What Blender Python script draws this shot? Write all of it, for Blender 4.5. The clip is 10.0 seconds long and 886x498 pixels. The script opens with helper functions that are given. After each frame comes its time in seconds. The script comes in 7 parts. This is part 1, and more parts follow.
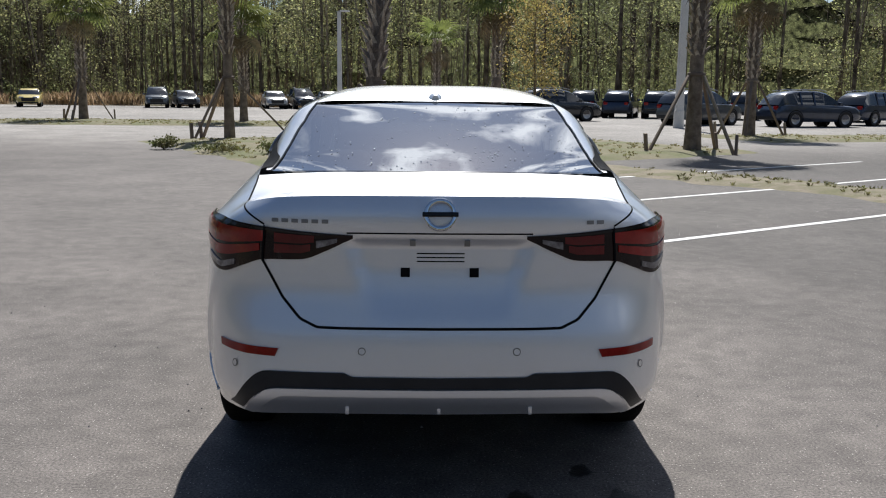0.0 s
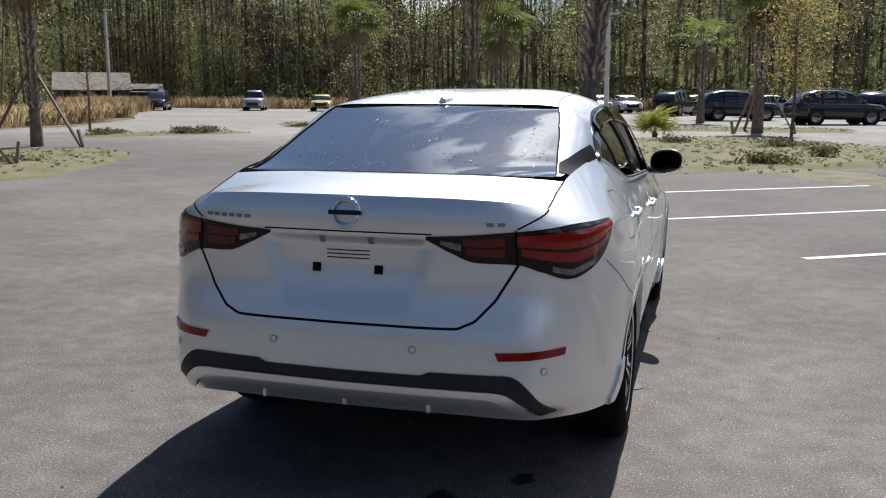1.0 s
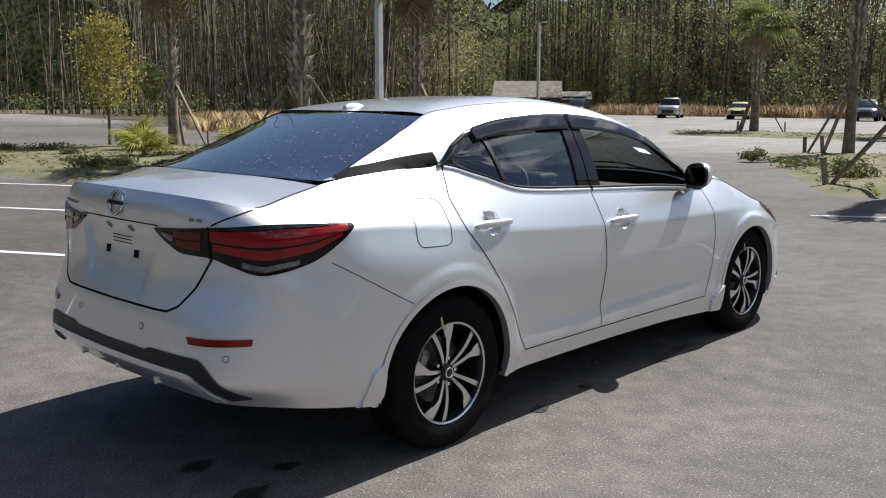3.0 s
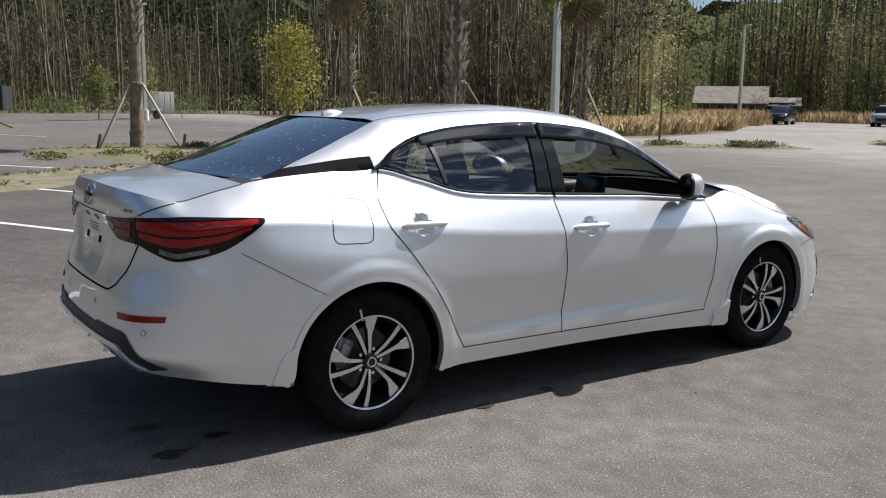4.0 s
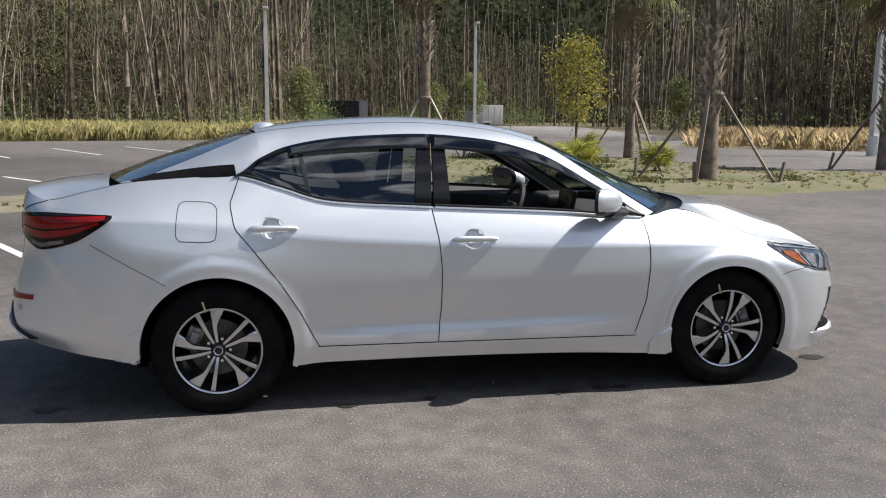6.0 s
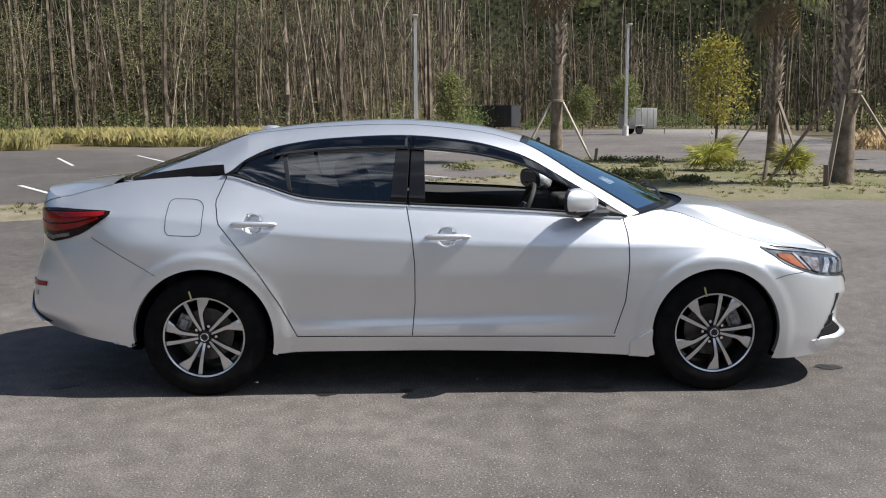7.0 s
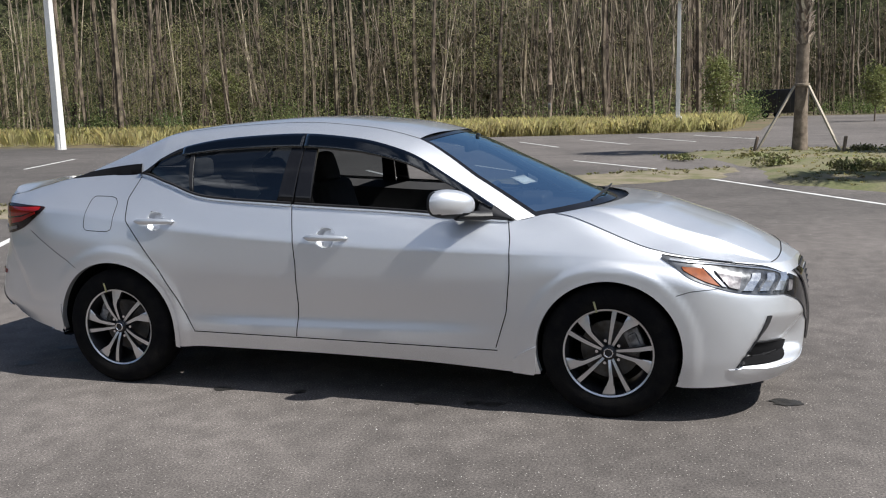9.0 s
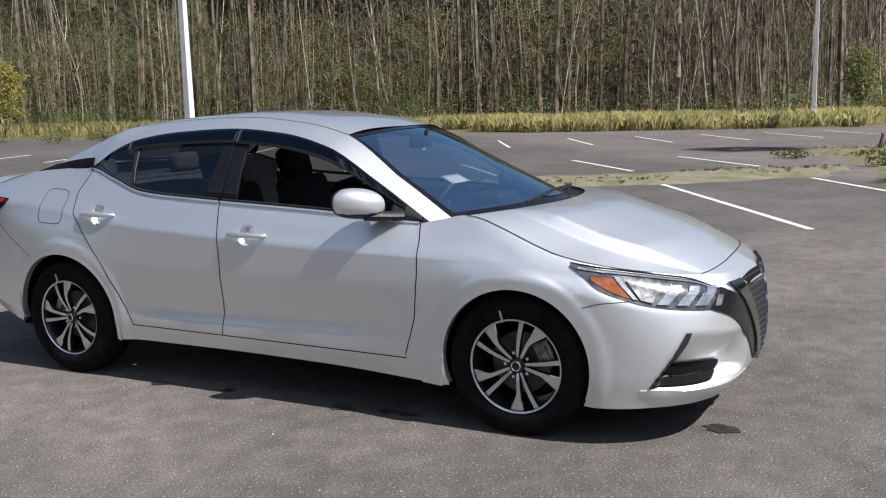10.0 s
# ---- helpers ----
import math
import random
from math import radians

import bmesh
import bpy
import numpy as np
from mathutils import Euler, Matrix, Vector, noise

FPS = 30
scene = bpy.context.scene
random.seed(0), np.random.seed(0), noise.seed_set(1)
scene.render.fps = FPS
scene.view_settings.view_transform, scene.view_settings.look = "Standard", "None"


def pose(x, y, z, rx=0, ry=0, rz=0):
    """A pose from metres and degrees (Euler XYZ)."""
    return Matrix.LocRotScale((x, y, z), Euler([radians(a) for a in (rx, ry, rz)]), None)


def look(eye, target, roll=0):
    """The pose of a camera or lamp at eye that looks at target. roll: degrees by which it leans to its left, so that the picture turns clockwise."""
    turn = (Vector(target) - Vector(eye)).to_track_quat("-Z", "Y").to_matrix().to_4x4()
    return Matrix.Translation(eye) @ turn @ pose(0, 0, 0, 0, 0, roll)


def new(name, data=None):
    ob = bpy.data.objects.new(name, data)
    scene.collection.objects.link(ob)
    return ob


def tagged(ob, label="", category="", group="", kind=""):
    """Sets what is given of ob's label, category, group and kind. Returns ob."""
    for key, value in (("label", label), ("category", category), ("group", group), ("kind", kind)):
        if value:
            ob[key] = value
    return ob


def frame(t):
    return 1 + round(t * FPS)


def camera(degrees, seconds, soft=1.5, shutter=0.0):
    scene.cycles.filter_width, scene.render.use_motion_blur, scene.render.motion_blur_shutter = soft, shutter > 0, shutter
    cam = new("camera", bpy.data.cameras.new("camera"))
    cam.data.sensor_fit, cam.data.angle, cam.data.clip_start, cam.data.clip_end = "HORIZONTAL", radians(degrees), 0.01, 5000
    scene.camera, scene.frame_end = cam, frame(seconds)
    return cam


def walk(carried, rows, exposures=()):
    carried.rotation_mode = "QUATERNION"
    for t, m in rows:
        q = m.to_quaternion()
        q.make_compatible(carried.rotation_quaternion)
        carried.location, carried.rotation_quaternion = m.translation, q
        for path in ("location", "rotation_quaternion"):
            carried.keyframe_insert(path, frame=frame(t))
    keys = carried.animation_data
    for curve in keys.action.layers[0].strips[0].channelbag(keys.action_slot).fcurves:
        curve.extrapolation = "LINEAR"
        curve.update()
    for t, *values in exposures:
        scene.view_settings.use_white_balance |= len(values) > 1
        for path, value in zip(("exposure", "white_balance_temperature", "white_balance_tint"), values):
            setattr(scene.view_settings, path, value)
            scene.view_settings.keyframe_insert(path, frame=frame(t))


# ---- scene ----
cam = camera(52.4, 10.0, soft=1.1)
PATH = [
    (0, (-0.066, -5.18, 1.419), (-0.014, -3.21, 1.077), 0.6),
    (0.5, (0.538, -5.139, 1.437), (0.326, -3.181, 1.093), 0.9),
    (1, (1.146, -5.096, 1.423), (0.596, -3.203, 1.085), 0.1),
    (1.5, (1.717, -4.877, 1.415), (0.925, -3.071, 1.082), -0.3),
    (2, (2.306, -4.666, 1.402), (1.295, -2.972, 1.072), -0.7),
    (2.5, (2.788, -4.318, 1.393), (1.612, -2.733, 1.072), -0.1),
    (2.7, (3.005, -4.189, 1.404), (1.757, -2.66, 1.082), 0.1),
    (3.8, (4.081, -3.366, 1.464), (2.477, -2.215, 1.142), 0.4),
    (4, (4.249, -3.24, 1.455), (2.607, -2.143, 1.136), 0.7),
    (4.5, (4.526, -2.792, 1.431), (2.806, -1.822, 1.117), 0.6),
    (5, (4.831, -2.291, 1.436), (3.022, -1.495, 1.127), 0.5),
    (5.5, (5.053, -1.779, 1.455), (3.166, -1.196, 1.146), 0.3),
    (5.7, (5.152, -1.496, 1.474), (3.243, -0.984, 1.168), 0.4),
    (6.8, (5.492, -0.447, 1.483), (3.517, -0.332, 1.193), -0.1),
    (7, (5.526, -0.215, 1.466), (3.548, -0.164, 1.175), -0.2),
    (7.5, (5.509, 0.309, 1.461), (3.535, 0.161, 1.172), -0.7),
    (8, (5.382, 0.814, 1.468), (3.421, 0.544, 1.182), -0.9),
    (8.5, (5.218, 1.336, 1.465), (3.282, 0.924, 1.18), -1.2),
    (9, (5.041, 1.823, 1.476), (3.15, 1.246, 1.17), -1.4),
    (9.5, (4.819, 2.315, 1.472), (2.994, 1.558, 1.162), -1.6),
    (10, (4.468, 2.736, 1.462), (2.686, 1.882, 1.148), -1.3),
]
walk(cam, [(t, look(e, g, r)) for t, e, g, r in PATH], [(0, .47, 6070, 10), (1.5, .47, 6080, 10), (2.5, .58, 6100, 10), (4, .56, 6150, 10), (5.5, .58, 6160, 10), (7.5, .63, 6150, 10), (9, .57, 6110, 10), (10, .61, 6090, 10)])

# ---- light ----
SUN_EL, SUN_X = radians(52.0), 0.04
sun_dir = Vector((SUN_X, math.cos(SUN_EL), math.sin(SUN_EL))).normalized()
world = bpy.data.worlds.new("sky")
scene.world = world
world.use_nodes = True
wn = world.node_tree
sky = wn.nodes.new("ShaderNodeTexSky")
sky.sky_type, sky.sun_disc = "NISHITA", False
sky.sun_elevation, sky.sun_rotation = SUN_EL, math.atan2(sun_dir.x, sun_dir.y)
sky.air_density, sky.dust_density, sky.ozone_density = 1.0, 0.7, 2.4
# scattered fair-weather clouds over the blue
wco = wn.nodes.new("ShaderNodeTexCoord")
wmap = wn.nodes.new("ShaderNodeMapping")
wmap.inputs["Scale"].default_value = (1.6, 1.6, 3.4)
wnoise = wn.nodes.new("ShaderNodeTexNoise")
wnoise.inputs["Scale"].default_value, wnoise.inputs["Detail"].default_value = 3.6, 12.0
wramp = wn.nodes.new("ShaderNodeValToRGB")
wramp.color_ramp.elements[0].position, wramp.color_ramp.elements[1].position = 0.50, 0.61
wmix = wn.nodes.new("ShaderNodeMixRGB")
wmix.inputs[2].default_value = (19.0, 19.2, 19.6, 1)
wn.links.new(wco.outputs["Generated"], wmap.inputs["Vector"])
wn.links.new(wmap.outputs["Vector"], wnoise.inputs["Vector"])
wn.links.new(wnoise.outputs["Fac"], wramp.inputs["Fac"])
# the clouds stand in a bank towards the sun; the sky behind is clear
wsep = wn.nodes.new("ShaderNodeSeparateXYZ")
wn.links.new(wco.outputs["Generated"], wsep.inputs[0])
wbank = wn.nodes.new("ShaderNodeMapRange")
wbank.inputs["From Min"].default_value, wbank.inputs["From Max"].default_value = 0.20, 0.62
wdir = wn.nodes.new("ShaderNodeMath")
wdir.operation, wdir.inputs[1].default_value = "MULTIPLY_ADD", 1.5
wn.links.new(wsep.outputs["X"], wdir.inputs[0])
wn.links.new(wsep.outputs["Y"], wdir.inputs[2])
wn.links.new(wdir.outputs[0], wbank.inputs["Value"])
wcov = wn.nodes.new("ShaderNodeMath")
wcov.operation = "MULTIPLY"
wn.links.new(wramp.outputs["Color"], wcov.inputs[0])
wn.links.new(wbank.outputs["Result"], wcov.inputs[1])
wn.links.new(wcov.outputs[0], wmix.inputs[0])
wn.links.new(sky.outputs["Color"], wmix.inputs[1])
wn.links.new(wmix.outputs["Color"], wn.nodes["Background"].inputs["Color"])
wn.nodes["Background"].inputs["Strength"].default_value = 0.050
sun = new("sun", bpy.data.lights.new("sun", "SUN"))
sun.data.energy, sun.data.angle, sun.data.color = 5.0, radians(0.53), (1.0, 0.94, 0.84)
sun.matrix_world = look(sun_dir * 60, (0, 0, 0))
scene.view_settings.exposure = 0.0


# ---- materials ----
def mat(name, base, rough=0.5, metal=0.0, alt=None, scale=6.0, fine=60.0, fine_amount=0.12, bump=0.0, bump_scale=80.0,
        coat=0.0, spec=0.5, object_random=0.0, island=False, trans=0.0, sub=0.0):
    """A procedural surface: two colours mixed by broad noise, fine grain on top, relief."""
    m = bpy.data.materials.new(name)
    m.use_nodes = True
    t = m.node_tree
    b = t.nodes["Principled BSDF"]
    b.inputs["Roughness"].default_value, b.inputs["Metallic"].default_value = rough, metal
    b.inputs["Coat Weight"].default_value, b.inputs["Coat Roughness"].default_value = coat, 0.04
    b.inputs["Specular IOR Level"].default_value = spec
    co = t.nodes.new("ShaderNodeTexCoord")
    big = t.nodes.new("ShaderNodeTexNoise")
    big.inputs["Scale"].default_value, big.inputs["Detail"].default_value = scale, 5.0
    t.links.new(co.outputs["Object"], big.inputs["Vector"])
    mix = t.nodes.new("ShaderNodeMixRGB")
    a = alt or tuple(c * 0.8 for c in base)
    mix.inputs[1].default_value, mix.inputs[2].default_value = (*base, 1), (*a, 1)
    ramp = t.nodes.new("ShaderNodeValToRGB")
    ramp.color_ramp.elements[0].position, ramp.color_ramp.elements[1].position = 0.38, 0.64
    t.links.new(big.outputs["Fac"], ramp.inputs["Fac"])
    t.links.new(ramp.outputs["Color"], mix.inputs[0])
    grain = t.nodes.new("ShaderNodeTexNoise")
    grain.inputs["Scale"].default_value, grain.inputs["Detail"].default_value = fine, 3.0
    t.links.new(co.outputs["Object"], grain.inputs["Vector"])
    level = t.nodes.new("ShaderNodeMapRange")
    level.inputs["From Min"].default_value, level.inputs["From Max"].default_value = 0.25, 0.75
    level.inputs["To Min"].default_value, level.inputs["To Max"].default_value = 1 - fine_amount, 1 + fine_amount
    t.links.new(grain.outputs["Fac"], level.inputs["Value"])
    hsv = t.nodes.new("ShaderNodeHueSaturation")
    t.links.new(mix.outputs["Color"], hsv.inputs["Color"])
    t.links.new(level.outputs["Result"], hsv.inputs["Value"])
    last = hsv.outputs["Color"]
    if object_random or island:
        src = t.nodes.new("ShaderNodeNewGeometry") if island else t.nodes.new("ShaderNodeObjectInfo")
        r = t.nodes.new("ShaderNodeMapRange")
        amount = object_random or 0.35
        r.inputs["To Min"].default_value, r.inputs["To Max"].default_value = 1 - amount, 1 + amount
        t.links.new(src.outputs["Random Per Island" if island else "Random"], r.inputs["Value"])
        h2 = t.nodes.new("ShaderNodeHueSaturation")
        t.links.new(last, h2.inputs["Color"])
        t.links.new(r.outputs["Result"], h2.inputs["Value"])
        r2 = t.nodes.new("ShaderNodeMapRange")
        r2.inputs["To Min"].default_value, r2.inputs["To Max"].default_value = 0.485, 0.515
        t.links.new(src.outputs["Random Per Island" if island else "Random"], r2.inputs["Value"])
        t.links.new(r2.outputs["Result"], h2.inputs["Hue"])
        last = h2.outputs["Color"]
    t.links.new(last, b.inputs["Base Color"])
    if bump:
        bn = t.nodes.new("ShaderNodeTexNoise")
        bn.inputs["Scale"].default_value, bn.inputs["Detail"].default_value = bump_scale, 4.0
        t.links.new(co.outputs["Object"], bn.inputs["Vector"])
        bp = t.nodes.new("ShaderNodeBump")
        bp.inputs["Strength"].default_value, bp.inputs["Distance"].default_value = bump, 0.01
        t.links.new(bn.outputs["Fac"], bp.inputs["Height"])
        t.links.new(bp.outputs["Normal"], b.inputs["Normal"])
    if trans:
        tr = t.nodes.new("ShaderNodeBsdfTranslucent")
        t.links.new(last, tr.inputs["Color"])
        ms = t.nodes.new("ShaderNodeMixShader")
        ms.inputs[0].default_value = trans
        t.links.new(b.outputs["BSDF"], ms.inputs[1])
        t.links.new(tr.outputs["BSDF"], ms.inputs[2])
        t.links.new(ms.outputs["Shader"], t.nodes["Material Output"].inputs["Surface"])
    return m


def glass(name, tint, mirror=0.06, rough=0.0, film=(0.9, 0.9, 0.9)):
    """Thin pane: tinted see-through with a gloss that grows at grazing view from either side."""
    m = bpy.data.materials.new(name)
    m.use_nodes = True
    t = m.node_tree
    t.nodes.remove(t.nodes["Principled BSDF"])
    lw = t.nodes.new("ShaderNodeLayerWeight")
    lw.inputs["Blend"].default_value = 0.5
    pw = t.nodes.new("ShaderNodeMath")
    pw.operation, pw.inputs[1].default_value = "POWER", 4.0
    ma = t.nodes.new("ShaderNodeMath")
    ma.operation, ma.inputs[1].default_value, ma.inputs[2].default_value = "MULTIPLY_ADD", 1 - mirror, mirror
    tr = t.nodes.new("ShaderNodeBsdfTransparent")
    tr.inputs["Color"].default_value = (*tint, 1)
    gl = t.nodes.new("ShaderNodeBsdfGlossy")
    gl.inputs["Roughness"].default_value = rough
    gl.inputs["Color"].default_value = (*film, 1)
    ms = t.nodes.new("ShaderNodeMixShader")
    t.links.new(lw.outputs["Facing"], pw.inputs[0])
    t.links.new(pw.outputs[0], ma.inputs[0])
    t.links.new(ma.outputs[0], ms.inputs[0])
    t.links.new(tr.outputs["BSDF"], ms.inputs[1])
    t.links.new(gl.outputs["BSDF"], ms.inputs[2])
    t.links.new(ms.outputs["Shader"], t.nodes["Material Output"].inputs["Surface"])
    return m


M_PAINT = mat("silver_paint", (0.785, 0.80, 0.83), 0.42, 0.80, (0.76, 0.775, 0.805), 2.0, 1500.0, 0.22, coat=1.0)
M_GAP = mat("panel_gap", (0.008, 0.008, 0.009), 0.9, spec=0.1)
M_BLACK = mat("black_plastic", (0.018, 0.018, 0.02), 0.45, 0, (0.024, 0.024, 0.026), 9.0, 300.0, 0.15, bump=0.1, bump_scale=700, spec=0.3)
M_BLADE = mat("blade_plastic", (0.006, 0.006, 0.007), 0.6, 0, (0.009, 0.009, 0.010), 9.0, 300.0, 0.15, bump=0.05, bump_scale=700, spec=0.06)
M_GLOSSBLACK = mat("gloss_black", (0.012, 0.012, 0.014), 0.14, 0, None, coat=0.15, spec=0.25)
M_TYRE = mat("tyre_rubber", (0.008, 0.008, 0.009), 0.95, 0, (0.013, 0.0125, 0.012), 14.0, 180.0, 0.2, bump=0.25, bump_scale=220, spec=0.06)
M_ALLOY = mat("machined_alloy", (0.72, 0.72, 0.73), 0.28, 0.85, (0.66, 0.66, 0.67), 8.0, 500.0, 0.06)
M_RIMBLACK = mat("black_rim", (0.02, 0.02, 0.022), 0.3, 0.2)
M_CHROME = mat("chrome", (0.78, 0.78, 0.8), 0.08, 1.0, (0.72, 0.72, 0.74))
M_SATIN = mat("satin_chrome", (0.80, 0.81, 0.82), 0.30, 0.85, (0.74, 0.75, 0.76))
M_DARKCHROME = mat("dark_chrome", (0.36, 0.37, 0.39), 0.08, 1.0, (0.32, 0.33, 0.35))
M_HOUSING = mat("lamp_housing", (0.15, 0.155, 0.165), 0.22, 0.7, (0.05, 0.052, 0.056), 26.0, 120.0, 0.3, coat=0.8)
M_DISC = mat("brake_disc", (0.13, 0.128, 0.125), 0.45, 0.8, (0.09, 0.08, 0.07), 20.0)
M_CALIPER = mat("cast_caliper", (0.42, 0.41, 0.40), 0.5, 0.5, (0.13, 0.125, 0.12), 30.0)
M_RED = mat("red_lens", (0.29, 0.008, 0.008), 0.12, 0, (0.20, 0.006, 0.006), 12.0, 200.0, 0.15, coat=0.25, spec=0.3)
M_DARKRED = mat("dark_red_lens", (0.12, 0.006, 0.008), 0.15, 0, (0.08, 0.005, 0.006), 12.0, 200.0, 0.15, coat=0.25, spec=0.3)
M_LAMPDARK = mat("smoked_lens", (0.010, 0.005, 0.006), 0.10, 0, (0.018, 0.007, 0.007), 10.0, coat=0.12, spec=0.2)
M_LAMPCLEAR = mat("clear_lamp", (0.26, 0.25, 0.26), 0.30, 0.4, (0.10, 0.09, 0.10), 40.0, 120.0, 0.3, coat=0.4)
M_AMBER = mat("amber_lens", (0.30, 0.085, 0.022), 0.12, 0, (0.20, 0.055, 0.018), 20.0, coat=0.4)
M_LED = mat("lamp_reflector", (0.62, 0.64, 0.67), 0.15, 0.8, (0.4, 0.42, 0.46), 60.0)
M_GLASS_CLEAR = glass("clear_glass", (0.74, 0.84, 0.86), 0.72, film=(0.76, 0.93, 1.0))
M_GLASS_TINT = glass("tinted_glass", (0.33, 0.355, 0.37), 0.10)
M_GLASS_REAR = glass("rear_glass", (0.10, 0.11, 0.12), 0.58)
M_GLASS_VISOR = glass("smoked_visor", (0.12, 0.12, 0.13), 0.09)
M_CLOTH = mat("charcoal_cloth", (0.030, 0.030, 0.032), 0.9, 0, (0.040, 0.040, 0.042), 20.0, 400.0, 0.3, bump=0.3, bump_scale=500)
M_TRIM = mat("dark_interior_trim", (0.035, 0.035, 0.037), 0.6, 0, None, 10.0, 300.0, 0.15)
M_TRIMGREY = mat("grey_interior_trim", (0.25, 0.245, 0.235), 0.7, 0, None, 10.0, 300.0, 0.1)
M_PAPER = mat("paper_sheet", (0.80, 0.80, 0.80), 0.6, 0, (0.74, 0.74, 0.75), 40.0)
M_SCREEN = mat("screen", (0.01, 0.01, 0.012), 0.15)
M_MIRROR = mat("mirror_glass", (0.07, 0.075, 0.085), 0.02, 1.0, (0.065, 0.07, 0.08))
M_DROP = mat("water_drop", (0.30, 0.33, 0.38), 0.05, 0.0, (0.20, 0.22, 0.26), coat=1.0, spec=1.0)
M_YELLOWMARK = mat("tyre_mark", (0.55, 0.52, 0.25), 0.8, 0, (0.4, 0.38, 0.25), 80.0)


# ---- shared builders ----
def link_mesh(name, bm, material, smooth=True):
    me = bpy.data.meshes.new(name)
    bm.normal_update()
    bm.to_mesh(me)
    bm.free()
    for mm in (material if isinstance(material, (list, tuple)) else [material]):
        me.materials.append(mm)
    if smooth:
        me.polygons.foreach_set("use_smooth", [True] * len(me.polygons))
        me.set_sharp_from_angle(angle=radians(38))
    return new(name, me)


def part(name, bm, material, parent=None, label="", smooth=True):
    ob = link_mesh(name, bm, material, smooth)
    if parent is not None:
        ob.parent = parent
    if label:
        ob["label"] = label
    return ob


def mesh_part(name, verts, faces, material, parent=None, label="", smooth=True):
    me = bpy.data.meshes.new(name)
    me.from_pydata([tuple(map(float, v)) for v in verts], [], [tuple(map(int, f)) for f in faces])
    for mm in (material if isinstance(material, (list, tuple)) else [material]):
        me.materials.append(mm)
    if smooth:
        me.polygons.foreach_set("use_smooth", [True] * len(me.polygons))
        me.set_sharp_from_angle(angle=radians(38))
    ob = new(name, me)
    if parent is not None:
        ob.parent = parent
    if label:
        ob["label"] = label
    return ob


def thing(name, label, category, at=(0, 0, 0), rz=0.0, group="", kind=""):
    ob = new(name)
    ob.empty_display_size = 0.2
    ob.matrix_world = pose(*at, 0, 0, rz)
    return tagged(ob, label, category, group, kind)


def box(bm, lo, hi, bevel=0.0, m=None):
    """An axis-aligned box added to bm, edges bevelled, then turned by m."""
    r = bmesh.ops.create_cube(bm, size=1.0)
    vs = r["verts"]
    for v in vs:
        v.co = Vector((lo[i] + (v.co[i] + 0.5) * (hi[i] - lo[i]) for i in range(3)))
    if bevel:
        es = {e for v in vs for e in v.link_edges}
        vs = list({v for f in bmesh.ops.bevel(bm, geom=list(es), offset=bevel, segments=2, affect="EDGES", profile=0.6)["faces"] for v in f.verts}
                  | {v for v in vs if v.is_valid})
    if m is not None:
        bmesh.ops.transform(bm, matrix=m, verts=vs)
    return vs


def rod(bm, a, b, ra, rb=None, sides=8, caps=True):
    """A tapered round bar from a to b."""
    a, b = Vector(a), Vector(b)
    q = (b - a).to_track_quat("Z", "Y")
    rb = ra if rb is None else rb
    rings = []
    for c, r in ((a, ra), (b, rb)):
        rings.append([bm.verts.new(c + q @ Vector((r * math.cos(k * 2 * math.pi / sides), r * math.sin(k * 2 * math.pi / sides), 0))) for k in range(sides)])
    for k in range(sides):
        bm.faces.new((rings[0][k], rings[0][(k + 1) % sides], rings[1][(k + 1) % sides], rings[1][k]))
    if caps:
        bm.faces.new(rings[0][::-1])
        bm.faces.new(rings[1])
    return rings


def tube(bm, pts, radii, sides=8):
    """A round tube through pts."""
    rings = []
    for i, p in enumerate(pts):
        d = Vector(pts[min(i + 1, len(pts) - 1)]) - Vector(pts[max(i - 1, 0)])
        q = d.to_track_quat("Z", "Y")
        r = radii[i] if isinstance(radii, (list, tuple)) else radii
        rings.append([bm.verts.new(Vector(p) + q @ Vector((r * math.cos(k * 2 * math.pi / sides), r * math.sin(k * 2 * math.pi / sides), 0))) for k in range(sides)])
    for a, b in zip(rings, rings[1:]):
        for k in range(sides):
            bm.faces.new((a[k], a[(k + 1) % sides], b[(k + 1) % sides], b[k]))
    bm.faces.new(rings[0][::-1])
    bm.faces.new(rings[-1])


def lathe(bm, profile, axis, centre, segments=48, close=False):
    """Turns a profile of (radius, along) round an axis 'x' through centre."""
    rings = []
    c = Vector(centre)
    for k in range(segments):
        a = 2 * math.pi * k / segments
        rings.append([bm.verts.new(c + Vector((al, r * math.cos(a), r * math.sin(a)))) for r, al in profile])
    n = len(profile)
    for k in range(segments):
        p, q = rings[k], rings[(k + 1) % segments]
        for i in range(n if close else n - 1):
            j = (i + 1) % n
            bm.faces.new((p[i], p[j], q[j], q[i]))


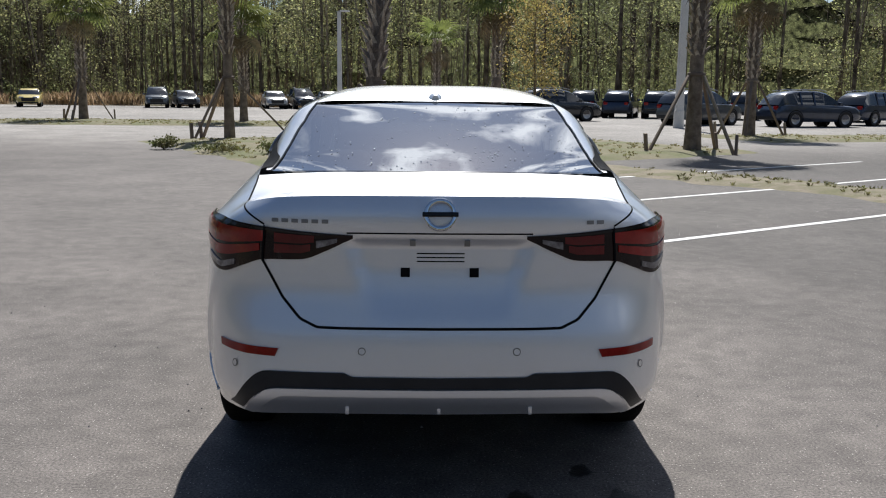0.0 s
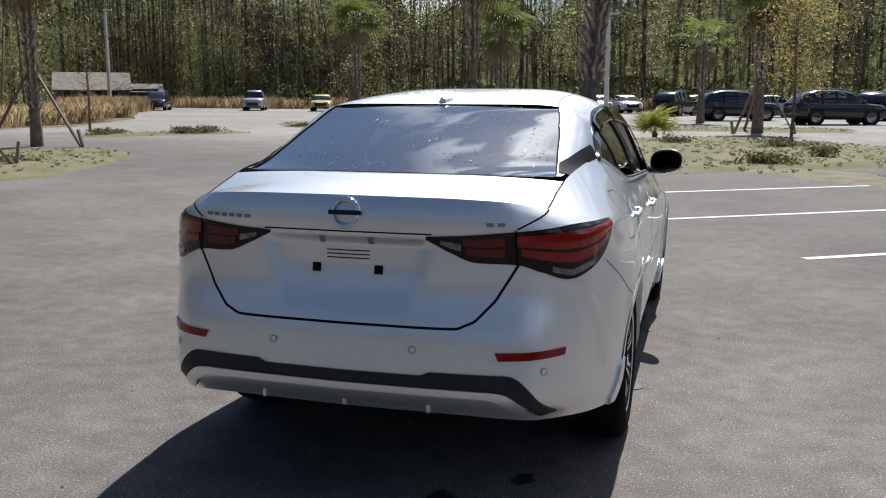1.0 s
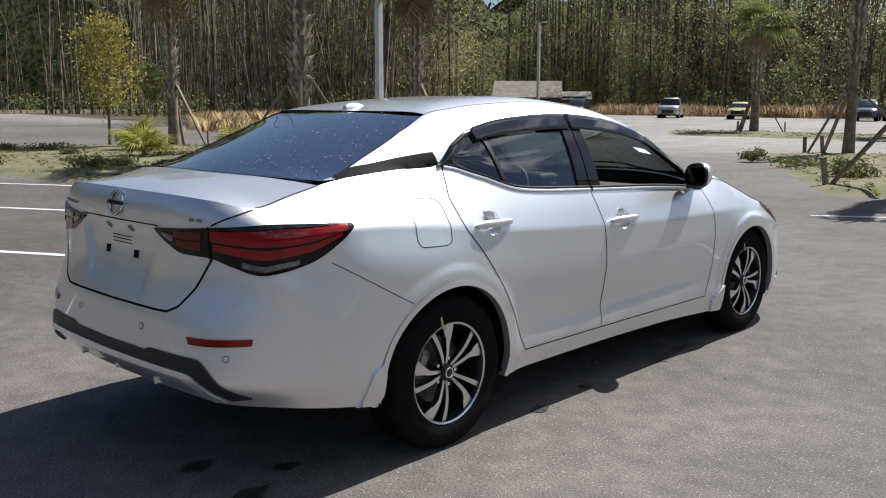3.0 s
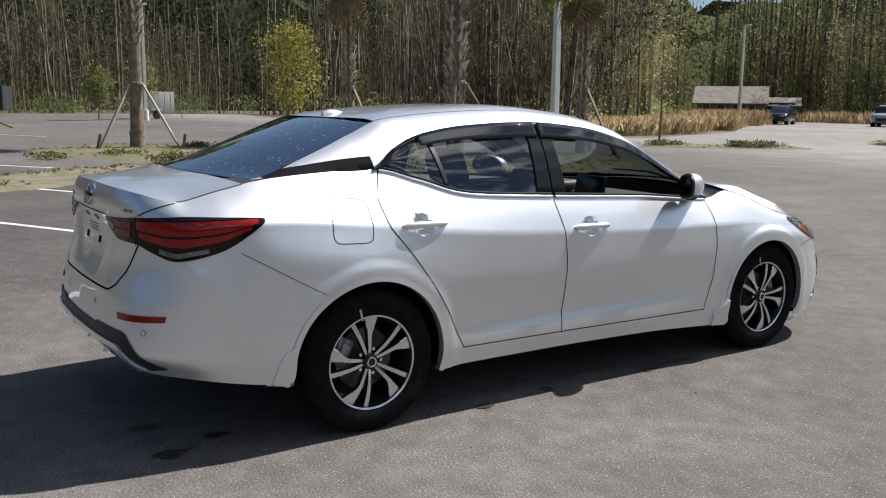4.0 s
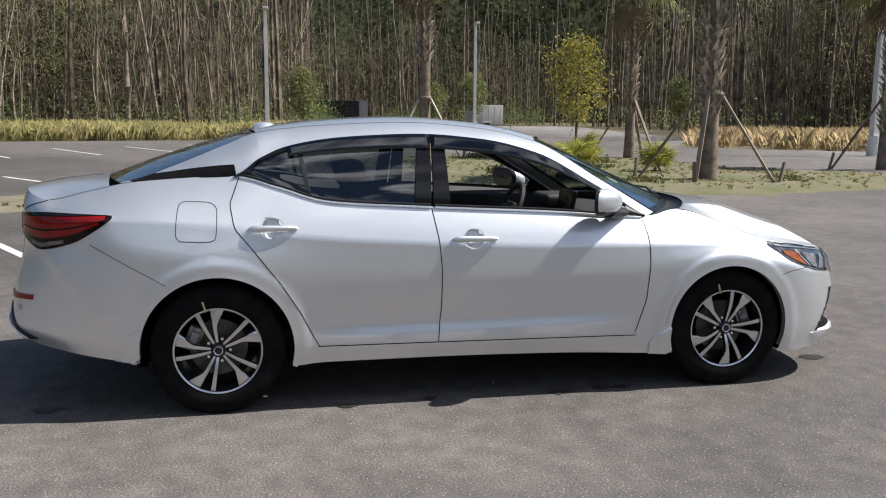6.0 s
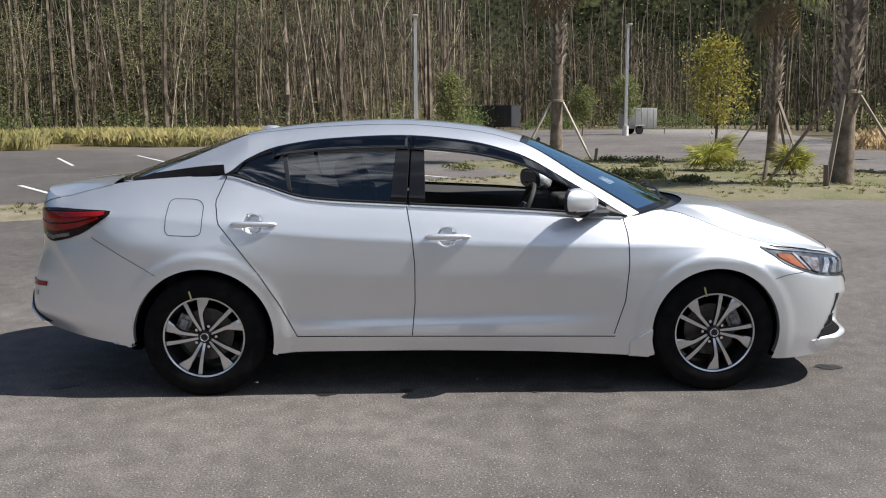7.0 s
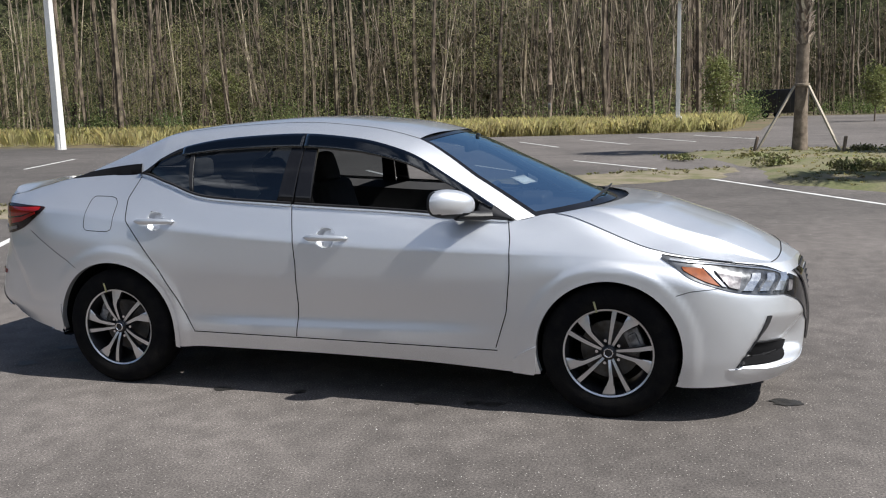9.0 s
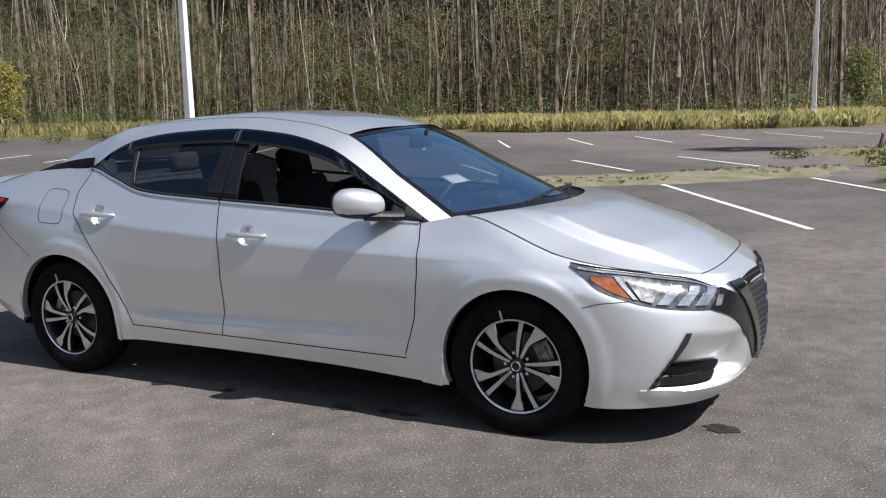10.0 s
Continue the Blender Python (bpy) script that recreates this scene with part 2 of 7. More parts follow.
def pchip(xs, ys, x):
    """Smooth curve through points with no overshoot; ys may have columns."""
    xs, ys, x = np.asarray(xs, float), np.asarray(ys, float), np.asarray(x, float)
    if ys.ndim > 1:
        return np.stack([pchip(xs, ys[:, k], x) for k in range(ys.shape[1])], -1)
    h = np.diff(xs)
    d = np.diff(ys) / h
    m = np.zeros_like(ys)
    for i in range(1, len(xs) - 1):
        if d[i - 1] * d[i] > 0:
            w1, w2 = 2 * h[i] + h[i - 1], h[i] + 2 * h[i - 1]
            m[i] = (w1 + w2) / (w1 / d[i - 1] + w2 / d[i])
    m[0], m[-1] = d[0], d[-1]
    i = np.clip(np.searchsorted(xs, x) - 1, 0, len(h) - 1)
    t = (x - xs[i]) / h[i]
    return (ys[i] * (1 + 2 * t) * (1 - t) ** 2 + m[i] * h[i] * t * (1 - t) ** 2 + ys[i + 1] * t * t * (3 - 2 * t) + m[i + 1] * h[i] * t * t * (t - 1))


def spline(pts, n):
    """n points along a smooth curve through pts, even in length."""
    p = np.asarray(pts, float)
    k = np.concatenate([[0], np.cumsum(np.linalg.norm(np.diff(p, axis=0), axis=1))])
    return pchip(k, p, np.linspace(0, k[-1], n))


# ---- ground, paving, markings ----
U, N = Vector((.8, .6, 0)), Vector((-.6, .8, 0))     # along the parking bays, along the aisle


def lot(s, n, z=0.0):
    """A place of the lot from metres along the bays and along the aisle."""
    return U * s + N * n + Vector((0, 0, z))


def asphalt_material():
    m = bpy.data.materials.new("worn_asphalt")
    m.use_nodes = True
    t = m.node_tree
    b = t.nodes["Principled BSDF"]
    b.inputs["Roughness"].default_value, b.inputs["Specular IOR Level"].default_value = 0.82, 0.35
    co = t.nodes.new("ShaderNodeTexCoord")

    def noise_node(scale, detail, lo, hi, vmin, vmax):
        n = t.nodes.new("ShaderNodeTexNoise")
        n.inputs["Scale"].default_value, n.inputs["Detail"].default_value = scale, detail
        t.links.new(co.outputs["Object"], n.inputs["Vector"])
        r = t.nodes.new("ShaderNodeMapRange")
        r.inputs["From Min"].default_value, r.inputs["From Max"].default_value = lo, hi
        r.inputs["To Min"].default_value, r.inputs["To Max"].default_value = vmin, vmax
        t.links.new(n.outputs["Fac"], r.inputs["Value"])
        return r.outputs["Result"], n

    def times(a, bb):
        k = t.nodes.new("ShaderNodeMath")
        k.operation = "MULTIPLY"
        t.links.new(a, k.inputs[0])
        t.links.new(bb, k.inputs[1])
        return k.outputs[0]
    v1, _ = noise_node(0.12, 4, .35, .65, .82, 1.14)
    v2, _ = noise_node(0.9, 6, .35, .65, .84, 1.14)
    v3, grain = noise_node(95.0, 3, .3, .7, .54, 1.46)
    v4, _ = noise_node(260.0, 2, .3, .7, .65, 1.35)
    v5, _ = noise_node(7.0, 5, .3, .7, .80, 1.20)
    val = times(times(times(v1, v2), v5), times(v3, v4))
    hsv = t.nodes.new("ShaderNodeHueSaturation")
    sep = t.nodes.new("ShaderNodeSeparateXYZ")
    t.links.new(co.outputs["Object"], sep.inputs[0])

    def combo(ax, ay, absolute, lo, hi):
        k1, k2 = t.nodes.new("ShaderNodeMath"), t.nodes.new("ShaderNodeMath")
        k1.operation, k1.inputs[1].default_value = "MULTIPLY", ax
        k2.operation, k2.inputs[1].default_value = "MULTIPLY_ADD", ay
        t.links.new(sep.outputs["X"], k1.inputs[0])
        t.links.new(sep.outputs["Y"], k2.inputs[0])
        t.links.new(k1.outputs[0], k2.inputs[2])
        o = k2.outputs[0]
        if absolute:
            k3 = t.nodes.new("ShaderNodeMath")
            k3.operation = "ABSOLUTE"
            t.links.new(o, k3.inputs[0])
            o = k3.outputs[0]
        r = t.nodes.new("ShaderNodeMapRange")
        r.interpolation_type = "SMOOTHSTEP"
        r.inputs["From Min"].default_value, r.inputs["From Max"].default_value = lo, hi
        t.links.new(o, r.inputs["Value"])
        return r.outputs["Result"]
    # the bays were sealed darker than the driven aisle
    bays = times(combo(.8, .6, True, 2.6, 4.4), combo(-.6, .8, False, 10.5, 8.5))
    tone = t.nodes.new("ShaderNodeMixRGB")
    tone.inputs[1].default_value, tone.inputs[2].default_value = (0.117, 0.1045, 0.0970, 1), (0.087, 0.0784, 0.0730, 1)
    t.links.new(bays, tone.inputs[0])
    # lighter colour beyond the beds paints the far paving's glare at a grazing view
    paler = t.nodes.new("ShaderNodeMixRGB")
    paler.inputs[2].default_value = (0.225, 0.210, 0.196, 1)
    t.links.new(combo(0.0, 1.0, False, 15.0, 27.0), paler.inputs[0])
    t.links.new(tone.outputs["Color"], paler.inputs[1])
    t.links.new(paler.outputs["Color"], hsv.inputs["Color"])
    t.links.new(val, hsv.inputs["Value"])
    # light stone chips showing in the worn surface
    vor = t.nodes.new("ShaderNodeTexVoronoi")
    vor.inputs["Scale"].default_value, vor.inputs["Randomness"].default_value = 70.0, 1.0
    t.links.new(co.outputs["Object"], vor.inputs["Vector"])
    chip = t.nodes.new("ShaderNodeMapRange")
    chip.inputs["From Min"].default_value, chip.inputs["From Max"].default_value = .22, .12
    t.links.new(vor.outputs["Distance"], chip.inputs["Value"])
    pick = t.nodes.new("ShaderNodeSeparateColor")
    t.links.new(vor.outputs["Color"], pick.inputs["Color"])
    few = t.nodes.new("ShaderNodeMath")
    few.operation = "GREATER_THAN"
    few.inputs[1].default_value = .66
    t.links.new(pick.outputs["Red"], few.inputs[0])
    mixc = t.nodes.new("ShaderNodeMixRGB")
    mixc.inputs[2].default_value = (.44, .41, .38, 1)
    t.links.new(times(chip.outputs["Result"], few.outputs[0]), mixc.inputs[0])
    t.links.new(hsv.outputs["Color"], mixc.inputs[1])
    t.links.new(mixc.outputs["Color"], b.inputs["Base Color"])
    bp = t.nodes.new("ShaderNodeBump")
    bp.inputs["Strength"].default_value, bp.inputs["Distance"].default_value = .50, .005
    t.links.new(grain.outputs["Fac"], bp.inputs["Height"])
    t.links.new(bp.outputs["Normal"], b.inputs["Normal"])
    return m


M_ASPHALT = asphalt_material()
M_LITTER = mat("forest_floor", (0.13, 0.095, 0.055), 0.95, 0, (0.09, 0.085, 0.04), 0.35, 5.0, 0.35, bump=0.6, bump_scale=6)
M_ISLAND = mat("grassy_soil", (0.165, 0.142, 0.088), 0.95, 0, (0.105, 0.112, 0.042), 0.9, 22.0, 0.35, bump=0.7, bump_scale=30)
M_GRAVEL = mat("sandy_gravel", (0.20, 0.168, 0.122), 0.95, 0, (0.12, 0.115, 0.055), 2.4, 30.0, 0.35, bump=0.7, bump_scale=40)
M_LINE = mat("road_paint", (0.66, 0.66, 0.64), 0.7, 0, (0.50, 0.495, 0.48), 3.0, 45.0, 0.16, bump=0.2, bump_scale=130)
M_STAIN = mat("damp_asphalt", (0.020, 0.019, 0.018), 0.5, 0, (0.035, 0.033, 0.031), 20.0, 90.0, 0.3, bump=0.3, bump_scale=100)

bm = bmesh.new()
bm.faces.new([bm.verts.new((x, y, -.05)) for x, y in ((-2500, -2500), (2500, -2500), (2500, 2500), (-2500, 2500))])
tagged(part("ground", bm, M_LITTER, smooth=False), "brown leaf-littered soil under the woods", "ground", kind="structure")
bm = bmesh.new()
outline = [(-36, -60), (60, -60), (62, 40), (40, 62), (5, 73), (-52, 78), (-45, 60), (-31, 41), (-25.5, 28.5), (-27.5, 24), (-33, 17.5), (-44, 24), (-92, 34), (-92, 8), (-45, 4), (-43.5, 0), (-39.5, -13.5), (-33, -22)]
top = [bm.verts.new((x, y, 0)) for x, y in outline]
bm.faces.new(top)
r = bmesh.ops.extrude_face_region(bm, geom=bm.faces[:])
bmesh.ops.translate(bm, vec=(0, 0, -.12), verts=[g for g in r["geom"] if isinstance(g, bmesh.types.BMVert)])
bmesh.ops.recalc_face_normals(bm, faces=bm.faces)
bmesh.ops.triangulate(bm, faces=[f for f in bm.faces if len(f.verts) > 4])
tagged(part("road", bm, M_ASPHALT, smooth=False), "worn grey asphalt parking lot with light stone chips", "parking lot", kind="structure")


def marking(s0, n0, s1, n1, width=.10):
    a, b = lot(s0, n0), lot(s1, n1)
    d = (b - a).normalized()
    w = Vector((-d.y, d.x, 0)) * width / 2
    bm = bmesh.new()
    quad = [a - w, b - w, b + w, a + w]
    lo = [bm.verts.new(q) for q in quad]
    hi = [bm.verts.new(q + Vector((0, 0, .004))) for q in quad]
    bm.faces.new(hi)
    for k in range(4):
        bm.faces.new((lo[k], lo[(k + 1) % 4], hi[(k + 1) % 4], hi[k]))
    return tagged(part("parking_line", bm, M_LINE, smooth=False), "worn white painted parking bay line", "road marking", "parking bay lines", "structure")


for k in range(-9, 3):
    n = 1.42 + 2.63 * k
    marking(3.6, n, 9.5, n - .45)                                       # bays ahead of the car
    marking(11.2, n - .5, 16.6, n - .8)
for k in range(-8, 4):
    n = -.42 + 2.97 * k
    marking(-3.8, n, -9.7, n + .95)
for k in range(-8, 4):
    n = 1.35 + 2.95 * k
    marking(-12.8, n, -17.0, n + .15)
for k in range(-8, 6):
    n = 7.9 + 3.0 * k
    marking(-24.8, n, -30.8, n + 1.2)


def planted_bed(name, label, corners, material, height=.07, cell=.28, ragged=.35, seed=1):
    """A low bed of soil with a ragged edge; corners in lot coordinates."""
    poly = [lot(s, n) for s, n in corners]
    xs, ys = [p.x for p in poly], [p.y for p in poly]
    nx, ny = int((max(xs) - min(xs)) / cell) + 6, int((max(ys) - min(ys)) / cell) + 6
    gx = min(xs) - 2 * cell + cell * np.arange(nx)[:, None] + np.zeros((1, ny))
    gy = min(ys) - 2 * cell + cell * np.arange(ny)[None, :] + np.zeros((nx, 1))
    inside = np.zeros((nx, ny), bool)
    dist = np.full((nx, ny), 1e9)
    for i in range(len(poly)):
        a, b = poly[i], poly[(i + 1) % len(poly)]
        c = ((a.y > gy) != (b.y > gy)) & (gx < (b.x - a.x) * (gy - a.y) / ((b.y - a.y) or 1e-9) + a.x)
        inside ^= c
        dx, dy = b.x - a.x, b.y - a.y
        t = np.clip(((gx - a.x) * dx + (gy - a.y) * dy) / (dx * dx + dy * dy), 0, 1)
        dist = np.minimum(dist, np.hypot(gx - a.x - t * dx, gy - a.y - t * dy))
    sd = np.where(inside, dist, -dist)
    wob = np.array([[noise.noise((gx[i, j] * 1.1 + seed * 7, gy[i, j] * 1.1, 0.3)) for j in range(ny)] for i in range(nx)])
    sd = sd + wob * ragged
    fine = np.array([[noise.noise((gx[i, j] * 2.7, gy[i, j] * 2.7, seed)) for j in range(ny)] for i in range(nx)])
    z = height * np.clip(sd / .5, -.5, 1) + .02 * fine * np.clip(sd, 0, 1)
    z = np.where(sd < 0, np.minimum(z, -.012), z)
    idx = -np.ones((nx, ny), int)
    v, f = [], []
    ok = sd > -cell * 1.5
    for i in range(nx):
        for j in range(ny):
            if ok[i, j]:
                idx[i, j] = len(v)
                v.append((gx[i, j], gy[i, j], z[i, j]))
    for i in range(nx - 1):
        for j in range(ny - 1):
            q = (idx[i, j], idx[i + 1, j], idx[i + 1, j + 1], idx[i, j + 1])
            if min(q) >= 0:
                f.append(q)
    ob = mesh_part(name, v, f, material)
    spots = [(gx[i, j], gy[i, j], z[i, j]) for i in range(nx) for j in range(ny) if sd[i, j] > .25]
    tagged(ob, label, "planting bed", kind="structure")
    return spots


BEDS = {
    "ahead": planted_bed("planting_bed", "low bed of sandy soil and patchy grass beneath palms", [(4.6, 9.1), (17.3, 8.8), (18.6, 20.6), (5.8, 20.9)], M_ISLAND, seed=1),
    "strip": planted_bed("planting_bed", "narrow gravelly grass strip between parking rows", [(9.2, -22), (11.0, -22), (11.0, 9.4), (9.2, 9.4)], M_GRAVEL, .05, seed=2),
    "left": planted_bed("planting_bed", "broad bed of patchy grass and soil beneath staked palms", [(-18.1, 14.5), (-11.4, 12.0), (-8.2, 9.7), (-5.1, 10.0), (-2.9, 12.6), (-1.2, 18.1), (-2.2, 20.3), (-6.6, 20.0), (-11.7, 22.7), (-18.4, 18.3)], M_ISLAND, seed=3),
    "left_strip": planted_bed("planting_bed", "narrow gravelly strip with dry grass tufts", [(-12.4, -24), (-9.7, -24), (-9.7, 9.6), (-12.2, 12.0)], M_GRAVEL, .05, seed=4),
    "far_left": planted_bed("planting_bed", "low grassy bed beside the drive", [(-2.9, 27.1), (3.2, 29.5), (2.7, 31.5), (-2.4, 30.6)], M_ISLAND, .06, seed=5),
    "far_ahead": planted_bed("planting_bed", "grass verge with staked palms", [(5.7, 34.9), (24.6, 22.0), (27.7, 24.9), (9.2, 40.8), (6.0, 40.9)], M_ISLAND, .06, seed=6),
    "far_right": planted_bed("planting_bed", "grass verge along the far parking row", [(22.4, 11.5), (30.0, 8.0), (31.0, 12.0), (23.5, 16.5)], M_ISLAND, .06, seed=7),
}
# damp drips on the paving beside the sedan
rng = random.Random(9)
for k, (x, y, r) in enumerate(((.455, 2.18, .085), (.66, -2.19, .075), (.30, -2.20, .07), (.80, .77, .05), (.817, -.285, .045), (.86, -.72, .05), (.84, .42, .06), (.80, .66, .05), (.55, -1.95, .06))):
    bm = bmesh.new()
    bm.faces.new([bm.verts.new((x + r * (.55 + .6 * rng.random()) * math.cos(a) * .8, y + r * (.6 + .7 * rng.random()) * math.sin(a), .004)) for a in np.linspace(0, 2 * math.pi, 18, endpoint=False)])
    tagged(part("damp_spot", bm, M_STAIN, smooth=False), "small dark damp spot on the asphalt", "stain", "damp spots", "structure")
# loose grit
bm = bmesh.new()
for k in range(1800):
    x, y = rng.uniform(-7, 7), rng.uniform(-6, 8)
    r = .002 + .006 * rng.random() ** 3
    base = [bm.verts.new((x + r * math.cos(a), y + r * math.sin(a), .0005)) for a in (0, 2.1, 4.2)]
    tip = bm.verts.new((x, y, r * 1.1))
    for i in range(3):
        bm.faces.new((base[i], base[(i + 1) % 3], tip))
tagged(part("loose_grit", bm, mat("grit", (.40, .38, .36), .9, island=True), smooth=False), "scattered pale grit on the asphalt", "grit", kind="stuff")


# ---- the silver sedan ----
from mathutils.bvhtree import BVHTree

HUB_Y, HUB_Z, HUB_X = 1.354, 0.320, 0.872
ARCH = {1: (0.346, 0.330), -1: (0.372, 0.322)}   # opening radius and centre height, front and rear

# Feature lines of the lower body, from the tail's centre round the right side to the nose's centre.
TOP = [(0, -2.300, 1.092), (.32, -2.291, 1.090), (.53, -2.245, 1.078), (.648, -2.13, 1.050), (.652, -1.96, 1.088), (.668, -1.74, 1.132),
       (.702, -1.275, 1.161), (.75, -1.05, 1.11), (.79, -.80, 1.04), (.803, -.30, 1.008), (.803, .35, .975), (.788, .88, .936),
       (.765, 1.09, .970), (.815, 1.56, .81), (.66, 1.95, .735), (.40, 2.165, .705), (0, 2.25, .69)]
SHOULDER = [(0, -2.325, .965), (.32, -2.315, .965), (.58, -2.262, .965), (.75, -2.12, .965), (.815, -1.95, .97), (.84, -1.72, .965),
            (.868, -1.30, .925), (.876, -1.05, .89), (.881, -.80, .862), (.884, -.30, .828), (.884, .35, .80), (.880, .88, .792),
            (.872, 1.30, .782), (.85, 1.62, .75), (.72, 1.99, .67), (.45, 2.205, .645), (0, 2.285, .63)]
FLANK = [(0, -2.335, .80), (.32, -2.325, .80), (.58, -2.275, .80), (.755, -2.13, .80), (.822, -1.95, .80), (.876, -1.72, .78),
         (.905, -1.354, .74), (.897, -1.05, .70), (.892, -.80, .665), (.891, -.30, .64), (.891, .35, .63), (.895, .88, .65),
         (.902, 1.354, .70), (.885, 1.70, .64), (.74, 2.03, .57), (.48, 2.22, .54), (0, 2.30, .53)]
WAIST = [(0, -2.380, .62), (.32, -2.370, .62), (.60, -2.32, .62), (.755, -2.17, .61), (.826, -1.97, .60), (.880, -1.72, .57),
         (.91, -1.354, .54), (.890, -1.05, .49), (.878, -.80, .44), (.874, -.30, .43), (.876, .35, .43), (.893, .88, .50),
         (.905, 1.354, .52), (.888, 1.70, .50), (.765, 2.04, .44), (.50, 2.23, .42), (0, 2.305, .42)]
ROCKER = [(0, -2.395, .46), (.32, -2.385, .46), (.61, -2.34, .455), (.755, -2.18, .45), (.824, -1.97, .43), (.876, -1.74, .40),
          (.905, -1.354, .36), (.882, -1.05, .340), (.880, -.80, .335), (.879, -.30, .332), (.880, .35, .328), (.885, .88, .315),
          (.90, 1.354, .33), (.885, 1.70, .33), (.785, 2.02, .29), (.53, 2.22, .27), (0, 2.29, .26)]
SILL = [(0, -2.34, .37), (.32, -2.33, .37), (.59, -2.28, .355), (.725, -2.11, .325), (.797, -1.95, .30), (.848, -1.755, .275),
        (.89, -1.354, .22), (.862, -1.0, .225), (.857, -.80, .235), (.855, -.30, .235), (.855, .35, .225), (.87, .93, .20),
        (.885, 1.354, .18), (.87, 1.72, .175), (.76, 1.99, .18), (.50, 2.17, .18), (0, 2.235, .18)]


def lower_shell():
    """Columns of the right half's lower body: grid[column][row] from sill to top edge."""
    levels = [np.array(l) for l in (SILL, ROCKER, WAIST, FLANK, SHOULDER, TOP)]
    st = np.arange(len(TOP), dtype=float)
    dense = np.linspace(0, st[-1], 2000)
    mid = pchip(st, levels[2], dense)
    arc = np.concatenate([[0], np.cumsum(np.linalg.norm(np.diff(mid, axis=0), axis=1))])
    cols = np.interp(np.linspace(0, arc[-1], 290), arc, dense)
    curves = np.stack([pchip(st, l, cols) for l in levels], 1)
    rows = np.linspace(0, 5, 51)
    lowr, high = rows[rows <= 4], rows[rows > 4]
    bulge = np.array([0.003, 0, 0.002])
    out = []
    for c in curves:
        up = c[4] + (c[5] - c[4]) * (high - 4)[:, None] + bulge * (np.sin(np.pi * (high - 4)) * min(1.0, 4 * c[4][0]))[:, None]
        tailw = float(np.clip((-c[4][1] - 2.02) / .18, 0, 1))
        up = up + np.array([0, -.010, .002]) * (np.sin(np.pi * (high - 4)) * tailw)[:, None]
        out.append(np.concatenate([pchip(np.arange(5.0), c[:5], lowr), up]))
    return np.stack(out)


# Upper body: the rail runs from the windscreen's foot over the side windows to the rear glass' foot, the spine along the middle.
RAIL = [(.770, .90, .935), (.722, .600, 1.115), (.672, .300, 1.275), (.635, .0, 1.345), (.612, -.33, 1.369), (.615, -.70, 1.353),
        (.640, -.99, 1.308), (.668, -1.13, 1.250), (.698, -1.275, 1.163), (.668, -1.56, 1.144), (.640, -1.80, 1.128)]
SPINE = [(0, 1.30, .975), (0, .86, 1.17), (0, .40, 1.360), (0, .08, 1.424), (0, -.36, 1.455), (0, -.80, 1.435),
         (0, -1.00, 1.413), (0, -1.185, 1.382), (0, -1.426, 1.315), (0, -1.76, 1.204), (0, -1.93, 1.139)]
W_SCREEN_TOP, W_GLASS_TOP = 2.0, 7.0


def crown(w):
    """How abruptly the section turns from the side to the flat of the roof."""
    return float(np.interp(w, [0, 2, 4, 6, 7, 8, 9, 10], [3.2, 4.4, 4.4, 6.5, 10, 10, 13, 4]))


def upper_point(r, s, t, e=4.4):
    """Between rail point r (t = 0) and spine point s (t = 1)."""
    g = 1 - (1 - t) ** e
    h = 1 - (1 - t) ** 2
    return np.stack([r[0] * (1 - t), r[1] + (s[1] - r[1]) * h, r[2] + (s[2] - r[2]) * g], -1)


def pillar(w):
    """How far in from the rail the painted pillar reaches, as a share of the half width."""
    return float(np.interp(w, [0, 1, 2, 7, 8, 9, 10], [.10, .125, .20, .213, .203, .106, .024]))


def upper_grid(ws, ta, tb, nt):
    k = np.arange(len(RAIL), dtype=float)
    out = []
    for w in ws:
        r, s = pchip(k, np.array(RAIL), w), pchip(k, np.array(SPINE), w)
        a = ta(w) if callable(ta) else ta
        b = tb(w) if callable(tb) else tb
        out.append(upper_point(r, s, np.linspace(a, b, nt), crown(w)))
    return np.stack(out)


def grid_faces(n, m, flip=False, base=0):
    i, j = np.meshgrid(np.arange(n - 1), np.arange(m - 1), indexing="ij")
    a = (i * m + j).ravel() + base
    q = np.stack([a, a + m, a + m + 1, a + 1], 1)
    return q[:, ::-1] if flip else q


def mirrored(v):
    return v * np.array([-1, 1, 1])


def grid_part(name, g, material, parent, both=False, flip=False, label="", thick=0.0, out=None):
    """A grid of points as a sheet; both: with its mirror image in the same mesh; thick: skirt turned inwards all round."""
    n, m = g.shape[:2]
    v, f = g.reshape(-1, 3), grid_faces(n, m, flip)
    if both:
        f = np.concatenate([f, grid_faces(n, m, not flip, len(v))])
        v = np.concatenate([v, mirrored(v)])
    ob = mesh_part(name, v, f, material, parent, label)
    if both:
        bm = bmesh.new()
        bm.from_mesh(ob.data)
        bmesh.ops.remove_doubles(bm, verts=bm.verts, dist=1e-4)
        bm.to_mesh(ob.data)
        bm.free()
    if out is not None:
        total = sum((p.normal * p.area for p in ob.data.polygons), Vector())
        if total.dot(Vector(out)) < 0:
            ob.data.flip_normals()
    if thick:
        mod = ob.modifiers.new("thickness", "SOLIDIFY")
        mod.thickness, mod.offset = thick, -1
    return ob


sedan = thing("sedan", "silver four-door sedan with tinted windows parked on sunlit asphalt", "car")

shell = lower_shell()
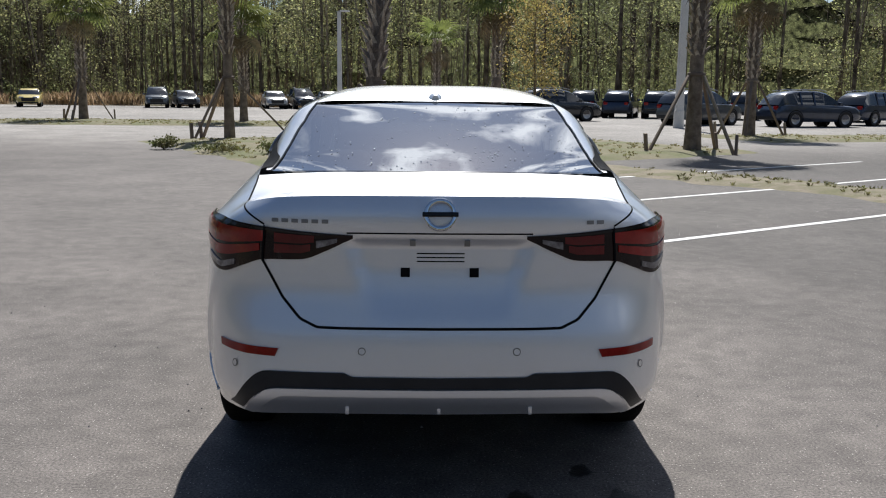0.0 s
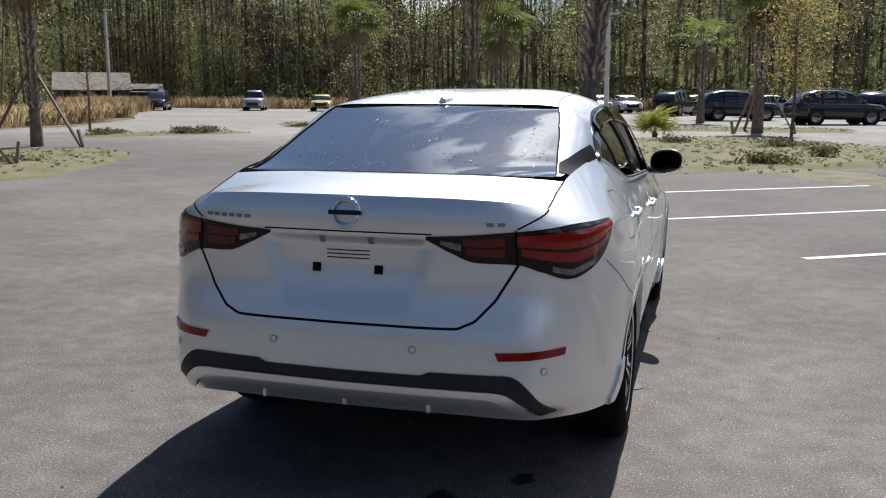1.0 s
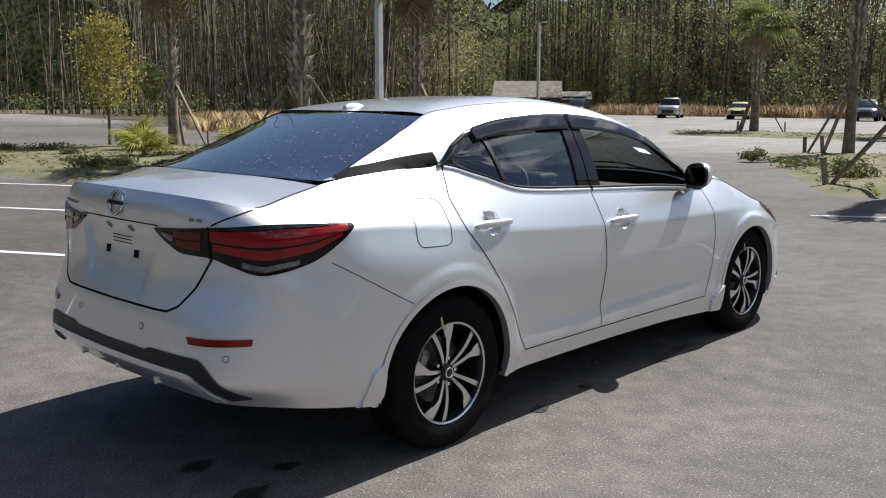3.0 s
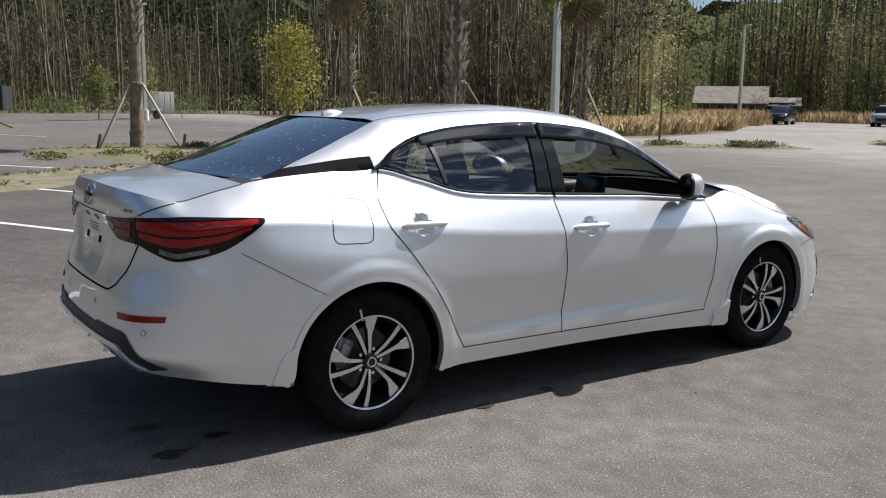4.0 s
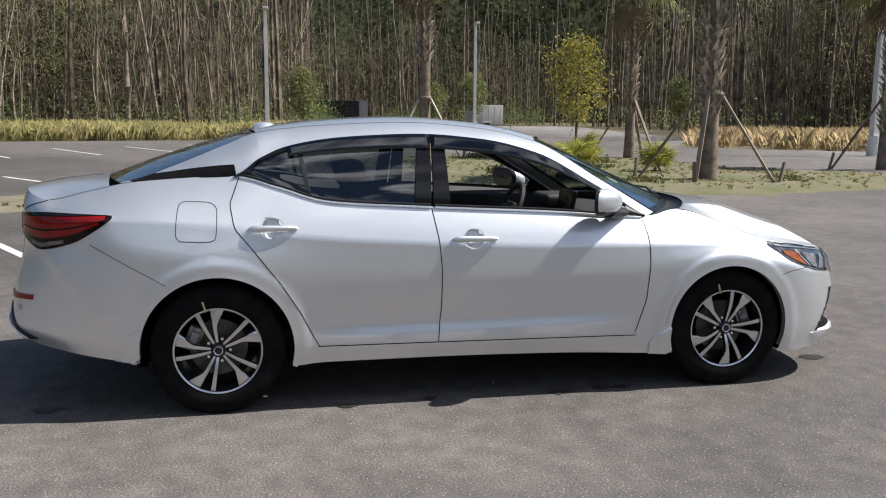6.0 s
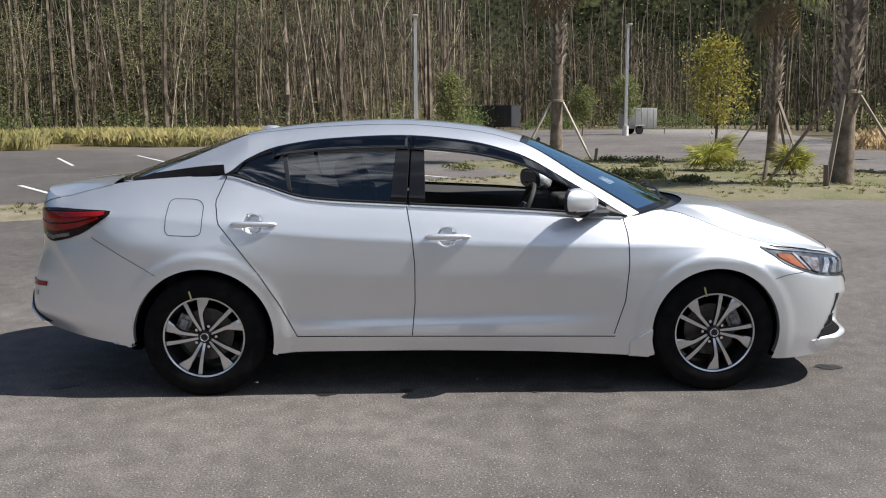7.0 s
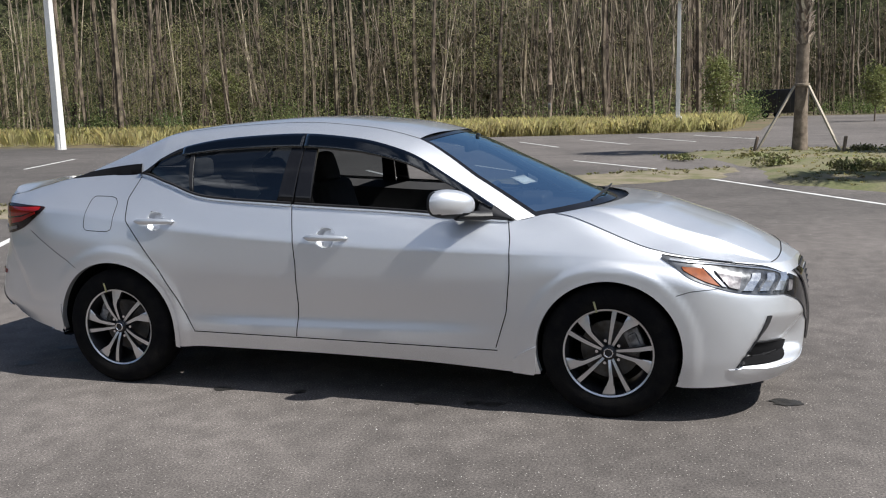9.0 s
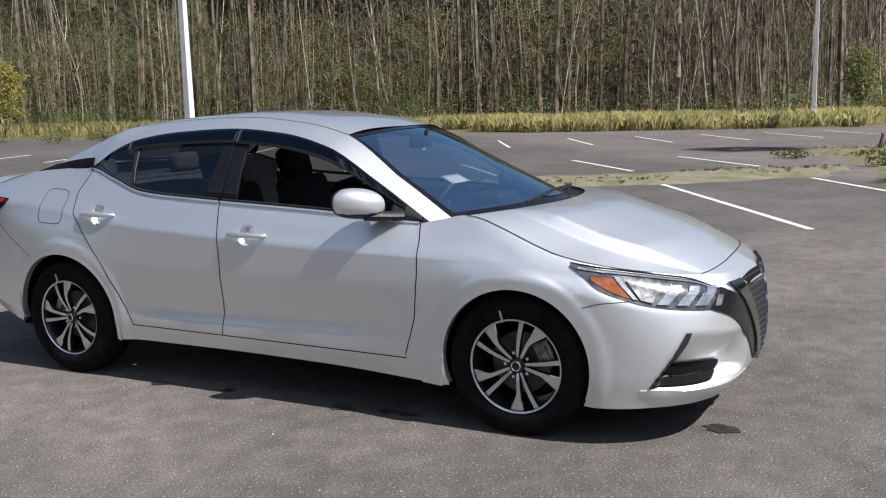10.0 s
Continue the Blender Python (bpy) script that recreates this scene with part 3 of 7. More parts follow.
# pressed lines: lips round the wheel openings, the crease low on the doors
sx, sy, sz = shell[..., 0], shell[..., 1], shell[..., 2]
press = np.zeros_like(sx)
for side, (rad, zc) in ARCH.items():
    ring = np.hypot(sy - side * HUB_Y, sz - zc)
    fade = np.clip((sz - .50) / .14, 0, 1) if side < 0 else 1.0
    fade = np.where(sy < side * HUB_Y, fade, 1.0)
    press += .0075 * np.clip((rad + .080 - ring) / .019, 0, 1) * (sx > .6) * np.clip((sz - .16) / .1, 0, 1) * fade
along = np.clip((sy + 1.0) / .35, 0, 1) * np.clip((.86 - sy) / .25, 0, 1)
crease = .425 + .015 * sy
press -= .010 * along * np.where(sz > crease, np.clip(1 - (sz - crease) / .22, 0, 1), np.clip(1 - (crease - sz) / .05, 0, 1))
shell[..., 0] = sx + press * (sx > .6)
# the rear bumper's upright crease behind the wheel
round_tail = np.degrees(np.arctan2(sy + 1.75, sx - .35))
off_line = (round_tail - np.interp(sz, [.46, .60, .82], [-21, -27, -45])) * .0095
ridge = np.where(off_line > 0, np.clip(1 - off_line / .34, 0, 1), np.clip(1 + off_line / .035, 0, 1)) * np.clip((-1.62 - sy) / .16, 0, 1) * (sx > .4)
ridge = .012 * ridge * np.clip((sz - .44) / .06, 0, 1) * np.clip((.84 - sz) / .08, 0, 1)
shell[..., 0] += ridge * np.cos(np.radians(round_tail))
shell[..., 1] += ridge * np.sin(np.radians(round_tail))
# plate recess in the lid
half = .225 + .085 * (sz - .70) / .25
shell[..., 1] += .020 * (sy < -2.0) * np.clip((half - sx) / .035, 0, 1) * np.clip((sz - .69) / .16, 0, 1) * np.clip((.952 - sz) / .012, 0, 1)
# scooped corners of the front bumper under a ledge
turn = np.degrees(np.arctan2(sy - 1.55, sx - .30))
start = 36.4 + (sz - .276) / .22 * 13.4
scoop = (sy > 1.7) * np.clip((turn - start) / 5.0, 0, 1) * np.clip((86 - turn) / 8, 0, 1)
ledge = .50 - .04 * np.clip((turn - 50) / 32, 0, 1)
scoop = scoop * .080 * np.clip((ledge - sz) / (ledge - .345), 0, 1) * np.clip((sz - .262) / .032, 0, 1)
shell[..., 0] -= scoop * np.cos(np.radians(turn))
shell[..., 1] -= scoop * np.sin(np.radians(turn))
NC, NR = shell.shape[:2]
flat = shell.reshape(-1, 3).copy()
faces = grid_faces(NC, NR)
# wheel openings: snap the nearest vertices on to the arch, then drop the faces within
for side, (rad, zc) in ARCH.items():
    dy, dz = flat[:, 1] - side * HUB_Y, flat[:, 2] - zc
    dist = np.hypot(dy, dz)
    near = (np.abs(dist - rad) < 0.0175) & (flat[:, 0] > 0.6)
    k = rad / dist[near]
    flat[near, 1], flat[near, 2] = side * HUB_Y + dy[near] * k, zc + dz[near] * k
GRIPS = [(-1.082, .916), (-.075, .845)]
for gy, gz in GRIPS:
    dy, dz = flat[:, 1] - gy, flat[:, 2] - gz
    dist = np.hypot(dy, dz)
    near = (np.abs(dist - .051) < 0.0105) & (flat[:, 0] > 0.6)
    k = .051 / dist[near]
    flat[near, 1], flat[near, 2] = gy + dy[near] * k, gz + dz[near] * k
mid = flat[faces].mean(1)
keep = np.ones(len(faces), bool)
for side, (rad, zc) in ARCH.items():
    keep &= ~((np.hypot(mid[:, 1] - side * HUB_Y, mid[:, 2] - zc) < rad - 0.001) & (mid[:, 0] > 0.6))
for gy, gz in GRIPS:
    keep &= ~((np.hypot(mid[:, 1] - gy, mid[:, 2] - gz) < .0495) & (mid[:, 0] > 0.6))
faces_all, mid_all = faces, mid
faces, mid = faces[keep], mid[keep]

# smooth normals over the whole shell, shared by the panels cut from it
tri = flat[faces_all]
fn = np.cross(tri[:, 2] - tri[:, 0], tri[:, 3] - tri[:, 1])
vnorm = np.zeros_like(flat)
for k in range(4):
    np.add.at(vnorm, faces_all[:, k], fn)
vnorm[:NR, 0] = 0
vnorm[-NR:, 0] = 0
vnorm /= np.linalg.norm(vnorm, axis=1, keepdims=True) + 1e-9
if vnorm[NC // 2 * NR + 25, 0] < 0:
    vnorm = -vnorm


def shut_front(z):
    return np.interp(z, [.28, .33, .5, .7, .85, .95], [.80, .815, .868, .885, .880, .860])


def shut_mid(z):
    return np.interp(z, [.28, .33, .5, .7, .85, 1.02], [-.262, -.258, -.243, -.243, -.258, -.288])


def shut_rear(z):
    return np.interp(z, [.30, .33, .40, .50, .65, .80, .92, 1.03, 1.16], [-.85, -.868, -.905, -.955, -1.05, -1.165, -1.262, -1.282, -1.235])


def lid_half(z):
    return np.interp(z, [.657, .671, .695, .760, .88, .97, 1.09], [.34, .40, .455, .515, .585, .615, .67])


x, y, z = mid.T
rear_lid = (y < -2.0) & (np.abs(x) < lid_half(z)) & (z > .669)
tail_line = np.interp(y, [-2.2, -1.93, -1.58], [.85, .85, .65])
rear_bumper = ~rear_lid & (y < -1.58) & (z < tail_line)
front_line = np.interp(y, [1.6, 1.72, 1.84, 2.0], [.60, .63, .64, .60])
front_bumper = (y > 1.60) & (z < np.where(y > 1.95, 2.0, front_line))
rocker = (z < .318) & (np.abs(y) < 1.2)
front_door = ~rocker & (y < shut_front(z)) & (y > shut_mid(z)) & (x > .5)
rear_door = ~rocker & (y <= shut_mid(z)) & (y > shut_rear(z)) & (x > .5)
fender = (y > .6) & ~front_door & ~front_bumper & ~rocker
quarter = ~(rear_lid | rear_bumper | front_bumper | rocker | front_door | rear_door | fender)


def panel(name, chosen, parent, sides=(1, -1), label="", joined=False):
    obs = []
    sel = faces[chosen]
    used, inv = np.unique(sel, return_inverse=True)
    f, v, nn = inv.reshape(sel.shape), flat[used], vnorm[used]
    sets = []
    for s in sides:
        sets.append((v if s > 0 else mirrored(v), f if s > 0 else f[:, ::-1], nn if s > 0 else mirrored(nn)))
    if joined:
        sets = [(np.concatenate([a[0] for a in sets]), np.concatenate([sets[0][1]] + [b[1] + len(sets[0][0]) for b in sets[1:]]),
                 np.concatenate([a[2] for a in sets]))]
    for vv, ff, n3 in sets:
        ob = mesh_part(name, vv, ff, M_PAINT, parent, label, smooth=False)
        ob.data.polygons.foreach_set("use_smooth", [True] * len(ob.data.polygons))
        ob.data.normals_split_custom_set_from_vertices([tuple(map(float, a)) for a in n3])
        obs.append(ob)
    return obs


trunk_lid = panel("trunk_lid", rear_lid, sedan, joined=True)[0]
rear_bump = panel("rear_bumper", rear_bumper, sedan, joined=True)[0]
front_bump = panel("front_bumper", front_bumper, sedan, joined=True)[0]
fdoor_r, fdoor_l = panel("front_door", front_door, sedan, label="silver front door with its window down")
rdoor_r, rdoor_l = panel("rear_door", rear_door, sedan, label="silver rear door with tinted glass")
fender_r, fender_l = panel("fender", fender, sedan)
quarter_r, quarter_l = panel("quarter_panel", quarter, sedan)
rocker_r, rocker_l = panel("side_sill", rocker, sedan)

# closed copy of the shell (no openings) to lay trim on
solid_v = np.concatenate([shell.reshape(-1, 3), mirrored(shell.reshape(-1, 3))])
solid_f = np.concatenate([faces_all, faces_all + len(flat)])
BODY = BVHTree.FromPolygons([Vector(v) for v in solid_v], [tuple(int(i) for i in f) for f in solid_f])


def cast(kind, p, q, s=1):
    """The body's surface under a point of a view: side (y, z), rear or front (x, z), tail or head corner (degrees, z)."""
    if kind == "side":
        o, d = Vector((s * 3.0, p, q)), Vector((-s, 0, 0))
    elif kind == "rear":
        o, d = Vector((s * p, -5.0, q)), Vector((0, 1, 0))
    elif kind == "front":
        o, d = Vector((s * p, 5.0, q)), Vector((0, -1, 0))
    else:
        c = Vector((s * .35, -1.75, q)) if kind == "tail" else Vector((s * .30, 1.55, q))
        w = Vector((s * math.cos(radians(p)), math.sin(radians(p)), 0))
        o, d = c + w * 3, -w
    hit, n, _, _ = BODY.ray_cast(o, d)
    if hit is None:
        hit, n, _, _ = BODY.find_nearest(o + d * 2.3)
    if n.dot(d) > 0:
        n = -n
    return hit, n


def patch(name, kind, low, high, material, parent, off=0.004, s=1, na=24, nb=5, label="", straight=False):
    """A raised piece on the body between two edges given in a view; it has a rim that turns back into the body."""
    def run(pts):
        p = np.asarray(pts, float)
        k = np.linspace(0, len(p) - 1, na)
        return np.stack([np.interp(k, np.arange(len(p)), p[:, i]) for i in (0, 1)], -1) if straight else pchip(np.arange(len(p)), p, k)
    a, b = run(low), run(high)
    g = np.zeros((na + 2, nb + 2, 3))
    for i in range(na + 2):
        ii = min(max(i - 1, 0), na - 1)
        for j in range(nb + 2):
            jj = min(max(j - 1, 0), nb - 1)
            c = a[ii] + (b[ii] - a[ii]) * jj / (nb - 1)
            hit, n = cast(kind, c[0], c[1], s)
            inner = 0 < i <= na and 0 < j <= nb
            g[i, j] = hit + n * (off if inner else -0.004)
    f = grid_faces(na + 2, nb + 2)
    v = g.reshape(-1, 3)
    t = v[f[(na // 2) * (nb + 1) + nb // 2]]
    hit, n = cast(kind, *(a[na // 2] + (b[na // 2] - a[na // 2]) * 0.5), s)
    if np.dot(np.cross(t[1] - t[0], t[2] - t[0]), np.array(n)) < 0:
        f = f[:, ::-1]
    return mesh_part(name, v, f, material, parent, label)


def seam(name, kind, pts, parent, width=0.005, s=1, material=None, off=0.0009, n=40):
    """A narrow dark joint that follows the body."""
    p = spline(pts, n)
    v, f = [], []
    hits = [cast(kind, a, b, s) for a, b in p]
    for i, (h, nn) in enumerate(hits):
        d = hits[min(i + 1, n - 1)][0] - hits[max(i - 1, 0)][0]
        w = d.cross(nn)
        w = w.normalized() * width / 2 if w.length > 1e-9 else Vector((0, 0, width / 2))
        v += [h + w + nn * off, h - w + nn * off]
    for i in range(n - 1):
        f.append((2 * i, 2 * i + 2, 2 * i + 3, 2 * i + 1))
    return mesh_part(name, v, f, material or M_GAP, parent)


# roof, pillars, glass
k10 = np.linspace(W_SCREEN_TOP, W_GLASS_TOP, 61)
roof = grid_part("roof", upper_grid(k10, 0.0, 1.0, 60), M_PAINT, sedan, both=True, out=(0, 0, 1))
for s, nm in ((1, "r"), (-1, "l")):
    for w0, w1 in ((0.0, W_SCREEN_TOP), (W_GLASS_TOP, 10.0)):
        g = upper_grid(np.linspace(w0, w1, 33), 0.0, pillar, 14)
        grid_part("pillar", g if s > 0 else mirrored(g), M_PAINT, sedan, flip=s < 0)


def pane_grid(ws, nt=24):
    """As upper_grid from pillar to middle, with one even bow across."""
    g = upper_grid(ws, pillar, 1.0, nt)
    share = 1 - g[..., 0] / g[:, :1, 0]
    g[..., 2] = g[:, :1, 2] + (g[:, -1:, 2] - g[:, :1, 2]) * (1 - (1 - share) ** 2)
    return g


screen = grid_part("windscreen", pane_grid(np.linspace(0.0, W_SCREEN_TOP, 21)) + [0, 0, -.004], M_GLASS_CLEAR, sedan, both=True, out=(0, .5, 1),
                   label="clear windscreen reflecting the sky")
backlight = grid_part("rear_window", pane_grid(np.linspace(W_GLASS_TOP, 10.0, 25)) + [0, 0, -.004], M_GLASS_REAR, sedan, both=True, out=(0, -.5, 1),
                      label="dark tinted rear window spotted with water drops")
for o in (screen, backlight):
    o.visible_shadow = False


def edge_band(ws, t_of, width, parent, name, s=1, material=M_GLOSSBLACK, z=-.002):
    """A black ceramic border just inside a glass edge."""
    g = upper_grid(ws, t_of, lambda w: t_of(w) + width, 4) + [0, 0, z]
    return grid_part(name, g if s > 0 else mirrored(g), material, parent)


for s in (1, -1):
    edge_band(np.linspace(0, W_SCREEN_TOP, 21), pillar, 0.035, screen, "border", s)
    edge_band(np.linspace(W_GLASS_TOP, 10, 21), pillar, 0.010, backlight, "border", s)
grid_part("border", pane_grid(np.linspace(W_SCREEN_TOP - .10, W_SCREEN_TOP, 3)) + [0, 0, -.002], M_GLOSSBLACK, screen, both=True)
grid_part("border", pane_grid(np.linspace(0, .10, 3)) + [0, 0, -.002], M_GLOSSBLACK, screen, both=True)
grid_part("border", pane_grid(np.linspace(9.97, 10, 3)) + [0, 0, -.002], M_GLOSSBLACK, backlight, both=True)

# rear deck, joined to the lid's face, and bonnet
TOPC = lambda q: pchip(np.arange(float(len(TOP))), np.array(TOP), q)
deck_side = TOPC(np.linspace(4.55, 2.0, 30))
deck_mid = spline([(0, -1.915, 1.134), (0, -2.05, 1.124), (0, -2.17, 1.112), (0, -2.25, 1.101), (0, -2.300, 1.092)], 30)
tt = np.linspace(0, 1, 24)
deck = np.stack([np.stack([a[0] * (1 - tt), a[1] + (b[1] - a[1]) * (1 - (1 - tt) ** 2), a[2] + (b[2] - a[2]) * (1 - (1 - tt) ** 3)], -1) for a, b in zip(deck_side, deck_mid)])
lip = np.array([TOPC(np.interp(c[0], [0, .32, .53], [0, 1, 2])) for c in deck[-1]])
for i in range(30):
    deck[i] += (lip - deck[-1]) * (i / 29) ** 6
grid_part("deck", deck, M_PAINT, trunk_lid, both=True)

hood_side = TOPC(np.linspace(12.0, 14.0, 44))
hood_mid = spline([(0, 1.36, .985), (0, 1.54, .950), (0, 1.80, .868), (0, 2.06, .775), (0, 2.25, .692)], 44)
th = np.linspace(0, 1, 72)
rows = []
for i, (a, b) in enumerate(zip(hood_side, hood_mid)):
    w = i / 43
    crease = (0.040 * np.clip((th - .22) / .055, 0, 1) - .014 * np.clip((th - .26) / .5, 0, 1)) * np.clip(4 * w, 0, 1) * np.clip(3 * (1 - w), 0, 1)
    rows.append(np.stack([a[0] * (1 - th), a[1] + (b[1] - a[1]) * (1 - (1 - th) ** 2), a[2] + (b[2] - a[2]) * (1 - (1 - th) ** 2.2) + crease], -1))
edge = np.array([TOPC(np.interp(-c[0], [-.66, -.40, 0], [14, 15, 16])) for c in rows[-1]])
gap_end = edge - rows[-1]
for i in range(44):
    rows[i] = rows[i] + gap_end * (i / 43) ** 6
hood = grid_part("hood", np.stack(rows), M_PAINT, sedan, both=True, flip=True)

HOODTREE = BVHTree.FromPolygons([Vector(v) for v in np.stack(rows).reshape(-1, 3)], [tuple(int(i) for i in f) for f in grid_faces(44, 72)])
# cowl under the windscreen and its two wipers
foot = upper_grid([0.02], 0.0, 1.0, 72)[0]
cowl = np.stack([foot + (rows[0] - foot) * q + [0, 0, -.012 - .018 * math.sin(math.pi * q)] for q in np.linspace(0, 1, 7)])
grid_part("cowl", cowl, M_BLACK, sedan, both=True, flip=True)
for a, b in (((.30, 1.20, .985), (-.32, 1.235, 1.02)), ((-.30, 1.215, .975), (-.64, 1.09, .955))):
    bm = bmesh.new()
    tube(bm, [a, tuple((Vector(a) + Vector(b)) / 2 + Vector((0, .03, .02))), b], [.008, .007, .005], 6)
    part("wiper", bm, M_BLACK, sedan)

# floor pan closes the body below
sill_line = shell[:, 0]
pan = np.stack([np.stack([p * np.array([1 - a, 1, 1]) for a in np.linspace(0, 1, 6)]) for p in sill_line])
inside = pan.copy()
wide = np.where(np.abs(np.abs(inside[..., 1]) - HUB_Y) < .42, .60, .84)
inside[..., 0] = np.minimum(inside[..., 0], wide)
inside[..., 2] = np.maximum(inside[..., 2], .23)
grid_part("underbody", inside, M_BLACK, sedan, both=True)

# wheel housings, arch lips
for side, (rad, zc) in ARCH.items():
    for s in (1, -1):
        bm = bmesh.new()
        rim_pts = []
        for a in np.linspace(-24, 204, 60):
            yy, zz = side * HUB_Y + rad * math.cos(radians(a)), zc + rad * math.sin(radians(a))
            if zz < .20:
                continue
            hit, n = cast("side", yy, zz, s)
            d = Vector((0, math.cos(radians(a)), math.sin(radians(a))))
            rim_pts.append([bm.verts.new(hit + Vector((s * .0016, 0, 0)) + d * .022), bm.verts.new(hit + Vector((s * .0035, 0, 0)) - d * .004),
                            bm.verts.new(hit - Vector((s * .03, 0, 0)) - d * .006)])
        for a, b in zip(rim_pts, rim_pts[1:]):
            for j in range(2):
                bm.faces.new((a[j], a[j + 1], b[j + 1], b[j]))
        bmesh.ops.recalc_face_normals(bm, faces=bm.faces)
        part("arch_lip", bm, M_PAINT, (fender_r if s > 0 else fender_l) if side > 0 else (quarter_r if s > 0 else quarter_l))
        bm = bmesh.new()
        ring = []
        for a in np.linspace(-30, 210, 40):
            yy, zz = side * HUB_Y + (rad + .012) * math.cos(radians(a)), max(zc + (rad + .012) * math.sin(radians(a)), .19 if side > 0 else .255)
            ring.append([bm.verts.new((s * .865, yy, zz)), bm.verts.new((s * .56, yy, zz))])
        for a, b in zip(ring, ring[1:]):
            bm.faces.new((a[0], a[1], b[1], b[0]))
        bm.faces.new([r[1] for r in ring])
        part("wheel_housing", bm, M_GAP, sedan)

# joints between panels
zs = np.linspace(.322, .93, 24)
for s, fd, rd, fe, qu in ((1, fdoor_r, rdoor_r, fender_r, quarter_r), (-1, fdoor_l, rdoor_l, fender_l, quarter_l)):
    seam("joint", "side", [(shut_front(q), q) for q in zs], fd, s=s)
    seam("joint", "side", [(shut_mid(q), q) for q in np.linspace(.322, 1.0, 24)], fd, s=s)
    seam("joint", "side", [(shut_rear(q), q) for q in np.linspace(.324, 1.155, 34)], rd, s=s)
    seam("joint", "side", [(-.868, .322), (-.5, .319), (-.25, .317), (.3, .312), (.82, .308)], rd, s=s)
    seam("joint", "side", [(1.66, .61), (1.74, .632), (1.85, .64)], fe, .003, s=s)
    seam("joint", "side", [(-1.93, .85), (-1.82, .787), (-1.70, .718), (-1.588, .655)], qu, .003, s=s)
    # fuel flap only on the right flank
seam("fuel_flap", "side", [(-1.345, 0.912), (-1.352, 0.872), (-1.385, 0.858), (-1.46, 0.860), (-1.515, 0.864), (-1.535, 0.892), (-1.53, 0.972), (-1.52, 1.030), (-1.495, 1.044),
                           (-1.40, 1.042), (-1.362, 1.032), (-1.343, 1.002), (-1.345, 0.912)], quarter_r, .0035, n=80)
for s in (1, -1):
    seam("joint", "rear", [(lid_half(q) - .003, q) for q in np.linspace(.90, .670, 30)] + [(.2, .668), (.0, .668)], trunk_lid, .009, s=s, n=70)


def top_ribbon(name, pts, parent, width=.005, material=M_GAP, lift=.0015):
    p = spline(pts, 40)
    for s in (1, -1):
        v, f = [], []
        for i, c in enumerate(p):
            d = Vector(p[min(i + 1, 39)]) - Vector(p[max(i - 1, 0)])
            w = d.cross(Vector((0, 0, 1))).normalized() * width / 2
            for q in (w, -w):
                a = Vector(c) + q + Vector((0, 0, lift))
                v.append((s * a.x, a.y, a.z))
        for i in range(39):
            f.append((2 * i, 2 * i + 2, 2 * i + 3, 2 * i + 1))
        mesh_part(name, v, f, material, parent)


top_ribbon("joint", TOPC(np.linspace(4.55, 3.0, 14)), trunk_lid, .006, lift=.002)
top_ribbon("joint", hood_side[::4], hood, .006, lift=.002)
# side windows: openings closed by panes, pillars and trims between belt line and rail
st17 = np.arange(len(TOP), dtype=float)
belt_dense = pchip(st17, np.array(TOP), np.linspace(6, 11.6, 300))
rail_dense = pchip(np.arange(11.0), np.array(RAIL), np.linspace(0, 8.0, 300))


def belt_at(yy):
    o = np.argsort(belt_dense[:, 1])
    return np.array([np.interp(yy, belt_dense[o, 1], belt_dense[o, 0]), yy, np.interp(yy, belt_dense[o, 1], belt_dense[o, 2])])


def rail_at(yy):
    o = np.argsort(rail_dense[:, 1])
    return np.array([np.interp(yy, rail_dense[o, 1], rail_dense[o, 0]), yy, np.interp(yy, rail_dense[o, 1], rail_dense[o, 2])])


def side_grid(ylow0, ylow1, yup0, yup1, a, b, inset=0.0, n=24, m=8):
    """A sheet between belt and rail; a, b: shares of the height from the belt."""
    g = []
    for i in range(n):
        u = i / (n - 1)
        p, q = belt_at(ylow0 + (ylow1 - ylow0) * u), rail_at(yup0 + (yup1 - yup0) * u)
        r = []
        for j in range(m):
            t = a + (b - a) * j / (m - 1)
            c = p + (q - p) * t
            c[0] += .018 * math.sin(math.pi * t) - inset
            r.append(c)
        g.append(r)
    return np.array(g)


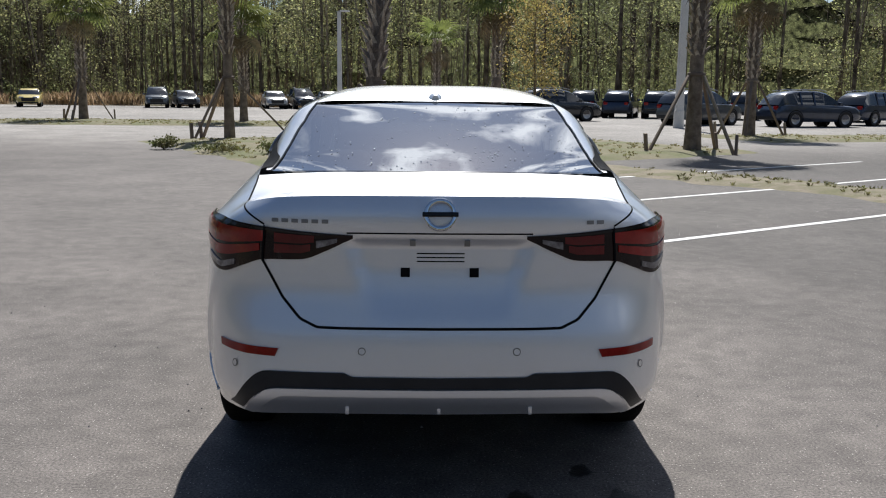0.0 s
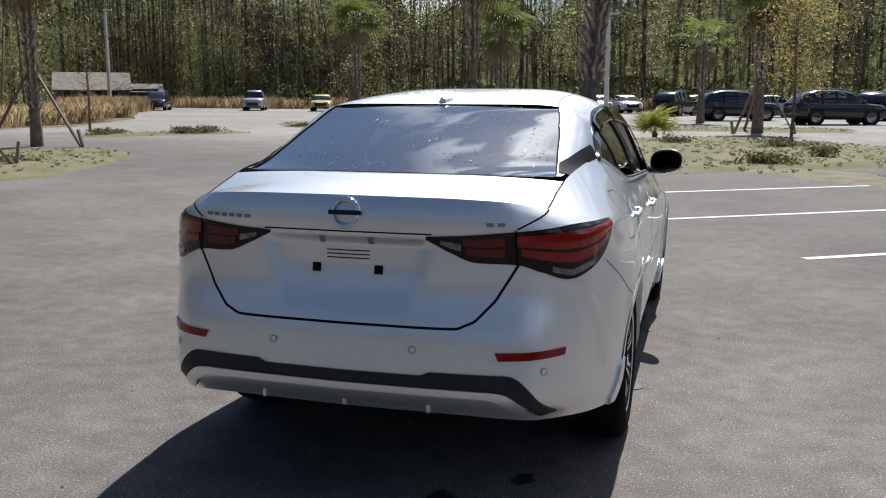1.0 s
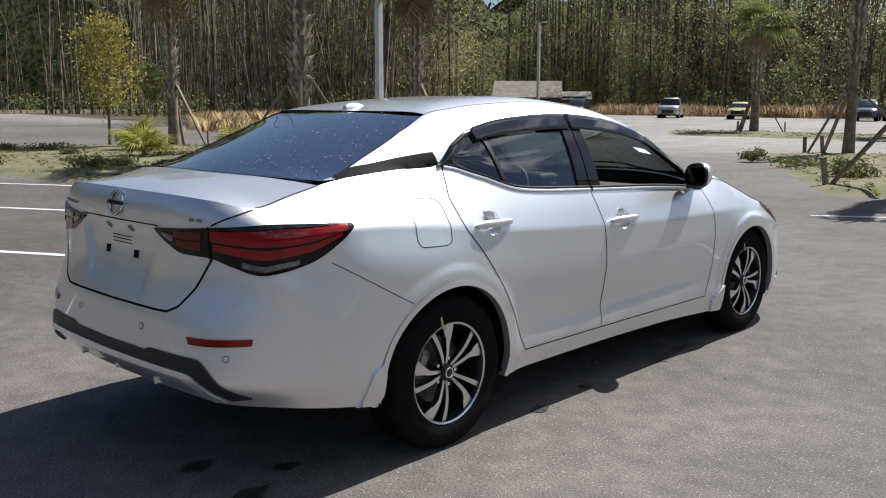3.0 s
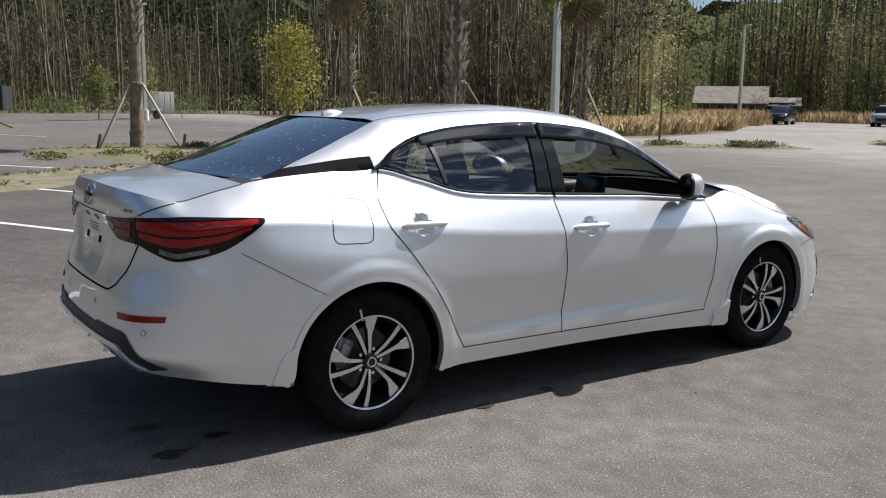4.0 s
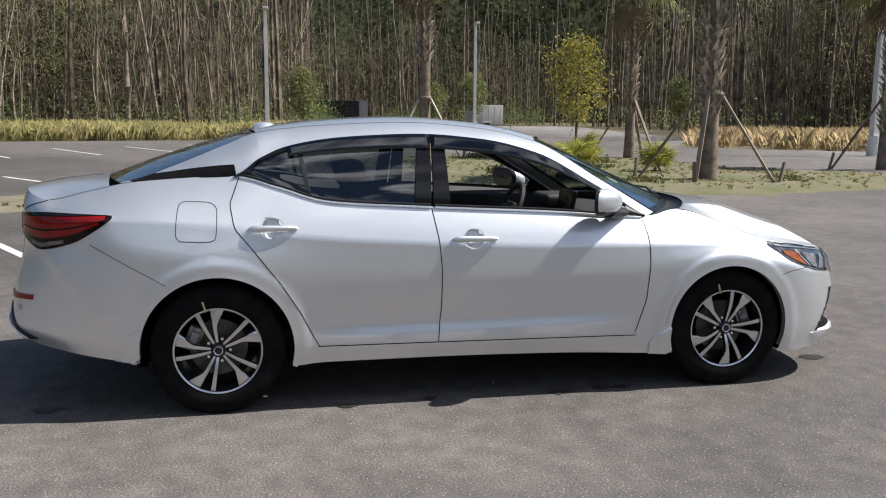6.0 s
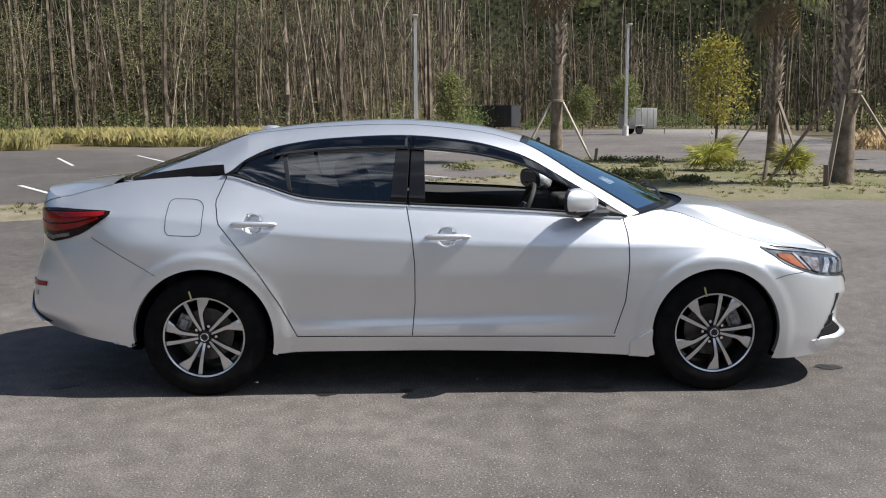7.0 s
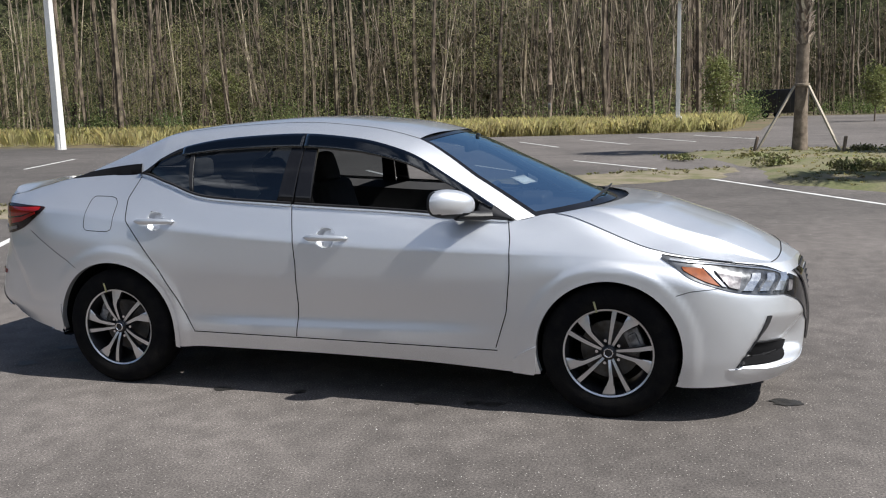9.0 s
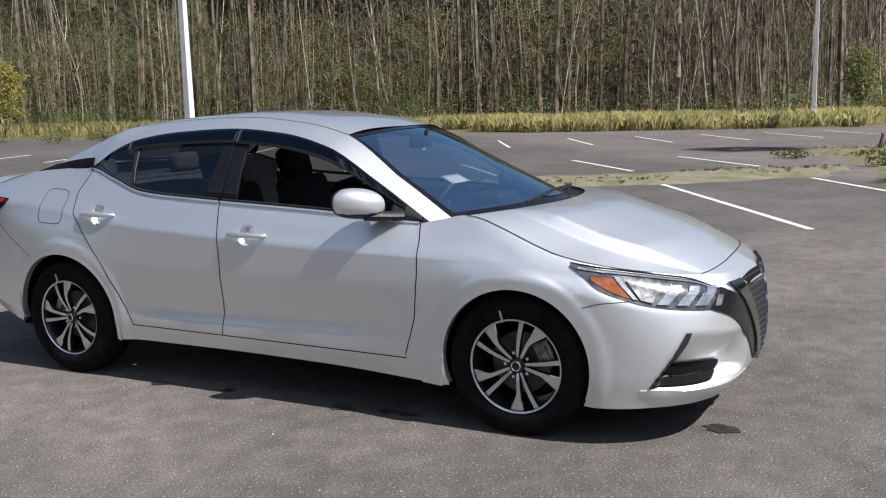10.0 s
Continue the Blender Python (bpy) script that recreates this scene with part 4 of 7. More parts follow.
for s, fd, rd in ((1, fdoor_r, rdoor_r), (-1, fdoor_l, rdoor_l)):
    def sp(name, g, material, parent, label="", thick=0.0):
        return grid_part(name, g if s > 0 else mirrored(g), material, parent, flip=s > 0, label=label, thick=thick, out=(s, 0, .2))
    # door frames in gloss black: along the rail, the B pillar, the rear quarter strut
    sp("window_frame", side_grid(-1.18, .88, -1.18, .88, .90, 1.0, -.002, 60, 4), M_GLOSSBLACK, rd, thick=.02)
    sp("pillar_cover", side_grid(-.375, -.285, -.33, -.262, 0, 1, -.003), M_GLOSSBLACK, rd, "gloss black pillar cover", thick=.02)
    sp("pillar_cover", side_grid(-.275, -.185, -.255, -.19, 0, 1, -.003), M_GLOSSBLACK, fd, "gloss black pillar cover", thick=.02)
    sp("quarter_strut", side_grid(-.905, -.885, -.955, -.93, 0, .95, -.001), M_BLACK, rd, thick=.015)
    sp("rear_corner_trim", side_grid(-1.26, -1.20, -1.26, -1.13, 0, 1, -.003, 12, 8), M_GLOSSBLACK, rd)
    sp("mirror_sail", side_grid(.70, .89, .72, .86, 0, 1, -.003, 12, 8), M_BLACK, fd, "black mirror triangle", thick=.012)
    glass_r = sp("window_pane", side_grid(-.885, -.375, -.93, -.33, 0, .93, .006), M_GLASS_TINT, rd, "dark tinted pane")
    glass_q = sp("quarter_pane", side_grid(-1.20, -.905, -1.15, -.955, 0, .95, .006), M_GLASS_TINT, rd, "dark tinted pane")
    glass_r.visible_shadow = glass_q.visible_shadow = False
    # smoked rain guards over both windows
    sp("rain_guard", side_grid(-.96, -.285, -1.0, -.272, .80, 1.0, -.014, 40, 5), M_GLASS_VISOR, rd, "smoked rain guard", thick=.003)
    sp("rain_guard", side_grid(-.268, .80, -.262, .78, .80, 1.0, -.016, 40, 5), M_GLASS_VISOR, fd, "smoked rain guard", thick=.003)
    # bright belt moulding and rubber under it
    for y0, y1, par in ((-1.235, -.288, rd), (-.268, .86, fd)):
        q = [belt_at(v) + [.004, 0, .004] for v in np.linspace(y0, y1, 40)]
        g = np.array([[c + [-.004, 0, .010], c + [.005, 0, .007], c + [.006, 0, -.006], c + [-.001, 0, -.010]] for c in q])
        sp("belt_moulding", g, M_BLACK, par)
        g = np.array([[c + [.000, 0, .001], c + [.008, 0, -.004], c + [.010, 0, -.011], c + [.003, 0, -.017]] for c in q])
        sp("belt_line", g, M_SATIN, par)

# black blade from the rear door's corner to the rear glass
for s in (1, -1):
    g = []
    for i, w in enumerate(np.linspace(7.86, 9.78, 34)):
        r, sp2 = pchip(np.arange(11.0), np.array(RAIL), w), pchip(np.arange(11.0), np.array(SPINE), w)
        t1 = min(float(np.interp(w, [7.86, 8.0, 9.0, 9.3], [.033, .039, .060, .085])), pillar(w))
        low = TOPC(np.interp(-r[1], [1.275, 1.74, 1.96], [6.0, 5.0, 4.0])) if w >= 8 else r + [.001, 0, -.004]
        g.append([low + [.003, 0, -.004], r + [.006, 0, .002], upper_point(r, sp2, np.array([t1 * .5]), crown(w))[0] + [.006, 0, .003], upper_point(r, sp2, np.array([t1]), crown(w))[0] + [.004, 0, .003]])
    g = np.array(g)
    grid_part("pillar_blade", g if s > 0 else mirrored(g), M_BLADE, quarter_r if s > 0 else quarter_l, flip=s < 0, label="black pillar blade")

# the bonnet's front joint
nose = []
for hx, hy in spline([(.615, 2.045), (.44, 2.117), (.22, 2.148), (.001, 2.158)], 14):
    hit = HOODTREE.ray_cast(Vector((hx, hy, 2)), Vector((0, 0, -1)))[0]
    if hit is not None:
        nose.append(tuple(hit))
top_ribbon("joint", nose, hood, .006, lift=.002)

# roof joints along both sides
for s in (1, -1):
    g = upper_grid(np.linspace(W_SCREEN_TOP, W_GLASS_TOP, 50), lambda w: float(np.interp(w, [2, 7], [.20, .213])), lambda w: float(np.interp(w, [2, 7], [.208, .221])), 2) + [0, 0, .0012]
    grid_part("roof_joint", g if s > 0 else mirrored(g), M_TRIM, roof, flip=s < 0, out=(0, 0, 1))


# ---- the sedan's lamps, trim, wheels and cabin ----
def band(low, high, f0, f1, a=0.0, b=1.0, n=9):
    """Part of a lamp between two shares of its height and two shares of its length."""
    lo, hi = np.asarray(low, float), np.asarray(high, float)
    k = np.linspace(a, b, n) * (len(lo) - 1)
    l = np.stack([np.interp(k, np.arange(len(lo)), lo[:, i]) for i in (0, 1)], -1)
    h = np.stack([np.interp(k, np.arange(len(hi)), hi[:, i]) for i in (0, 1)], -1)
    return l + (h - l) * f0, l + (h - l) * f1


TAIL_LOW = [(-9, .970), (-16, .925), (-30, .855), (-47, .820), (-58, .850), (-67, .878), (-80, .884), (-88, .912), (-97, .956)]
TAIL_HIGH = [(-9, .982), (-16, .986), (-30, .990), (-47, .994), (-58, .990), (-67, .985), (-80, .975), (-88, .970), (-97, .965)]
HEAD_LOW = [(4, .775), (11, .732), (16.5, .689), (28, .643), (39, .612), (64, .581), (77, .600)]
HEAD_HIGH = [(5, .787), (16, .766), (30, .748), (45, .726), (59, .702), (70, .648), (77, .607)]
for s, qu, fe in ((1, quarter_r, fender_r), (-1, quarter_l, fender_l)):
    tail = patch("tail_lamp", "tail", TAIL_LOW, TAIL_HIGH, M_LAMPDARK, sedan, .006, s, 48, 8, "smoked red wrap-around tail lamp")
    for f0, f1, a, b, m_, nm in ((.56, .88, .06, .62, M_RED, "red_band"), (.30, .50, .12, .60, M_RED, "red_band"), (.56, .86, .66, .82, M_DARKRED, "red_band"),
                                 (.22, .50, .66, .80, M_DARKRED, "red_band"), (.06, .18, .28, .46, M_LAMPCLEAR, "reversing_lens"), (.28, .62, .83, .93, M_LAMPCLEAR, "reversing_lens"),
                                 (.91, .97, .04, .96, M_GLOSSBLACK, "lamp_rim")):
        lo, hi = band(TAIL_LOW, TAIL_HIGH, f0, f1, a, b)
        patch(nm, "tail", lo, hi, m_, tail, .0095, s, 24, 4)
    seam("lamp_joint", "tail", [(-66.5, .872), (-66.8, .93), (-67.2, .99)], tail, .006, s, off=.0105, n=12)
    head = patch("headlamp", "head", HEAD_LOW, HEAD_HIGH, M_HOUSING, sedan, .004, s, 40, 8, "clear headlamp with amber corner and stepped reflectors")
    patch("light_strip", "head", [(8, .765), (16, .752), (30, .735), (45, .713), (59, .689), (66, .660)], [(8, .771), (16, .758), (30, .740), (45, .718), (59, .694), (67, .663)], M_LED, head, .010, s, 24, 3)
    patch("amber_lens", "head", [(14, .722), (17.5, .700), (24, .667), (29.5, .648)], [(13.5, .737), (16, .734), (20, .730), (23.5, .724)], M_AMBER, head, .008, s, 10, 4)
    patch("divider", "head", [(30.5, .646), (32.5, .641)], [(23.5, .733), (26.0, .730)], M_LED, head, .010, s, 3, 6)
    patch("reflector_bowl", "head", [(33.5, .640), (38, .626)], [(29, .714), (42, .692)], M_LAMPCLEAR, head, .012, s, 16, 14)
    for b, z0 in ((39.5, .614), (47.5, .606), (55.5, .599)):
        patch("reflector", "head", [(b, z0 + .006), (b + 4.6, z0 + .002)], [(b + 8.0, z0 + .072), (b + 12.4, z0 + .068)], M_LED, head, .014, s, 5, 5)
    patch("projector_rim", "head", [(64, .592), (67, .592)], [(67, .640), (70, .632)], M_LAMPCLEAR, head, .012, s, 4, 5)
    patch("reflex_strip", "tail", [(-51, .577), (-61, .574), (-73, .572)], [(-50.5, .601), (-61, .600), (-74, .598)], M_RED, rear_bump, .006, s, 14, 3, "red reflector")
    patch("lower_insert", "rear", [(0, .475), (.3, .475), (.53, .47), (.60, .44), (.655, .372)], [(0, .512), (.27, .513), (.32, .526), (.56, .524), (.705, .38)], M_BLACK, rear_bump, .007, s, 36, 5,
          "black lower bumper insert")
    patch("diffuser_edge", "rear", [(0, .452), (.3, .452), (.50, .449), (.565, .42), (.61, .372)], [(0, .474), (.3, .474), (.53, .470), (.595, .442), (.645, .378)], M_PAINT, rear_bump, .016, s, 36, 4)
    # V-shaped bright frame and dark grille
    patch("grille", "front", [(0, .262), (.04, .262), (.07, .262), (.10, .264)], [(0, .676), (.12, .675), (.22, .670), (.32, .662)], M_GLOSSBLACK, front_bump, .001, s, 24, 14, "dark mesh grille")
    patch("grille_cheek", "front", [(.62, .585), (.50, .53), (.40, .455), (.29, .36), (.20, .275)], [(.52, .662), (.41, .61), (.325, .515), (.245, .41), (.17, .285)], M_GLOSSBLACK, front_bump, .006, s, 26, 7)
    patch("grille_frame", "front", [(.46, .668), (.37, .585), (.285, .48), (.21, .375), (.15, .262)], [(.34, .668), (.265, .575), (.205, .48), (.15, .375), (.10, .262)], M_DARKCHROME, front_bump, .016, s, 30, 5, "dark chrome V frame")
    for q in np.linspace(.29, .655, 13):
        edge_x = float(np.interp(q, [.258, .375, .48, .575, .668], [.095, .145, .20, .26, .335]))
        patch("grille_bar", "front", [(0, q), (edge_x * .5, q), (edge_x, q)], [(0, q + .007), (edge_x * .5, q + .007), (edge_x, q + .007)], M_BLACK, front_bump, .005, s, 8, 2)
    patch("bumper_slot", "head", [(36.5, .270), (47, .270), (59, .272), (67, .286), (72, .316)], [(40.5, .338), (44, .368), (57, .362), (67, .350), (73, .332)], M_GAP, front_bump, .009, s, 44, 14, "black lower air slot")
    patch("bumper_crease", "head", [(36, .270), (43, .38), (50, .500)], [(41, .275), (47, .38), (52, .500)], M_BLACK, front_bump, .009, s, 30, 6)
    patch("slot_blade", "head", [(40, .296), (50, .296), (62, .302)], [(40, .304), (50, .305), (62, .310)], M_BLACK, front_bump, .012, s, 14, 3)
    patch("front_lip", "head", [(33, .258), (38, .226), (48, .203), (65, .205), (90, .21)], [(33, .262), (38, .262), (48, .256), (65, .254), (90, .254)], M_PAINT, front_bump, .004, s, 20, 4)
    # sill flare ahead of the rear wheel and mud flares behind the front one
    patch("sill_flare", "side", [(.90, .165), (.95, .165), (1.005, .165)], [(.90, .27), (.95, .31), (1.015, .345)], M_PAINT, fe, .012, s, 8, 5)
    seam("lid_joint", "tail", [(-52, 1.046), (-57, 1.030), (-63, 1.008), (-66.6, .992)], trunk_lid, .006, s, n=16)
    seam("lamp_gap", "head", [(4.5, .790), (16, .772), (30, .754), (45, .732), (59, .708), (70, .655)], head, .007, s, off=.003, n=40)
    patch("mud_guard", "side", [(-1.80, .262), (-1.765, .235), (-1.722, .225)], [(-1.81, .300), (-1.77, .410), (-1.716, .440)], M_PAINT, qu, .010, s, 8, 6)
# parking sensors
for kind, a, b, s in (("rear", .25, .596, 1), ("rear", .25, .596, -1), ("tail", -59, .533, 1), ("tail", -59, .533, -1)):
    h, n = cast(kind, a, b, s)
    bm = bmesh.new()
    q = n.to_track_quat("Z", "Y").to_matrix().to_4x4()
    bmesh.ops.create_circle(bm, cap_ends=True, radius=.0105, segments=16, matrix=Matrix.Translation(h + n * .002) @ q)
    sensor = part("parking_sensor", bm, M_PAINT, rear_bump)
    bm = bmesh.new()
    ring = []
    for k in range(18):
        d = q @ Vector((math.cos(k * math.pi / 9), math.sin(k * math.pi / 9), 0))
        ring.append((bm.verts.new(h + n * .0028 + d * .0105), bm.verts.new(h + n * .0028 + d * .0125)))
    for k in range(18):
        bm.faces.new((ring[k][0], ring[k][1], ring[(k + 1) % 18][1], ring[(k + 1) % 18][0]))
    part("sensor_ring", bm, M_GAP, sensor)
# diffuser fins
for fx in (-.30, 0, .30):
    bm = bmesh.new()
    box(bm, (fx - .006, -2.362, .378), (fx + .006, -2.30, .404), .002)
    part("fin", bm, M_PAINT, rear_bump)
# boot lid: painted shade strip under the lip, plate fixings, plain badges
seam("lip_shade", "rear", [(-.30, .972), (0, .972), (.30, .972)], trunk_lid, .005)
for s in (1, -1):
    patch("plate_hole", "rear", [(.097, .828), (.127, .828)], [(.097, .858), (.127, .858)], M_GAP, trunk_lid, .003, s, 3, 3)
    patch("plate_screw", "rear", [(.079, .933), (.097, .933)], [(.079, .952), (.097, .952)], M_TRIMGREY, trunk_lid, .006, s, 3, 3)
for q in (.879, .892, .905):
    seam("plate_rib", "rear", [(-.075, q), (0, q), (.08, q)], trunk_lid, .004, n=8)
h, n = cast("rear", 0, 1.034)
q = n.to_track_quat("Z", "Y").to_matrix().to_4x4()
bm = bmesh.new()
for k in range(32):
    for j in range(8):
        a, b = k * math.pi / 16, j * math.pi / 4
        bm.verts.new(q @ Vector(((.046 + .008 * math.cos(b)) * math.cos(a), (.046 + .008 * math.cos(b)) * math.sin(a), .006 * math.sin(b) + .004)) + h)
bm.verts.ensure_lookup_table()
for k in range(32):
    for j in range(8):
        bm.faces.new([bm.verts[(k % 32) * 8 + j], bm.verts[((k + 1) % 32) * 8 + j], bm.verts[((k + 1) % 32) * 8 + (j + 1) % 8], bm.verts[k * 8 + (j + 1) % 8]])
badge = part("round_badge", bm, M_CHROME, trunk_lid, "round chrome badge with a crossbar")
bm = bmesh.new()
box(bm, (-.058, -.008, .004), (.058, .008, .012), .003, Matrix.Translation(h) @ n.to_track_quat("Z", "Y").to_matrix().to_4x4())
part("crossbar", bm, M_GLOSSBLACK, badge)
for x0, cnt, w in ((-.545, 6, .026), (.478, 2, .028)):
    for k in range(cnt):
        a = x0 + k * (w + .007)
        patch("badge_bar", "rear", [(a, 1.002), (a + w * .8, 1.002)], [(a, 1.014), (a + w * .8, 1.014)], M_TRIMGREY, trunk_lid, .003, 1, 3, 3)

# door handles in their recesses
for gi, (gy, gz) in enumerate(GRIPS):
    for s in (1, -1):
        door = (fdoor_r if s > 0 else fdoor_l) if gi else (rdoor_r if s > 0 else rdoor_l)
        bm = bmesh.new()
        rings = []
        for j, (rr, dep) in enumerate(((.057, -.0012), (.052, .002), (.047, .030), (.034, .050), (.010, .056))):
            row = []
            for k in range(24):
                a = k * math.pi / 12
                yy, zz = gy + rr * math.cos(a), gz + rr * math.sin(a)
                hx = cast("side", yy, zz, s)[0].x
                row.append(bm.verts.new((hx - s * dep, yy, zz)))
            rings.append(row)
        for a, b in zip(rings, rings[1:]):
            for k in range(24):
                bm.faces.new((a[k], a[(k + 1) % 24], b[(k + 1) % 24], b[k]))
        bm.faces.new(rings[-1])
        bmesh.ops.recalc_face_normals(bm, faces=bm.faces)
        if sum(f.normal.x for f in bm.faces) * s < 0:
            bmesh.ops.reverse_faces(bm, faces=bm.faces)
        part("handle_bowl", bm, M_PAINT, door)
        bm = bmesh.new()
        rings = []
        for i in range(17):
            u = i / 16
            yy = gy - .115 + .24 * u
            wide = .0165 * (1 - .45 * u ** 3) * min(1, 3.2 * math.sqrt(max(u, .004))) * min(1, 3.0 * math.sqrt(max(1 - u, .004)))
            hx = cast("side", yy, gz, s)[0].x
            lift = .020 + .016 * math.sin(math.pi * min(max((u - .02) / .96, 0), 1)) ** .5
            rings.append([bm.verts.new((hx + s * (lift - .012 + .010 * math.cos(a)), yy, gz + .002 + wide * math.sin(a))) for a in np.linspace(0, 2 * math.pi, 12, endpoint=False)])
        for a, b in zip(rings, rings[1:]):
            for k in range(12):
                bm.faces.new((a[k], a[(k + 1) % 12], b[(k + 1) % 12], b[k]))
        bm.faces.new(rings[0])
        bm.faces.new(rings[-1])
        for yy in (gy - .095, gy + .105):
            hx = cast("side", yy, gz, s)[0].x
            rod(bm, (hx - s * .01, yy, gz), (hx + s * .02, yy, gz), .012, .011)
        bmesh.ops.recalc_face_normals(bm, faces=bm.faces)
        part("handle", bm, M_PAINT, door, "silver pull handle")

# door mirrors
for s, fd in ((1, fdoor_r), (-1, fdoor_l)):
    bm = bmesh.new()
    bmesh.ops.create_uvsphere(bm, u_segments=40, v_segments=24, radius=1.0)
    for v in bm.verts:
        c = v.co
        e = [math.copysign(abs(a) ** .80, a) for a in c]
        taper = 1 - .20 * max(0, e[1])
        xx = .915 + .098 * e[0] * taper
        # the open back; the outer end is swept aft
        yy = .605 + max(.095 * e[1], -.040) - .55 * (xx - .915)
        v.co = Vector((s * xx, yy, 1.022 + (.076 if e[2] > 0 else .066) * e[2] * taper + .010 * e[0]))
    shell_m = part("mirror_housing", bm, [M_PAINT, M_BLACK], fd, "silver mirror housing with black foot and back")
    for f in shell_m.data.polygons:
        aft = f.center.y < .585 - .55 * (s * f.center.x - .915)
        f.material_index = 1 if f.center.z < .984 or aft else 0
    bm = bmesh.new()
    pts = []
    for a in np.linspace(0, 2 * math.pi, 32, endpoint=False):
        xx = .915 + .082 * math.copysign(abs(math.cos(a)) ** .7, math.cos(a))
        pts.append(bm.verts.new((s * xx, .562 - .55 * (xx - .915), 1.026 + .056 * math.copysign(abs(math.sin(a)) ** .7, math.sin(a)))))
    bm.faces.new(pts)
    part("mirror_glass", bm, M_MIRROR, shell_m)
    bm = bmesh.new()
    tube(bm, [(s * .78, .76, .958), (s * .83, .71, .964), (s * .90, .63, .975)], [.042, .036, .040], 10)
    for v in bm.verts:
        v.co.z = .962 + (v.co.z - .962) * .62
    part("mirror_arm", bm, M_BLACK, shell_m)

# roof fin
bm = bmesh.new()
rings = []
for i, u in enumerate(np.linspace(0, 1, 9)):
    yy = -1.02 - .14 * u
    top = .006 + .034 * math.sin(math.pi * min(1, u * .62)) ** .9
    zc = float(np.interp(-yy, [.8, 1.12, 1.28], [1.425, 1.380, 1.343]))
    w = .034 * math.sin(math.pi * (.12 + .76 * u)) ** .6
    rings.append([bm.verts.new((w * math.cos(a), yy, zc - .006 + top * 1.15 * math.sin(a) ** .8)) for a in np.linspace(0, math.pi, 9)])
for a, b in zip(rings, rings[1:]):
    for k in range(8):
        bm.faces.new((a[k], a[k + 1], b[k + 1], b[k]))
bm.faces.new(rings[0])
bm.faces.new(rings[-1])
bmesh.ops.recalc_face_normals(bm, faces=bm.faces)
part("antenna_fin", bm, M_PAINT, roof, "small silver antenna fin")


# wheels
def wheel(y, s, turn, aft):
    w = new("wheel")
    w.parent = sedan
    w.matrix_local = Matrix.Translation((s * .785, y, HUB_Z)) @ Matrix.Rotation(0 if s > 0 else math.pi, 4, "Z") @ Matrix.Rotation(radians(turn), 4, "X")
    w["label"] = "five-twin-spoke alloy wheel with black pockets"
    bm = bmesh.new()
    lathe(bm, [(.205, -.085), (.218, -.098), (.262, -.104), (.300, -.097), (.319, -.080), (.3245, -.04), (.3245, .04), (.319, .076), (.300, .094), (.262, .102), (.222, .098), (.206, .086)], "x", (0, 0, 0), 72)
    part("tyre", bm, M_TYRE, w)
    bm = bmesh.new()
    lathe(bm, [(.206, .090), (.214, .094), (.2155, .091), (.2085, .084)], "x", (0, 0, 0), 72)
    lathe(bm, [(.2085, .084), (.196, .06), (.188, .0), (.190, -.08)], "x", (0, 0, 0), 72)
    rim = part("rim", bm, [M_ALLOY, M_RIMBLACK], w)
    for f in rim.data.polygons:
        f.material_index = 0 if f.center.x > .083 else 1
    bm = bmesh.new()
    lathe(bm, [(.02, .006), (.140, .006), (.142, -.004), (.02, -.004)], "x", (0, 0, 0), 40, True)
    part("brake_disc", bm, M_DISC, w)
    bm = bmesh.new()
    # the caliper clasps the disc ahead of the hub or behind it, whatever way the wheel has stopped
    grip = Matrix.Rotation(radians(90 - (294 if aft else 66) - turn), 4, "X")
    box(bm, (-.015, .092, -.062), (.040, .168, .062), .012, grip)
    box(bm, (.036, .108, -.040), (.052, .150, .040), .010, grip)
    part("brake_caliper", bm, M_CALIPER, w)
    # one twin spoke, then turned copies: a straight slim bar, and one that widens into a blade at the rim
    bm = bmesh.new()

    def bar(edges):
        """A flat-faced bar from the hub to the rim; edges: (radius, angle of one side, angle of the other)."""
        sides = [np.array([(q[0] * math.sin(radians(q[k])), q[0] * math.cos(radians(q[k]))) for q in edges]) for k in (1, 2)]
        rr = [q[0] for q in edges]
        prof = []
        for r in np.linspace(rr[0], rr[-1], 12):
            e0, e1 = [np.array([np.interp(r, rr, e[:, 0]), np.interp(r, rr, e[:, 1])]) for e in sides]
            u = (r - rr[0]) / (rr[-1] - rr[0])
            fx = .070 + .013 * math.sin(math.pi * u) + .012 * u
            at = lambda f, x: Vector((x, *(e0 + (e1 - e0) * f)))
            prof.append([at(0, fx - .026), at(0, fx - .003), at(.07, fx), at(.93, fx), at(1, fx - .003), at(1, fx - .026)])
        vs = [[bm.verts.new(c) for c in row] for row in prof]
        for p, q in zip(vs, vs[1:]):
            for k in range(5):
                bm.faces.new((p[k], p[k + 1], q[k + 1], q[k]))
    bar([(.034, -27, -3), (.209, -14.4, -7.4)])
    bar([(.034, -1, 23), (.125, 5.6, 15.2), (.209, 7.4, 25.5)])
    bmesh.ops.recalc_face_normals(bm, faces=bm.faces)
    if sum(f.normal.x for f in bm.faces) < 0:
        bmesh.ops.reverse_faces(bm, faces=bm.faces)
    first = part("spoke", bm, [M_ALLOY, M_RIMBLACK], w)
    for f in first.data.polygons:
        f.material_index = 0 if f.normal.x > .7 else 1
    for k in range(1, 5):
        o = new("spoke", first.data)
        o.parent = w
        o.matrix_local = Matrix.Rotation(k * 2 * math.pi / 5, 4, "X")
    bm = bmesh.new()
    lathe(bm, [(.0, .086), (.022, .086), (.030, .083), (.034, .078), (.040, .060)], "x", (0, 0, 0), 32)
    cap = part("hub_cap", bm, M_RIMBLACK, w)
    bm = bmesh.new()
